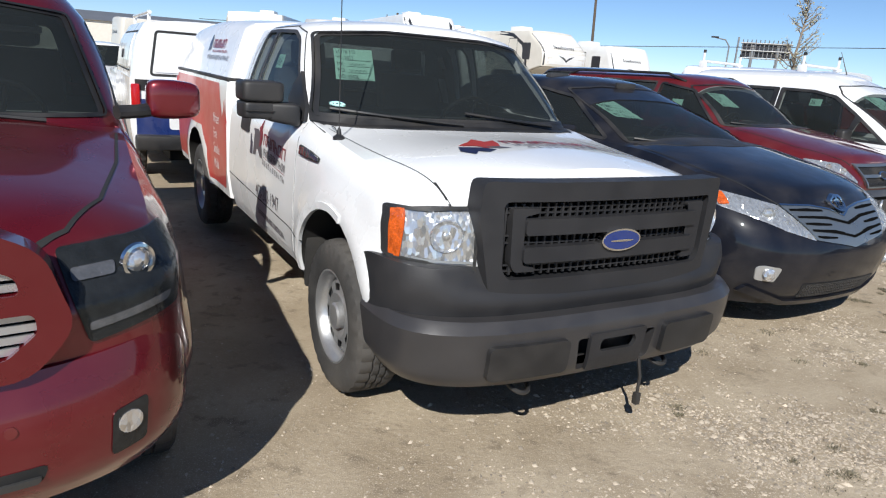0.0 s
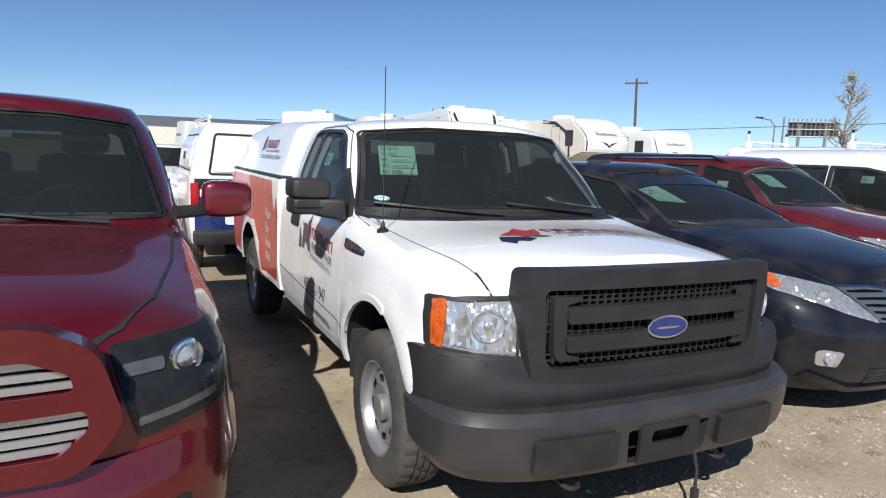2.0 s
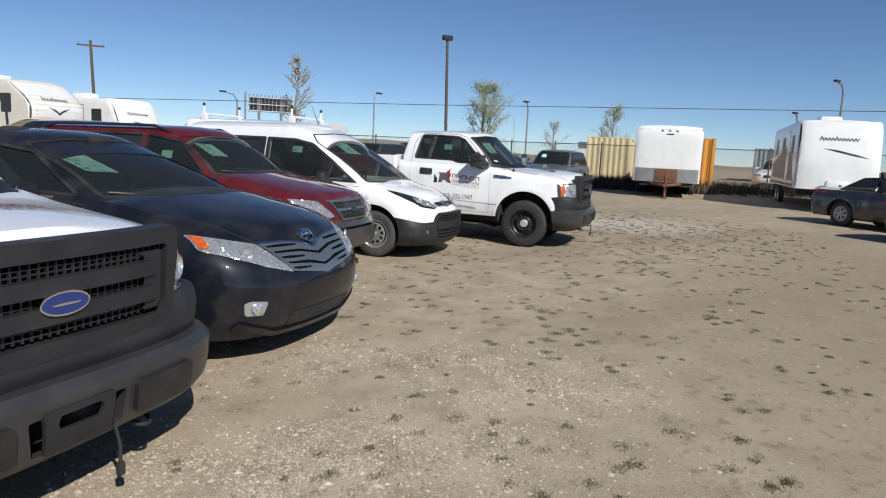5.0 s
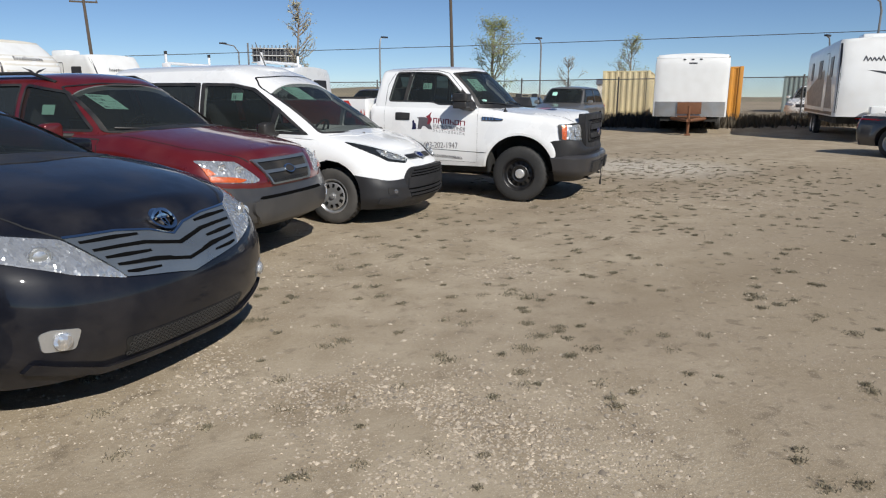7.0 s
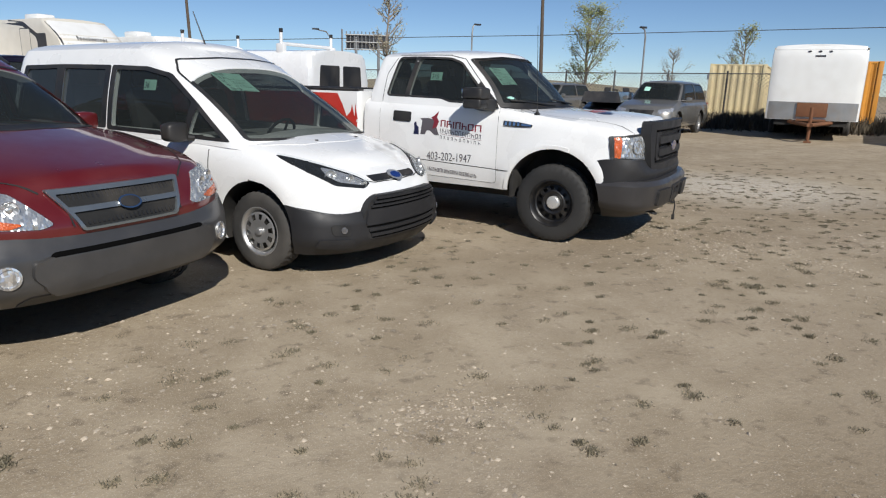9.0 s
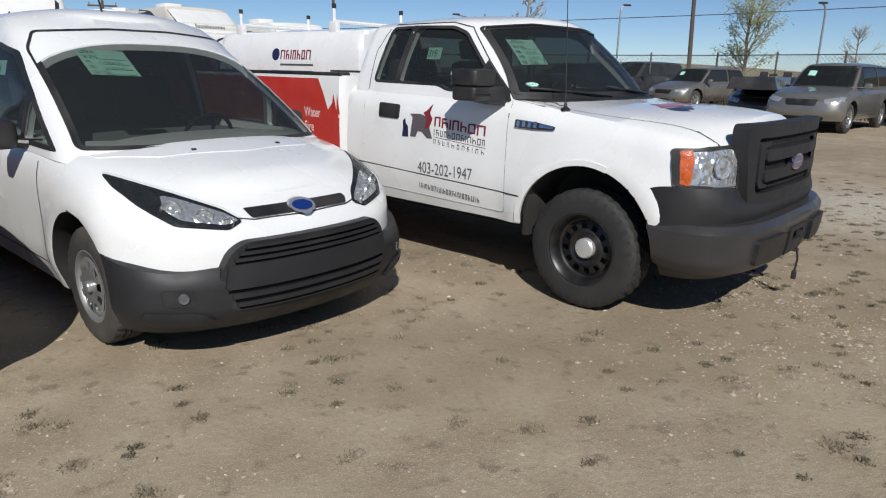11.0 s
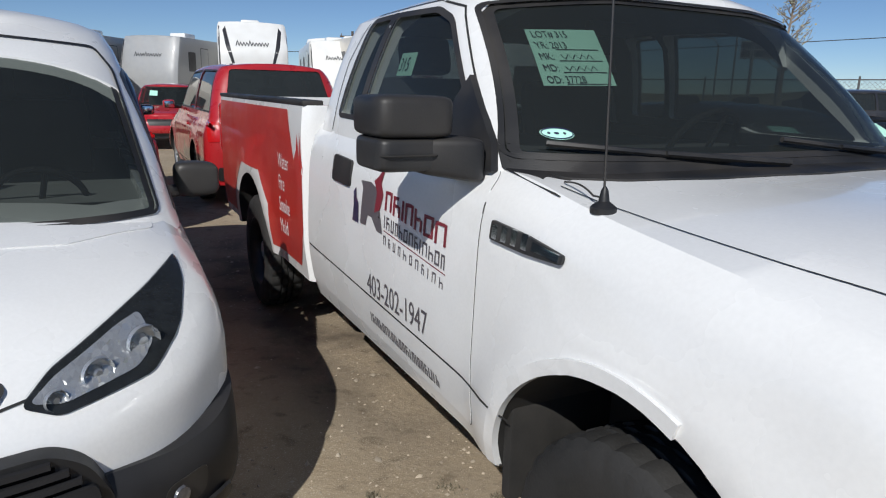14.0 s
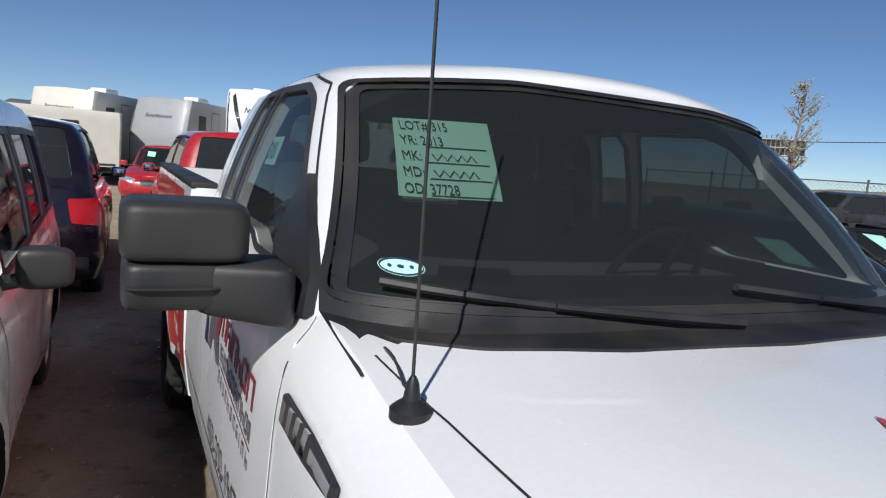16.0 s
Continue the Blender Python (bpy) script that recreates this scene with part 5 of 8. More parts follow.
# ---- passenger cars ----
def car(at, name, label, category, paint, nose, tail, half, low, shoulder, lf, pf, crown, base, r, arch, style, cab, windows, front, rear, glassm=None, lr=0.3, pr=4, rails=None, interior=True, seat_x=(-1.5, -2.4), cab_low=1.0, doors=(), group="", bulge=0.02, twidth=0.22, cowl=None):
    t = thing(name, at, label, category, group)
    body = hull(nose, tail, half, low, shoulder, lf, pf, lr, pr, 16, 100, crown, bulges=((0, r, arch + 0.05, bulge, 0.09), (-base, r, arch + 0.05, bulge, 0.09)))
    tree = tree_of(body)
    w = half(0.5)
    cn, ct, ch, cl, chigh, clf, cpf, clr, cpr, ccrown = cab
    pit = prism(rounded([(cn(0) - 0.42, -ch(0) + 0.30), (cn(0) - 0.62, -ch(0) + 0.12), (ct(0) + 0.22, -ch(0) + 0.12), (ct(0) + 0.22, ch(0) - 0.12), (cn(0) - 0.62, ch(0) - 0.12), (cn(0) - 0.42, ch(0) - 0.30)], 0.05), "T", low(0) + 0.30, 3.0)
    shell = part("body", line_wells(carve(body, [*wells([0.0, -base], arch, w - 0.05, r + 0.02), pit]), [0.0, -base], arch, r + 0.02), [paint, VOID], t)
    part("cowl", wrap(rounded([(cn(0) + 0.05, 0.0), (cn(0) - 0.02, -ch(0) * 0.55), (cn(0) - 0.22, -ch(0) + 0.12), (cn(0) - 0.60, -ch(0) + 0.13), (cn(0) - 0.41, -ch(0) + 0.31), (cn(0) - 0.41, ch(0) - 0.31), (cn(0) - 0.60, ch(0) - 0.13), (cn(0) - 0.22, ch(0) - 0.12), (cn(0) - 0.02, ch(0) * 0.55)], 0.02), "T", tree, 0.004, 0.006, 0.08), cowl or BLACK, shell)
    for poly in doors:
        for s in "RL":
            part("panel_gap", ribbon(poly, s, tree, 0.010, 0.002, True), SEAM, shell)
            part("door_handle", wrap(rounded([(poly[2][0] + 0.08, poly[2][1] - 0.16), (poly[2][0] + 0.26, poly[2][1] - 0.16), (poly[2][0] + 0.26, poly[2][1] - 0.125), (poly[2][0] + 0.08, poly[2][1] - 0.125)], 0.012), s, tree, 0.03, 0.025, 0.06), paint, shell)
    cn, ct, ch, cl, chigh, clf, cpf, clr, cpr, ccrown = cab
    shellc, ctree = cabin(cn, ct, ch, cl, chigh, clf, cpf, clr, cpr, ccrown, windows, front, rear, paint, t, glassm)
    if interior:
        x0 = cn(0.3)
        dash(shellc, cn(0) - 0.95, cn(0) - 0.42, ch(0) - 0.14, front[0][1] - 0.03, 0.36)
        for sx in seat_x:
            seats(shellc, sx, (-0.36, 0.36), cab_low - 0.15, w=0.23)
        part("cab_floor", box(ct(0) + 0.3, cn(0) - 0.2, -ch(0) + 0.1, ch(0) - 0.1, low(0) + 0.31, low(0) + 0.34), TRIM, shellc)
    if rails:
        for s in (-1, 1):
            bm = bmesh.new()
            pts = [land(ctree, "T", x, s * ch(0.9) * 0.92, 0.055 if 0 < k < 8 else 0.0) for k, x in enumerate(np.linspace(*rails, 9))]
            tube(bm, pts, 0.016, 8)
            part("roof_rail", bm, BLACK, t)
    part("underside", box(-base - 0.5, 0.5, -w + 0.3, w - 0.3, low(0) - 0.06, low(0) + 0.06, 0.02), VOID, t)
    for x in (0, -base):
        for s in (-1, 1):
            wheel(t, (x, s * (w - twidth / 2 - 0.03), r - 0.004), r, twidth, style, s)
    return t, shell, tree, shellc, ctree


def crossover():
    t, shell, tree, cab, ctree = car(
        stand(2.33, 5.23, -58.5), "crossover_car", "black-blue crossover car with slatted silver grille", "car", NAVY,
        curve((0, 0.82), (0.25, 0.90), (0.55, 0.93), (0.8, 0.89), (1, 0.70)), curve((0, -3.75), (0.6, -3.86), (1, -3.80)), curve((0, 0.88), (0.25, 0.945), (0.6, 0.95), (0.85, 0.92), (1, 0.83)), curve((1, 0.20), (0.5, 0.19), (-3, 0.22)),
        curve((0.9, 0.80), (0.6, 0.90), (0.1, 1.02), (-0.4, 1.09), (-2, 1.11), (-3.8, 1.14)), 0.55, 2.5, 0.075, 2.775, 0.365, 0.42, "alloy",
        (curve((0, -0.20), (0.5, -0.72), (0.85, -1.22), (1, -1.45)), curve((0, -3.75), (0.6, -3.55), (1, -3.20)), curve((0, 0.85), (0.5, 0.74), (0.85, 0.645), (1, 0.56)), flat(1.04), curve((-1.2, 1.51), (-1.9, 1.555), (-2.6, 1.545), (-3.7, 1.46)), 0.50, 2.8, 0.35, 3.5, 0.045),
        [[(-0.74, 1.12), (-1.38, 1.42), (-1.86, 1.475), (-1.92, 1.13)], [(-2.0, 1.13), (-1.94, 1.475), (-2.45, 1.46), (-2.80, 1.17)], [(-2.88, 1.18), (-2.58, 1.45), (-2.95, 1.40), (-3.20, 1.22)]],
        [(-0.76, 1.11), (0.76, 1.11), (0.60, 1.48), (0.3, 1.515), (-0.3, 1.515), (-0.60, 1.48)], [(-0.6, 1.15), (0.6, 1.15), (0.5, 1.44), (-0.5, 1.44)], [GLASS, DARKGLASS, DARKGLASS],
        seat_x=(-1.55, -2.5), cab_low=1.0, doors=([(-0.60, 0.35), (-0.62, 1.06), (-1.93, 1.10), (-1.93, 0.35)], [(-1.97, 0.35), (-1.97, 1.10), (-2.85, 1.12), (-2.6, 0.6), (-2.45, 0.35)]), twidth=0.235)
    for s in (-1, 1):
        poly = rounded([(s * 0.875, 0.925), (s * 0.56, 0.855), (s * 0.395, 0.655), (s * 0.62, 0.715), (s * 0.90, 0.825)], 0.015)
        lamp = part("headlight", wrap(poly, "F", tree, 0.004, 0.02, 0.02), LAMP, t, "clear headlight with amber corner")
        part("amber_marker", wrap([(s * 0.873, 0.918), (s * 0.835, 0.908), (s * 0.855, 0.845), (s * 0.892, 0.835)], "F", tree, 0.010, 0.006, 0.02), AMBER, lamp)
        c = land(tree, "F", s * 0.69, 0.80, 0.010)
        part("projector", lathe(bmesh.new(), [(0.050, 0.002), (0.047, 0.012), (0.040, 0.002), (0.034, -0.004), (0.028, 0.008), (0.01, 0.014)], (0, 0, 0), 24), SATIN, lamp).matrix_basis = Matrix.Translation(c) @ Matrix.Rotation(radians(-90 + s * 25), 4, "Z")
        lens = part("lens", wrap(poly, "F", tree, 0.018, 0.004, 0.02), LENS, lamp)
        lens.visible_shadow = False
        fog = part("fog_lamp", wrap(rounded([(s * 0.64, 0.475), (s * 0.75, 0.49), (s * 0.79, 0.475), (s * 0.775, 0.385), (s * 0.66, 0.375)], 0.02), "F", tree, 0.005, 0.008, 0.03), SATIN, t, "round fog lamp in a silver surround")
        c = land(tree, "F", s * 0.71, 0.43, 0.008)
        part("fog_lens", lathe(bmesh.new(), [(0.042, 0.0), (0.040, 0.014), (0.02, 0.022), (0.01, 0.023)], (0, 0, 0), 24), LAMP, fog).matrix_basis = Matrix.Translation(c) @ Matrix.Rotation(radians(-90 + s * 25), 4, "Z")
        door_mirror(t, -1.05, s * 0.82, 1.13, (0.12, 0.20, 0.14), NAVY, s)
    grille = part("grille", wrap([(-0.555, 0.855), (-0.30, 0.85), (-0.12, 0.825), (0, 0.785), (0.12, 0.825), (0.30, 0.85), (0.555, 0.855), (0.40, 0.66), (0.15, 0.625), (0, 0.60), (-0.15, 0.625), (-0.40, 0.66)], "F", tree, 0.012, 0.02, 0.05), SILVERTRIM, t, "silver grille with dark slots dipping in the middle")
    slots = []
    for k, (dz, w) in enumerate(((0.0, 0.505), (-0.040, 0.475), (-0.078, 0.445), (-0.115, 0.415), (-0.150, 0.39))):
        line = [(-w, 0.826 + dz * 0.96), (-0.34, 0.825 + dz), (-0.20, 0.818 + dz), (-0.10, 0.800 + dz), (0, 0.782 + dz)]
        if k % 2:
            slots.append(line + [(-y, z) for y, z in line[-2::-1]])
        else:
            slots += [line[:3], [(-y, z) for y, z in line[2::-1]]]
    # slots are near-black strips on the plate, their inner shade put in colour
    for row in slots:
        n = len(row) - 1
        half_h = [0.0085 * (0.35 + 0.65 * math.sin(math.pi * (0.12 + 0.76 * q / n))) for q in range(n + 1)]
        poly = [(y, z + h) for (y, z), h in zip(row, half_h)] + [(y, z - h) for (y, z), h in zip(row[::-1], half_h[::-1])]
        part("grille_slot_shade", wrap(poly, "F", tree, 0.0145, 0.002, 0.05), CAVITY_SHADE, grille)
    part("grille_edge", ribbon([(-0.555, 0.855), (-0.30, 0.85), (-0.12, 0.825), (0, 0.785), (0.12, 0.825), (0.30, 0.85), (0.555, 0.855)], "F", tree, 0.010, 0.016), CHROME, grille)
    badge = part("badge", wrap(oval(0, 0.855, 0.082, 0.055), "F", tree, 0.03, 0.03, 0.04, holes=[oval(0, 0.855, 0.068, 0.043)]), CHROME, t, "chrome oval badge")
    part("badge_oval", wrap(oval(0, 0.870, 0.05, 0.018), "F", tree, 0.03, 0.03, 0.04, holes=[oval(0, 0.870, 0.04, 0.010)]), CHROME, badge)
    part("badge_upright", wrap(oval(0, 0.855, 0.018, 0.045), "F", tree, 0.028, 0.03, 0.04, holes=[oval(0, 0.855, 0.009, 0.036)]), CHROME, badge)
    # dark panel under the net paints the shade of the uncut intake
    intake = part("lower_intake", wrap(rounded([(-0.44, 0.36), (0.44, 0.36), (0.40, 0.245), (-0.40, 0.245)], 0.03), "F", tree, 0.004, 0.01, 0.05), VOID, t)
    net = bmesh.new()
    for i in range(30):
        for j in range(4):
            y, z = -0.40 + 0.80 * (i + 0.5 * (j % 2)) / 30, 0.265 + j * 0.026
            wrap(oval(y, z, 0.0125, 0.0125, 6), "F", tree, 0.008, 0.006, 0.05, holes=[oval(y, z, 0.009, 0.009, 6)], bm=net)
    tagged(part("intake_net", net, GREYCLAD, intake), kind="stuff")
    part("chin_lip", wrap(rounded([(-0.80, 0.345), (-0.50, 0.235), (0.50, 0.235), (0.80, 0.345), (0.82, 0.30), (0.52, 0.20), (-0.52, 0.20), (-0.82, 0.30)], 0.012), "F", tree, 0.022, 0.03, 0.05), NAVY, t)
    g = bmesh.new()
    for s in (-1, 1):
        ribbon([(-0.35, s * 0.80), (0.2, s * 0.76), (0.55, s * 0.64), (0.74, s * 0.48)], "T", tree, 0.009, 0.003, bm=g)
    part("hood_gap", g, SEAM, shell)
    wipers(cab, ctree, [((-0.05, 1.09), (-0.66, 1.13)), ((0.58, 1.09), (0.0, 1.14))])
    notice(["LOT# 314", "YR: 2010", "MK:", "MD:"], (-0.58, 1.30), (0.21, 0.125), "F", ctree, cab, -0.05, -0.012)
    return t


crossover()


def old_suv():
    t, shell, tree, cab, ctree = car(
        stand(3.93, 7.48, -56.0), "sport_utility_vehicle", "dark red sport utility vehicle with grey lower cladding", "car", MAROON,
        curve((0, 0.78), (0.3, 0.85), (0.7, 0.86), (1, 0.74)), curve((0, -3.62), (0.5, -3.68), (1, -3.62)), curve((0, 0.86), (0.25, 0.925), (0.7, 0.925), (0.9, 0.90), (1, 0.82)), flat(0.34),
        curve((0.86, 0.905), (0.5, 0.99), (0, 1.09), (-0.4, 1.14), (-3.6, 1.18)), 0.48, 2.7, 0.07, 2.71, 0.365, 0.43, "alloy",
        (curve((0, -0.22), (0.5, -0.58), (0.85, -0.90), (1, -1.06)), curve((0, -3.64), (0.5, -3.56), (1, -3.35)), curve((0, 0.83), (0.5, 0.76), (0.85, 0.675), (1, 0.59)), flat(1.08), curve((-0.95, 1.60), (-1.5, 1.66), (-3.5, 1.63)), 0.46, 2.9, 0.25, 4, 0.05),
        [[(-0.66, 1.18), (-1.08, 1.52), (-1.54, 1.585), (-1.56, 1.19)], [(-1.63, 1.19), (-1.61, 1.585), (-2.30, 1.58), (-2.42, 1.20)], [(-2.52, 1.21), (-2.42, 1.575), (-3.15, 1.54), (-3.32, 1.23)]],
        [(-0.77, 1.165), (0.77, 1.165), (0.63, 1.565), (0.3, 1.60), (-0.3, 1.60), (-0.63, 1.565)], [(-0.6, 1.2), (0.6, 1.2), (0.54, 1.55), (-0.54, 1.55)], [GLASS, DARKGLASS, DARKGLASS], rails=(-1.25, -3.25),
        seat_x=(-1.4, -2.3), cab_low=1.05, doors=([(-0.52, 0.5), (-0.54, 1.11), (-1.58, 1.14), (-1.57, 0.5)], [(-1.61, 0.5), (-1.61, 1.14), (-2.5, 1.15), (-2.36, 0.75), (-2.2, 0.5)]), twidth=0.235)
    bh = hull(curve((0, 0.80), (0.3, 0.90), (0.7, 0.90), (1, 0.85)), flat(0.36), curve((0, 0.89), (0.3, 0.945), (1, 0.935)), flat(0.33), curve((0.36, 0.72), (0.6, 0.74), (0.8, 0.71), (0.95, 0.70)), 0.44, 2.6, 0.02, 8, 10, 90, 0.0)
    btree = tree_of(bh)
    bumper = part("bumper", carve(bh, wells([0.0], 0.43, 0.875, 0.385)), GREYPAINT, t, "grey plastic bumper with round fog lamps")
    # no opening is cut: a near-black panel paints the slot's shade
    part("bumper_slot_shade", wrap(rounded([(-0.56, 0.550), (0.56, 0.550), (0.50, 0.622), (-0.50, 0.622)], 0.025), "F", btree, 0.004, 0.01, 0.06), CAVITY_SHADE, bumper)
    part("bumper_step", wrap(rounded([(-0.52, 0.40), (0.52, 0.40), (0.61, 0.50), (0.60, 0.585), (0.50, 0.60), (0.46, 0.555), (-0.46, 0.555), (-0.50, 0.60), (-0.60, 0.585), (-0.61, 0.50)], 0.03), "F", btree, 0.030, 0.04, 0.05), GREYPAINT, bumper)
    part("valance", wrap(rounded([(-0.66, 0.335), (0.66, 0.335), (0.62, 0.392), (-0.62, 0.392)], 0.02), "F", btree, 0.006, 0.01, 0.06), BLACK, bumper)
    part("side_cladding", hull(flat(-0.30), flat(-2.30), flat(0.94), flat(0.36), flat(0.56), 0.05, 6, 0.05, 6, 4, 40, 0), GREYCLAD, t)
    for s in (-1, 1):
        poly = rounded([(s * 0.86, 0.955), (s * 0.60, 0.93), (s * 0.455, 0.765), (s * 0.52, 0.745), (s * 0.86, 0.775)], 0.02)
        lamp = part("headlight", wrap(poly, "F", tree, 0.006, 0.02, 0.02), LAMP, t, "clear headlight with amber corner")
        part("amber_marker", wrap([(s * 0.862, 0.895), (s * 0.835, 0.885), (s * 0.815, 0.84), (s * 0.865, 0.83)], "F", tree, 0.012, 0.006, 0.02), AMBER, lamp)
        lens = part("lens", wrap(poly, "F", tree, 0.020, 0.004, 0.02), LENS, lamp)
        lens.visible_shadow = False
        part("turn_signal", wrap(rounded([(s * 0.862, 0.782), (s * 0.66, 0.762), (s * 0.60, 0.778), (s * 0.70, 0.806), (s * 0.862, 0.828)], 0.01), "F", tree, 0.012, 0.006, 0.02), AMBER, lamp, "amber turn signal")
        for y, z, rr in ((0.76, 0.875, 0.05), (0.63, 0.85, 0.05)):
            c = land(tree, "F", s * y, z, 0.010)
            part("reflector", lathe(bmesh.new(), [(rr, 0.0), (rr * 0.94, 0.010), (rr * 0.8, 0.0), (rr * 0.4, -0.01), (rr * 0.3, 0.006), (0.008, 0.009)], (0, 0, 0), 24), LAMP, lamp).matrix_basis = Matrix.Translation(c) @ Matrix.Rotation(radians(-90 + s * 24), 4, "Z")
        c = land(btree, "F", s * 0.715, 0.52, 0.0)
        part("fog_lamp", lathe(bmesh.new(), [(0.062, -0.01), (0.062, 0.012), (0.050, 0.014), (0.046, 0.004), (0.02, 0.012), (0.01, 0.013)], (0, 0, 0), 28), LAMP, bumper).matrix_basis = Matrix.Translation(c) @ Matrix.Rotation(radians(-90 + s * 22), 4, "Z")
        door_mirror(t, -0.95, s * 0.81, 1.18, (0.12, 0.19, 0.15), MAROON, s)
    frame_ring = [(-0.435, 0.925), (0.435, 0.925), (0.315, 0.71), (-0.315, 0.71)]
    grille = part("grille", wrap(rounded(frame_ring, 0.02), "F", tree, 0.022, 0.03, 0.06, holes=[rounded([(-0.395, 0.898), (0.395, 0.898), (0.302, 0.724), (-0.302, 0.724)], 0.015)]), SILVERTRIM, t, "silver framed grille with a dark mesh")
    # dark sheet paints the shade seen through the grille mesh
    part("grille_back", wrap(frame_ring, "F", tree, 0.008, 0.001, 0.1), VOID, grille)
    part("grille_bar", wrap([(-0.36, 0.803), (0.36, 0.803), (0.375, 0.828), (-0.375, 0.828)], "F", tree, 0.02, 0.012, 0.08), SILVERTRIM, grille)
    net = bmesh.new()
    for i in range(26):
        y = -0.36 + 0.72 * i / 25
        wrap([(y - 0.005, 0.74), (y + 0.005, 0.74), (y + 0.005, 0.895), (y - 0.005, 0.895)], "F", tree, 0.012, 0.004, 0.3, bm=net)
    tagged(part("grille_net", net, BLACK, grille), kind="stuff")
    part("badge", wrap(oval(0, 0.815, 0.075, 0.036), "F", tree, 0.032, 0.012, 0.05), CHROME, grille)
    part("badge_field", wrap(oval(0, 0.815, 0.063, 0.027), "F", tree, 0.034, 0.002, 0.05), BLACK, grille)
    g = bmesh.new()
    for s in (-1, 1):
        ribbon([(-0.35, s * 0.80), (0.3, s * 0.76), (0.6, s * 0.60), (0.72, s * 0.46)], "T", tree, 0.009, 0.003, bm=g)
    part("hood_gap", g, SEAM, shell)
    wipers(cab, ctree, [((-0.05, 1.15), (-0.66, 1.19)), ((0.58, 1.15), (0.0, 1.20))])
    notice(["LOT# 316", "YR: 2005", "MK:", "MD:"], (-0.56, 1.38), (0.20, 0.135), "F", ctree, cab, -0.05, -0.012)
    notice(None, (-1.30, 1.32), (0.15, 0.09), "R", ctree, cab, 0.0, -0.014)
    return t


old_suv()


def small_van():
    t, shell, tree, cab, ctree = car(
        stand(6.13, 8.33, -57.3), "compact_van", "white compact passenger van with black bumper", "van", WHITE,
        curve((0, 0.80), (0.35, 0.86), (0.7, 0.85), (0.88, 0.80), (1, 0.62)), curve((0, -3.50), (1, -3.53)), curve((0, 0.85), (0.25, 0.905), (0.7, 0.915), (0.9, 0.885), (1, 0.80)), flat(0.22),
        curve((0.85, 0.74), (0.6, 0.84), (0.2, 0.945), (-0.2, 1.02), (-0.7, 1.06), (-3.9, 1.08)), 0.62, 2.25, 0.075, 2.66, 0.33, 0.395, "cover",
        (curve((0, 0.16), (0.4, -0.32), (0.75, -0.78), (0.92, -1.02), (1, -1.25)), curve((0, -3.51), (1, -3.40)), curve((0, 0.875), (0.3, 0.84), (0.8, 0.74), (0.94, 0.69), (1, 0.60)), curve((0.2, 0.93), (-0.3, 0.98), (-1, 1.0), (-4, 1.0)), curve((-1.0, 1.755), (-1.6, 1.815), (-3.9, 1.78)), 0.55, 2.7, 0.15, 5, 0.055),
        [[(-0.36, 1.04), (-0.72, 1.30), (-0.80, 1.06)], [(-0.84, 1.06), (-0.77, 1.335), (-1.12, 1.545), (-1.40, 1.595), (-1.82, 1.60), (-1.82, 1.075)], [(-1.95, 1.09), (-1.95, 1.60), (-2.60, 1.60), (-2.60, 1.10)], [(-2.70, 1.10), (-2.70, 1.60), (-3.22, 1.58), (-3.28, 1.12)]],
        [(-0.79, 1.045), (0.79, 1.045), (0.70, 1.58), (0.63, 1.685), (0.2, 1.715), (-0.2, 1.715), (-0.63, 1.685), (-0.70, 1.58)], [(-0.6, 1.1), (0.6, 1.1), (0.56, 1.6), (-0.56, 1.6)], [GLASS, GLASS, DARKGLASS, DARKGLASS],
        seat_x=(-1.55, -2.5), cab_low=1.0, doors=([(-0.50, 0.35), (-0.52, 1.0), (-1.86, 1.04), (-1.86, 0.35)], [(-1.90, 0.35), (-1.90, 1.04), (-2.64, 1.05), (-2.40, 0.75), (-2.2, 0.35)]), twidth=0.205, cowl=WHITE)
    front_win = [(-0.36, 1.04), (-0.72, 1.30), (-0.80, 1.06)], [(-0.84, 1.06), (-0.77, 1.335), (-1.12, 1.545), (-1.40, 1.595), (-1.82, 1.60), (-1.82, 1.075)]
    rear_win = [(-1.95, 1.09), (-1.95, 1.60), (-2.60, 1.60), (-2.60, 1.10)], [(-2.70, 1.10), (-2.70, 1.60), (-3.22, 1.58), (-3.28, 1.12)]
    for s in "RL":
        for ring, wins in (([(-0.30, 1.025), (-0.72, 1.325), (-1.10, 1.565), (-1.39, 1.62), (-1.872, 1.628), (-1.872, 1.050), (-0.80, 1.035)], front_win), ([(-1.888, 1.060), (-1.888, 1.628), (-2.62, 1.628), (-3.26, 1.61), (-3.33, 1.095)], rear_win)):
            part("window_band", wrap(rounded(ring, 0.03), s, ctree, 0.003, 0.003, 0.08, holes=[rounded(p, 0.035) for p in wins]), BLACK, cab)
    clad = hull(curve((0, 0.80), (0.35, 0.885), (0.8, 0.89), (1, 0.85)), flat(0.28), curve((0, 0.87), (0.4, 0.93), (1, 0.925)), flat(0.19), curve((0.28, 0.60), (0.5, 0.56), (0.70, 0.52), (0.78, 0.53), (0.9, 0.50)), 0.58, 2.25, 0.02, 8, 10, 90, 0.0)
    btree = tree_of(clad)
    bumper = part("bumper", carve(clad, wells([0.0], 0.395, 0.865, 0.35)), CLADDING, t, "black textured plastic bumper")
    mouth = rounded([(-0.42, 0.655), (0.42, 0.655), (0.50, 0.60), (0.56, 0.47), (0.50, 0.30), (-0.50, 0.30), (-0.56, 0.47), (-0.50, 0.60)], 0.04)
    both = hull(flat(0.895), flat(0.2), flat(0.93), flat(0.15), flat(0.80), 0.60, 2.25, 0.05, 6, 4, 60, 0)
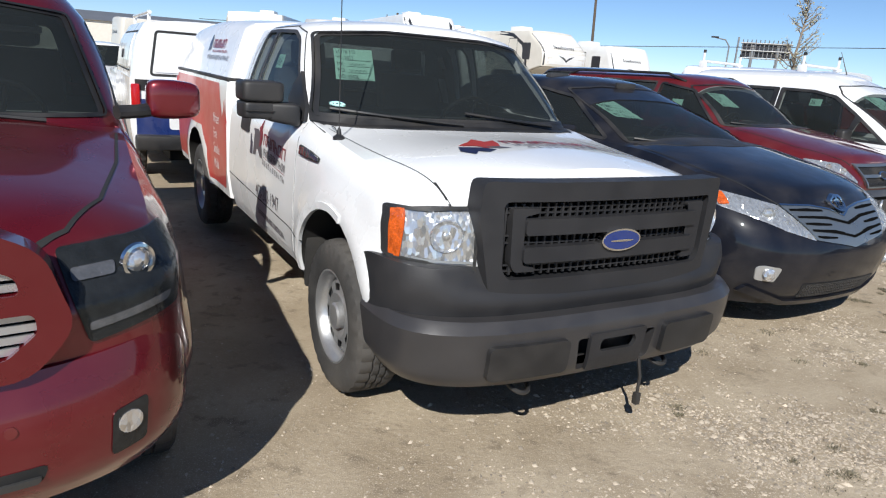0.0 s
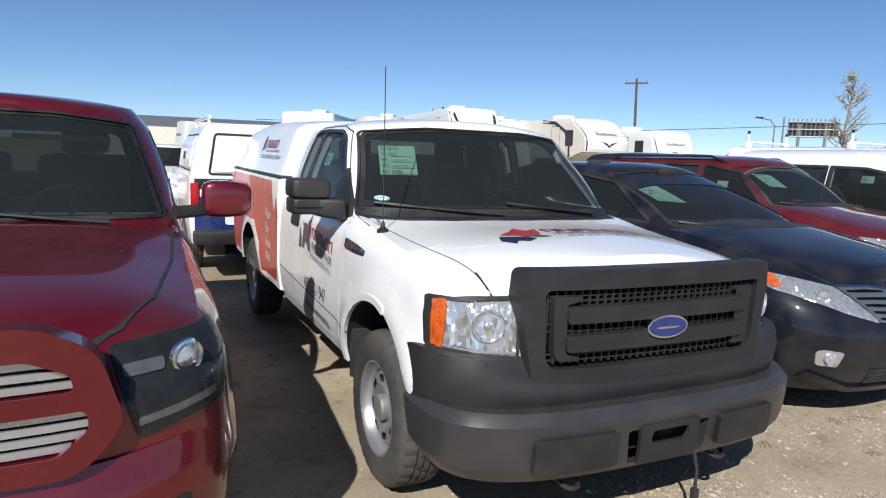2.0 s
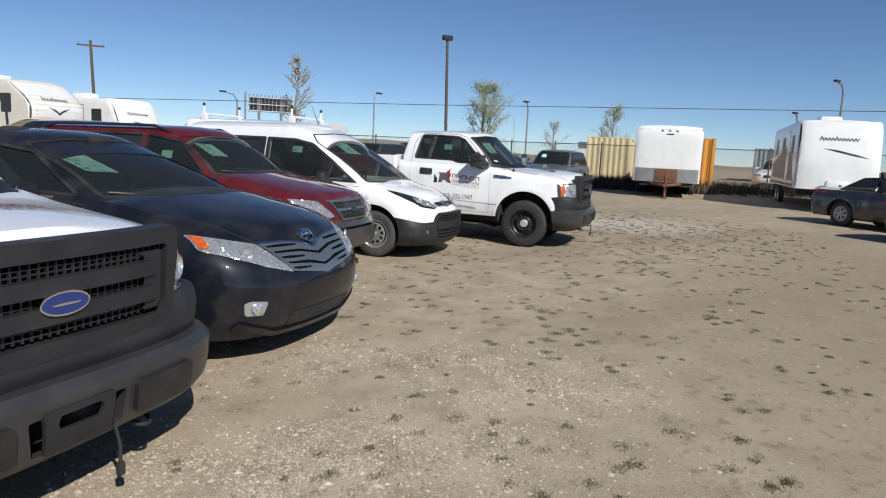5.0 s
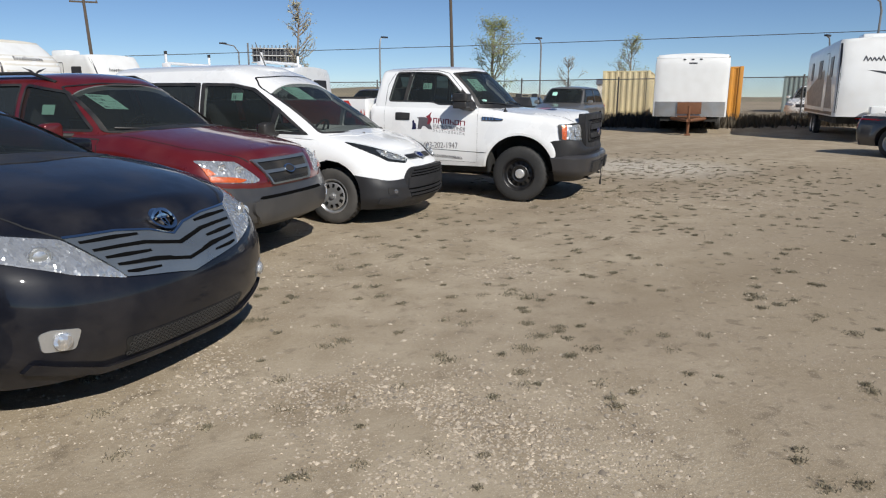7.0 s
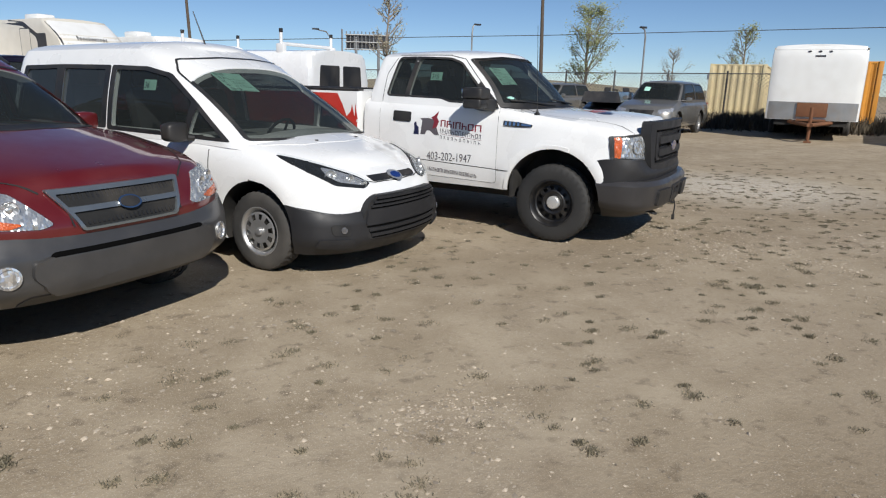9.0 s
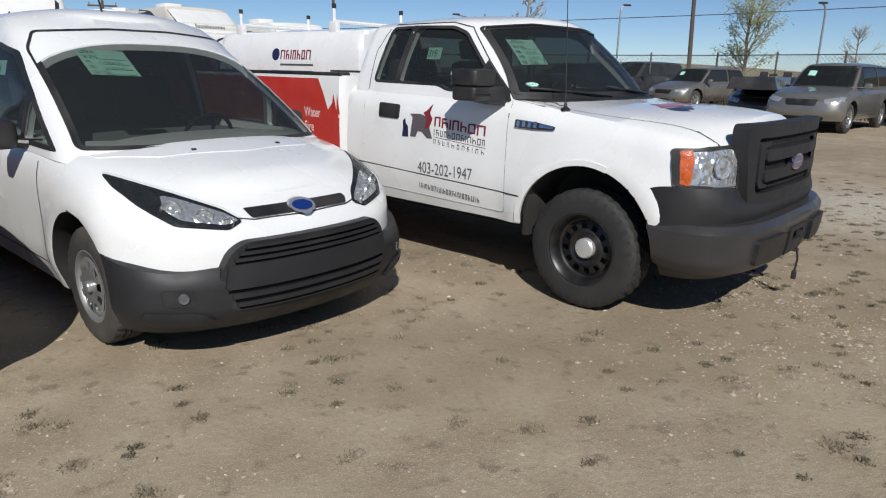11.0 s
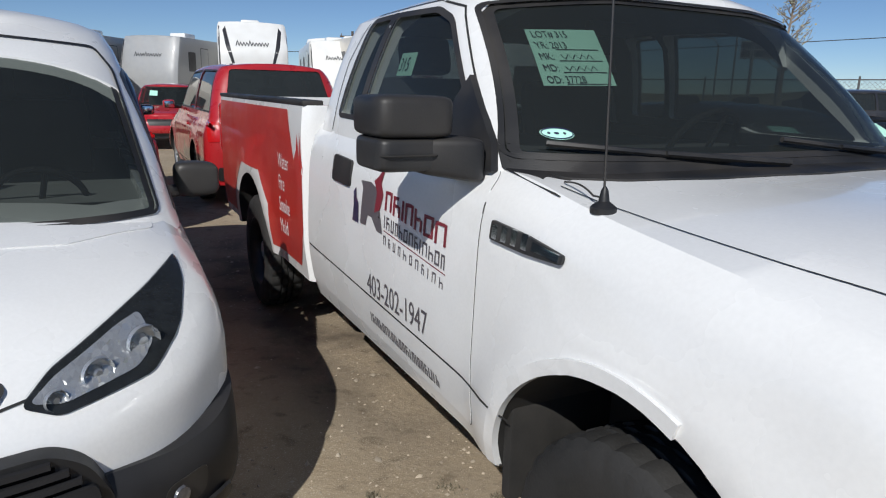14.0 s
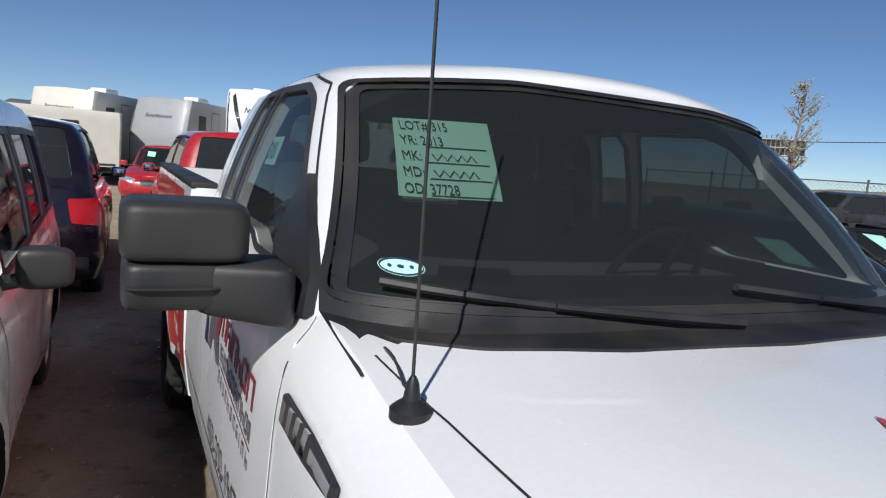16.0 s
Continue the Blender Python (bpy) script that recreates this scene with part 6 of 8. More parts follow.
    mtree = tree_of(both)
    bpy.data.meshes.remove(both)
    grille = part("grille", wrap(mouth, "F", mtree, 0.006, 0.06, 0.05), BLACK, t, "wide black lower grille with horizontal bars")
    # near-black strips paint the shade between the bars
    for z, w in ((0.616, 0.43), (0.584, 0.46), (0.552, 0.48)):
        part("grille_slit_shade", wrap([(-w, z - 0.006), (w, z - 0.006), (w, z + 0.006), (-w, z + 0.006)], "F", mtree, 0.0095, 0.002, 0.06), CAVITY_SHADE, grille)
    for z, w in ((0.632, 0.42), (0.600, 0.455), (0.568, 0.48)):
        part("grille_bar", wrap([(-w, z - 0.008), (w, z - 0.008), (w, z + 0.008), (-w, z + 0.008)], "F", mtree, 0.020, 0.014, 0.06), CLADDING, grille)
    part("plate_panel", wrap(rounded([(-0.53, 0.42), (0.53, 0.42), (0.51, 0.545), (-0.51, 0.545)], 0.02), "F", mtree, 0.022, 0.02, 0.06), CLADDING, grille)
    # lower gaps: shade between bars painted as near-black strips
    for z, w in ((0.405, 0.52), (0.355, 0.49), (0.315, 0.47)):
        part("grille_slit_shade", wrap([(-w, z - 0.006), (w, z - 0.006), (w, z + 0.006), (-w, z + 0.006)], "F", mtree, 0.0095, 0.002, 0.06), CAVITY_SHADE, grille)
    for z, w in ((0.380, 0.50), (0.335, 0.48)):
        part("grille_bar", wrap([(-w, z - 0.012), (w, z - 0.012), (w, z + 0.012), (-w, z + 0.012)], "F", mtree, 0.018, 0.016, 0.06), CLADDING, grille)
    part("upper_slot", wrap(rounded([(-0.325, 0.780), (0.325, 0.780), (0.335, 0.766), (0.31, 0.738), (-0.31, 0.738)], 0.008), "F", tree, 0.010, 0.012, 0.05), BLACK, t, "narrow black upper grille")
    badge = part("badge", wrap(oval(0, 0.752, 0.080, 0.036), "F", tree, 0.026, 0.02, 0.05), SATIN, t, "oval blue badge with a chrome rim")
    part("enamel", wrap(oval(0, 0.752, 0.064, 0.023), "F", tree, 0.028, 0.003, 0.05), BADGE, badge)
    for s in (-1, 1):
        poly = rounded([(s * 0.80, 0.955), (s * 0.62, 0.878), (s * 0.43, 0.79), (s * 0.365, 0.735), (s * 0.45, 0.700), (s * 0.68, 0.735), (s * 0.775, 0.82), (s * 0.81, 0.90)], 0.02)
        lamp = part("headlight", wrap(poly, "F", tree, 0.005, 0.02, 0.02), DARKLAMP, t, "swept-back headlight in a dark housing")
        part("bright_field", wrap(rounded([(s * 0.66, 0.862), (s * 0.60, 0.846), (s * 0.44, 0.776), (s * 0.385, 0.738), (s * 0.46, 0.724), (s * 0.64, 0.758), (s * 0.69, 0.80)], 0.015), "F", tree, 0.008, 0.003, 0.02), LAMP, lamp)
        for y, z, rr in ((0.66, 0.80, 0.052), (0.54, 0.765, 0.046), (0.44, 0.735, 0.03)):
            c = land(tree, "F", s * y, z, 0.008)
            part("reflector", lathe(bmesh.new(), [(rr, 0.0), (rr * 0.95, 0.012), (rr * 0.80, -0.004), (rr * 0.45, -0.012), (rr * 0.3, 0.004), (0.008, 0.008)], (0, 0, 0), 22), SATIN, lamp).matrix_basis = Matrix.Translation(c) @ Matrix.Rotation(radians(-90 + s * 30), 4, "Z")
        lens = part("lens", wrap(poly, "F", tree, 0.022, 0.004, 0.02), LENS, lamp)
        lens.visible_shadow = False
        part("bumper_spear", wrap(rounded([(s * 0.86, 0.27), (s * 0.60, 0.235), (s * 0.56, 0.265), (s * 0.66, 0.325), (s * 0.86, 0.335)], 0.02), "F", btree, 0.018, 0.02, 0.04), CLADDING, bumper)
        fog = part("fog_recess", wrap(rounded([(s * 0.68, 0.44), (s * 0.80, 0.45), (s * 0.79, 0.36), (s * 0.66, 0.35)], 0.03), "F", btree, 0.004, 0.006, 0.03), BLACK, bumper)
        c = land(btree, "F", s * 0.715, 0.40, 0.006)
        part("fog_lamp", lathe(bmesh.new(), [(0.028, 0.0), (0.025, 0.008), (0.01, 0.010)], (0, 0, 0), 20), FOGLENS, bumper).matrix_basis = Matrix.Translation(c) @ Matrix.Rotation(radians(-90 + s * 35), 4, "Z")
        door_mirror(t, -0.78, s * 0.83, 1.09, (0.14, 0.20, 0.165), BLACK, s)
        c = land(tree, "T", 0.12, s * 0.28, 0.0)
        part("washer_jet", box(c.x - 0.012, c.x + 0.012, c.y - 0.012, c.y + 0.012, c.z - 0.004, c.z + 0.012, 0.004), BLACK, shell)
    g = ribbon([(0.66, -0.55), (0.745, -0.3), (0.765, 0), (0.745, 0.3), (0.66, 0.55)], "T", tree, 0.007, 0.003)
    part("hood_gap", g, SEAM, shell)
    part("antenna", tube(bmesh.new(), [land(ctree, "T", -1.38, -0.1, 0.0), land(ctree, "T", -1.38, -0.1, 0.0) + Vector((-0.14, 0, 0.30))], 0.008, 6, r_end=0.004), BLACK, cab)
    notice(["LOT# 36", "YR: 2015", "MK:", "MD:", "OD: 11351"], (-0.50, 1.445), (0.27, 0.15), "F", ctree, cab, -0.04, -0.012)
    notice(["36"], (-1.42, 1.42), (0.16, 0.09), "R", ctree, cab, 0.0, -0.014)
    return t


small_van()


# ---- vehicles further off ----
def parked(at, label, paint, kind, length, width, height, notice_side=True, name="car", category="car", group="parked cars", seg_style="alloy", back=False):
    """A parked car built from its proportions: kind is sedan, suv or van."""
    w, r = width / 2, 0.33 if kind == "sedan" else 0.37
    nose_x, tail_x = 0.90, 0.90 - length
    base = length * 0.575
    belt = height * {"sedan": 0.64, "suv": 0.62, "van": 0.58}[kind]
    hood = belt - {"sedan": 0.14, "suv": 0.12, "van": 0.14}[kind]
    a0, a1 = {"sedan": (-0.25, -1.15), "suv": (-0.25, -0.95), "van": (0.0, -0.75)}[kind]
    b0, b1 = {"sedan": (tail_x + 0.55, tail_x + 1.35), "suv": (tail_x + 0.05, tail_x + 0.35), "van": (tail_x + 0.03, tail_x + 0.12)}[kind]
    top = height - 0.06
    wt = w * {"sedan": 0.68, "suv": 0.74, "van": 0.80}[kind]
    z0, z1 = belt + 0.06, top - 0.06
    fx = lambda z: a0 + (a1 - a0) * (z - belt) / (top - belt) - 0.28
    bx = lambda z: b0 + (b1 - b0) * (z - belt) / (top - belt) + 0.22
    mid = (fx(z1) + bx(z1)) / 2
    m1 = fx(z1) - 0.62 if kind == "van" else mid
    wins = [[(fx(z0), z0), (fx(z1), z1 - 0.02), (m1 + 0.04, z1), (m1 + 0.03, z0)]]
    if kind != "van":
        wins.append([(m1 - 0.06, z0), (m1 - 0.05, z1), (bx(z1) , z1 - 0.02), (bx(z0), z0)])
    wy = lambda z, k: (w - 0.10 + (wt - w + 0.10) * (z - belt) / (top - belt)) * k
    fr = [(-wy(z0, 0.88), z0 - 0.02), (wy(z0, 0.88), z0 - 0.02), (wy(z1, 0.9), z1), (-wy(z1, 0.9), z1)]
    rr = [(-wy(z0, 0.80), z0 + 0.06), (wy(z0, 0.80), z0 + 0.06), (wy(z1, 0.8), z1), (-wy(z1, 0.8), z1)]
    t, shell, tree, cab, ctree = car(
        at, name, label, category, paint, curve((0, nose_x - 0.08), (0.4, nose_x), (0.8, nose_x - 0.04), (1, nose_x - 0.2)), curve((0, tail_x + 0.06), (0.5, tail_x), (1, tail_x + 0.06)),
        curve((0, w * 0.93), (0.3, w), (0.75, w * 0.985), (1, w * 0.88)), flat(0.24 if kind == "sedan" else 0.32), curve((nose_x, hood - 0.12), (0.3, hood), (-0.4, belt), (tail_x, belt + 0.02)),
        0.5, 2.6, 0.06, base, r, r + 0.06, seg_style,
        (curve((0, a0), (1, a1)), curve((0, b0), (1, b1)), curve((0, w - 0.08), (0.5, (w + wt) / 2 - 0.03), (0.9, wt), (1, wt - 0.07)), flat(belt - 0.05), curve((a1 - 0.1, top - 0.03), ((a1 + b1) / 2, top), (b1, top - 0.03)), 0.45, 2.8, 0.3, 4, 0.05),
        wins, fr, None if kind == "van" and not back else rr, [DARKGLASS] * len(wins), seat_x=(-1.5,), cab_low=belt - 0.05,
        doors=([(-0.5, 0.42), (-0.5, belt - 0.05), (m1, belt - 0.02), (m1, 0.42)],), twidth=0.2)
    for s in (-1, 1):
        part("headlight", wrap(rounded([(s * w * 0.52, hood - 0.14), (s * w * 0.93, hood - 0.07), (s * w * 0.95, hood - 0.18), (s * w * 0.58, hood - 0.25)], 0.03), "F", tree, 0.006, 0.01, 0.03), LAMP, t)
        part("tail_light", wrap(rounded([(s * w * 0.66, belt - 0.06), (s * w * 0.95, belt - 0.05), (s * w * 0.95, belt - 0.30), (s * w * 0.70, belt - 0.28)], 0.03), "B", tree, 0.008, 0.01, 0.03), REDLENS, t)
        door_mirror(t, a0 - 0.42, s * (w - 0.08), belt + 0.07, (0.12, 0.18, 0.14), paint, s)
    part("grille", wrap(rounded([(-w * 0.42, hood - 0.15), (w * 0.42, hood - 0.15), (w * 0.36, hood - 0.30), (-w * 0.36, hood - 0.30)], 0.03), "F", tree, 0.006, 0.01, 0.05), BLACK, t)
    part("lower_intake", wrap(rounded([(-w * 0.6, 0.42), (w * 0.6, 0.42), (w * 0.55, 0.30), (-w * 0.55, 0.30)], 0.03), "F", tree, 0.006, 0.01, 0.05), BLACK, t)
    part("rear_bumper_trim", wrap(rounded([(-w * 0.85, 0.55), (w * 0.85, 0.55), (w * 0.85, 0.38), (-w * 0.85, 0.38)], 0.03), "B", tree, 0.010, 0.01, 0.06), BLACK, t)
    if notice_side:
        notice(None, (-wy(z0, 0.55), z0 + (z1 - z0) * 0.52), (0.2, 0.13), "F", ctree, cab, -0.05, -0.006)
    return t, shell, tree, cab, ctree


parked(stand(20.3, 18.6, 208), "silver-grey sport utility vehicle with a mint notice, dusty", SILVER, "suv", 4.85, 1.9, 1.78, name="sport_utility_vehicle")
parked(stand(21.6, 22.0, 220), "dark charcoal sedan parked before the fence", CHARCOAL, "sedan", 4.8, 1.82, 1.45, name="sedan")
parked(stand(22.3, 27.6, 200), "silver crossover with a dark roof near the fence", SILVER, "suv", 4.6, 1.85, 1.65, name="crossover_car")
parked(stand(10.8, 10.75, -58), "black-blue sedan parked beside the white pickup", NAVY, "sedan", 4.9, 1.86, 1.47, name="sedan")
parked(stand(12.6, 13.1, -58), "dark plum sedan with a low roof", CHARCOAL, "sedan", 4.8, 1.82, 1.42, name="sedan")
parked(stand(21.7, 31.4, 200), "black pickup-height sport utility vehicle, dusty", CHARCOAL, "suv", 5.0, 1.95, 1.88, False, name="sport_utility_vehicle")
parked(stand(16.5, 27.3, 200), "charcoal sport utility vehicle seen over the pickup bed", CHARCOAL, "suv", 4.8, 1.9, 1.75, False, name="sport_utility_vehicle")
parked(stand(19.7, 4.5, -108), "black sedan standing alone on the open lot", CHARCOAL, "sedan", 4.6, 1.78, 1.45, name="sedan")
parked(stand(16.6, 1.8, -108), "dark hatchback standing on the open lot", NAVY, "sedan", 4.4, 1.78, 1.45, name="sedan")
parked(stand(3.15, 18.2, 122), "bright red sport utility vehicle seen from behind", BRIGHT_RED, "suv", 4.9, 1.92, 1.86, False, name="sport_utility_vehicle")
parked(stand(1.83, 15.6, 122), "dark plum sport utility vehicle with red tail lights", DARK_MAROON, "suv", 4.7, 1.88, 1.84, False, name="sport_utility_vehicle")
parked(stand(-0.75, 23.5, -68), "red crossover facing the lane with a mint notice", BRIGHT_RED, "suv", 4.5, 1.82, 1.66, name="crossover_car")
parked(stand(-9.5, 18.2, -62), "white sport utility vehicle far down the rows", WHITE, "suv", 4.9, 1.95, 1.8, False, name="sport_utility_vehicle")
parked(stand(36.5, 17.2, 195), "white pickup-sized vehicle behind the fence", WHITE, "suv", 5.0, 1.9, 1.8, False, name="sport_utility_vehicle")


def cargo_van():
    t, shell, tree, cab, ctree = parked(stand(5.93, 18.87, 125.6), "white cargo van with ladder racks and company decal", WHITE, "van", 5.6, 2.0, 2.12, False, "cargo_van", "van", "", "cover", True)
    big = hull(flat(-0.9), flat(-4.69), curve((0, 1.0), (0.5, 0.99), (0.9, 0.90), (1, 0.80)), flat(1.0), flat(2.05), 0.1, 6, 0.08, 6, 10, 70, 0.05)
    btree = tree_of(big)
    cargo = part("cargo_body", big, WHITE, t)
    for y0, y1 in ((-0.70, -0.06), (0.06, 0.70)):
        part("rear_door_window", wrap(rounded([(y0, 1.35), (y1, 1.35), (y1 * 0.94, 1.82), (y0 * 0.94, 1.82)], 0.05), "B", btree, 0.006, 0.01, 0.1), BLACK, cargo)
    company_words("name_band", cargo, NAME, (0.12, 0.09, 0.03, 0.09, 0.09, 0.09, 0.12), 2.75, 1.60, 0.15, "L", btree, 0.004, 0.025, 0.03, 0, lambda a, b: (-a, b))
    part("sub_line", wrap([(-2.75, 1.50), (-3.6, 1.50), (-3.6, 1.53), (-2.75, 1.53)], "L", btree, 0.004, 0.002, 0.1), DECAL_GREY, cargo)
    part("service_line", wrap([(-2.5, 1.36), (-3.6, 1.36), (-3.6, 1.42), (-2.5, 1.42)], "L", btree, 0.004, 0.002, 0.1), DECAL_GREY, cargo)
    part("emblem", wrap(oval(-2.62, 1.68, 0.10, 0.10), "L", btree, 0.004, 0.002, 0.1), DECAL_BLUE, cargo)
    for x in (-1.4, -3.9):
        rack = part("ladder_rack", tube(bmesh.new(), [(x, -0.78, 2.19), (x, 0.78, 2.19)], 0.035, 8), WHITE, t)
        for s in (-1, 1):
            part("rack_foot", box(x - 0.09, x + 0.09, s * 0.78 - 0.05, s * 0.78 + 0.05, 2.00, 2.20, 0.03), WHITE, rack)
            part("rack_post", tube(bmesh.new(), [(x, s * 0.78, 2.15), (x, s * 0.78, 2.41)], 0.03, 8), WHITE, rack)
            part("post_cap", tube(bmesh.new(), [(x, s * 0.78, 2.39), (x, s * 0.78, 2.46)], 0.036, 8), BLACK, rack)


cargo_van()


def service_pickup():
    """Blue-and-white pickup with a white topper, seen from behind between the rows."""
    t = thing("pickup_truck", stand(-5.45, 12.75, 120), "white pickup with a blue tailgate panel and service topper", "pickup truck")
    body = hull(curve((0, 0.85), (1, 0.8)), flat(-2.35), curve((0, 0.94), (0.4, 0.98), (1, 0.9)), flat(0.48), flat(1.28), 0.5, 3, 0.06, 8, 8, 70, 0.06)
    part("body", carve(body, wells([0.0], 0.48, 0.93, 0.42)), WHITE, t)
    cabin(curve((0, -0.36), (1, -0.9)), flat(-2.32), curve((0, 0.92), (1, 0.7)), flat(1.26), flat(1.85), 0.46, 3, 0.12, 6, 0.05, [[(-0.8, 1.36), (-1.2, 1.76), (-2.0, 1.78), (-2.1, 1.36)]], [(-0.84, 1.34), (0.84, 1.34), (0.7, 1.78), (-0.7, 1.78)], None, WHITE, t, [DARKGLASS])
    bed = hull(flat(-2.40), flat(-4.85), curve((0, 0.95), (0.4, 0.985), (1, 0.97)), flat(0.5), flat(1.35), 0.05, 8, 0.1, 6, 8, 70, 0.0)
    btree = tree_of(bed)
    b = part("bed", carve(bed, wells([-3.65], 0.48, 0.93, 0.42)), WHITE, t)
    part("tailgate_field", wrap(rounded([(-0.25, 0.60), (0.92, 0.60), (0.92, 1.10), (-0.25, 1.10)], 0.03), "B", btree, 0.004, 0.004, 0.1), BLUE, b)
    part("tailgate_top", wrap([(-0.92, 1.20), (0.92, 1.20), (0.92, 1.33), (-0.92, 1.33)], "B", btree, 0.005, 0.004, 0.1), BLACK, b)
    part("tailgate_emblem", wrap(rounded([(0.10, 0.74), (0.55, 0.74), (0.55, 0.92), (0.10, 0.92)], 0.04), "B", btree, 0.009, 0.004, 0.1), WHITE, b)
    cap = hull(curve((0, -2.42), (1, -2.46)), curve((0, -4.85), (1, -4.68)), curve((0, 0.96), (0.6, 0.90), (1, 0.76)), flat(1.35), flat(2.0), 0.1, 6, 0.08, 6, 8, 60, 0.05)
    ktree = tree_of(cap)
    c = part("topper", cap, WHITE, t, "white topper with side hatch and rear door")
    for s in "RL":
        part("hatch", wrap(rounded([(-2.65, 1.45), (-4.55, 1.45), (-4.45, 1.86), (-2.72, 1.86)], 0.04), s, ktree, 0.015, 0.015, 0.1), WHITE, c)
        part("hatch_gap", ribbon(rounded([(-2.62, 1.42), (-4.58, 1.42), (-4.48, 1.89), (-2.70, 1.89)], 0.04), s, ktree, 0.02, 0.003, True), SEAM, c)
        part("hatch_handle", wrap(rounded([(-3.5, 1.55), (-3.62, 1.55), (-3.62, 1.66), (-3.5, 1.66)], 0.02), s, ktree, 0.03, 0.02, 0.1), BLACK, c)
    part("rear_door", wrap(rounded([(-0.70, 1.42), (0.70, 1.42), (0.62, 1.86), (-0.62, 1.86)], 0.04), "B", ktree, 0.012, 0.012, 0.1), WHITE, c)
    part("rear_door_gap", ribbon(rounded([(-0.74, 1.39), (0.74, 1.39), (0.65, 1.90), (-0.65, 1.90)], 0.04), "B", ktree, 0.03, 0.003, True), SEAM, c)
    for s in (-1, 1):
        rail = part("roof_rail", tube(bmesh.new(), [(-2.6, s * 0.70, 2.12), (-4.6, s * 0.70, 2.12)], 0.025, 8), WHITE, c)
        for x in (-2.7, -4.5):
            part("rail_post", tube(bmesh.new(), [(x, s * 0.70, 1.98), (x, s * 0.70, 2.14)], 0.022, 6), WHITE, rail)
        part("tail_light", box(-4.87, -4.80, s * 0.92 - 0.05, s * 0.92 + 0.05, 0.92, 1.28, 0.02), REDLENS, t)
    part("rear_bumper", box(-5.02, -4.84, -0.95, 0.95, 0.50, 0.68, 0.04), BLACK, t)
    part("chassis", box(-4.8, 0.5, -0.55, 0.55, 0.35, 0.55), VOID, t)
    for x in (0, -3.65):
        for s in (-1, 1):
            wheel(t, (x, s * 0.86, 0.39), 0.395, 0.24, "steel", s)


service_pickup()


# ---- trailers and recreational vehicles ----
CREAM = material("cream_fibreglass", (0.68, 0.64, 0.56), 0.4, coat=0.4, vary=0.04, dirt=DUST, dirt_amount=0.15)
RVWHITE = material("white_fibreglass", (0.80, 0.80, 0.78), 0.4, coat=0.4, vary=0.03, dirt=DUST, dirt_amount=0.15)
RVGREY = material("grey_trailer_skin", (0.33, 0.34, 0.35), 0.4, coat=0.3, vary=0.05, dirt=DUST, dirt_amount=0.15)
GRAPHIC = material("dark_graphic", (0.03, 0.03, 0.035), 0.4, vary=0.1)
TANPRINT = material("faded_tan_graphic", (0.34, 0.29, 0.24), 0.6, vary=0.35, scale=4, fine=14)
DIAMOND = material("diamond_plate", (0.45, 0.44, 0.42), 0.35, metal=0.7, vary=0.1, fine=60, bump=0.004, dirt=(0.30, 0.22, 0.15), dirt_amount=0.5)
RUST = material("rusty_steel", (0.20, 0.09, 0.045), 0.8, metal=0.3, vary=0.3, fine=40, bump=0.003)


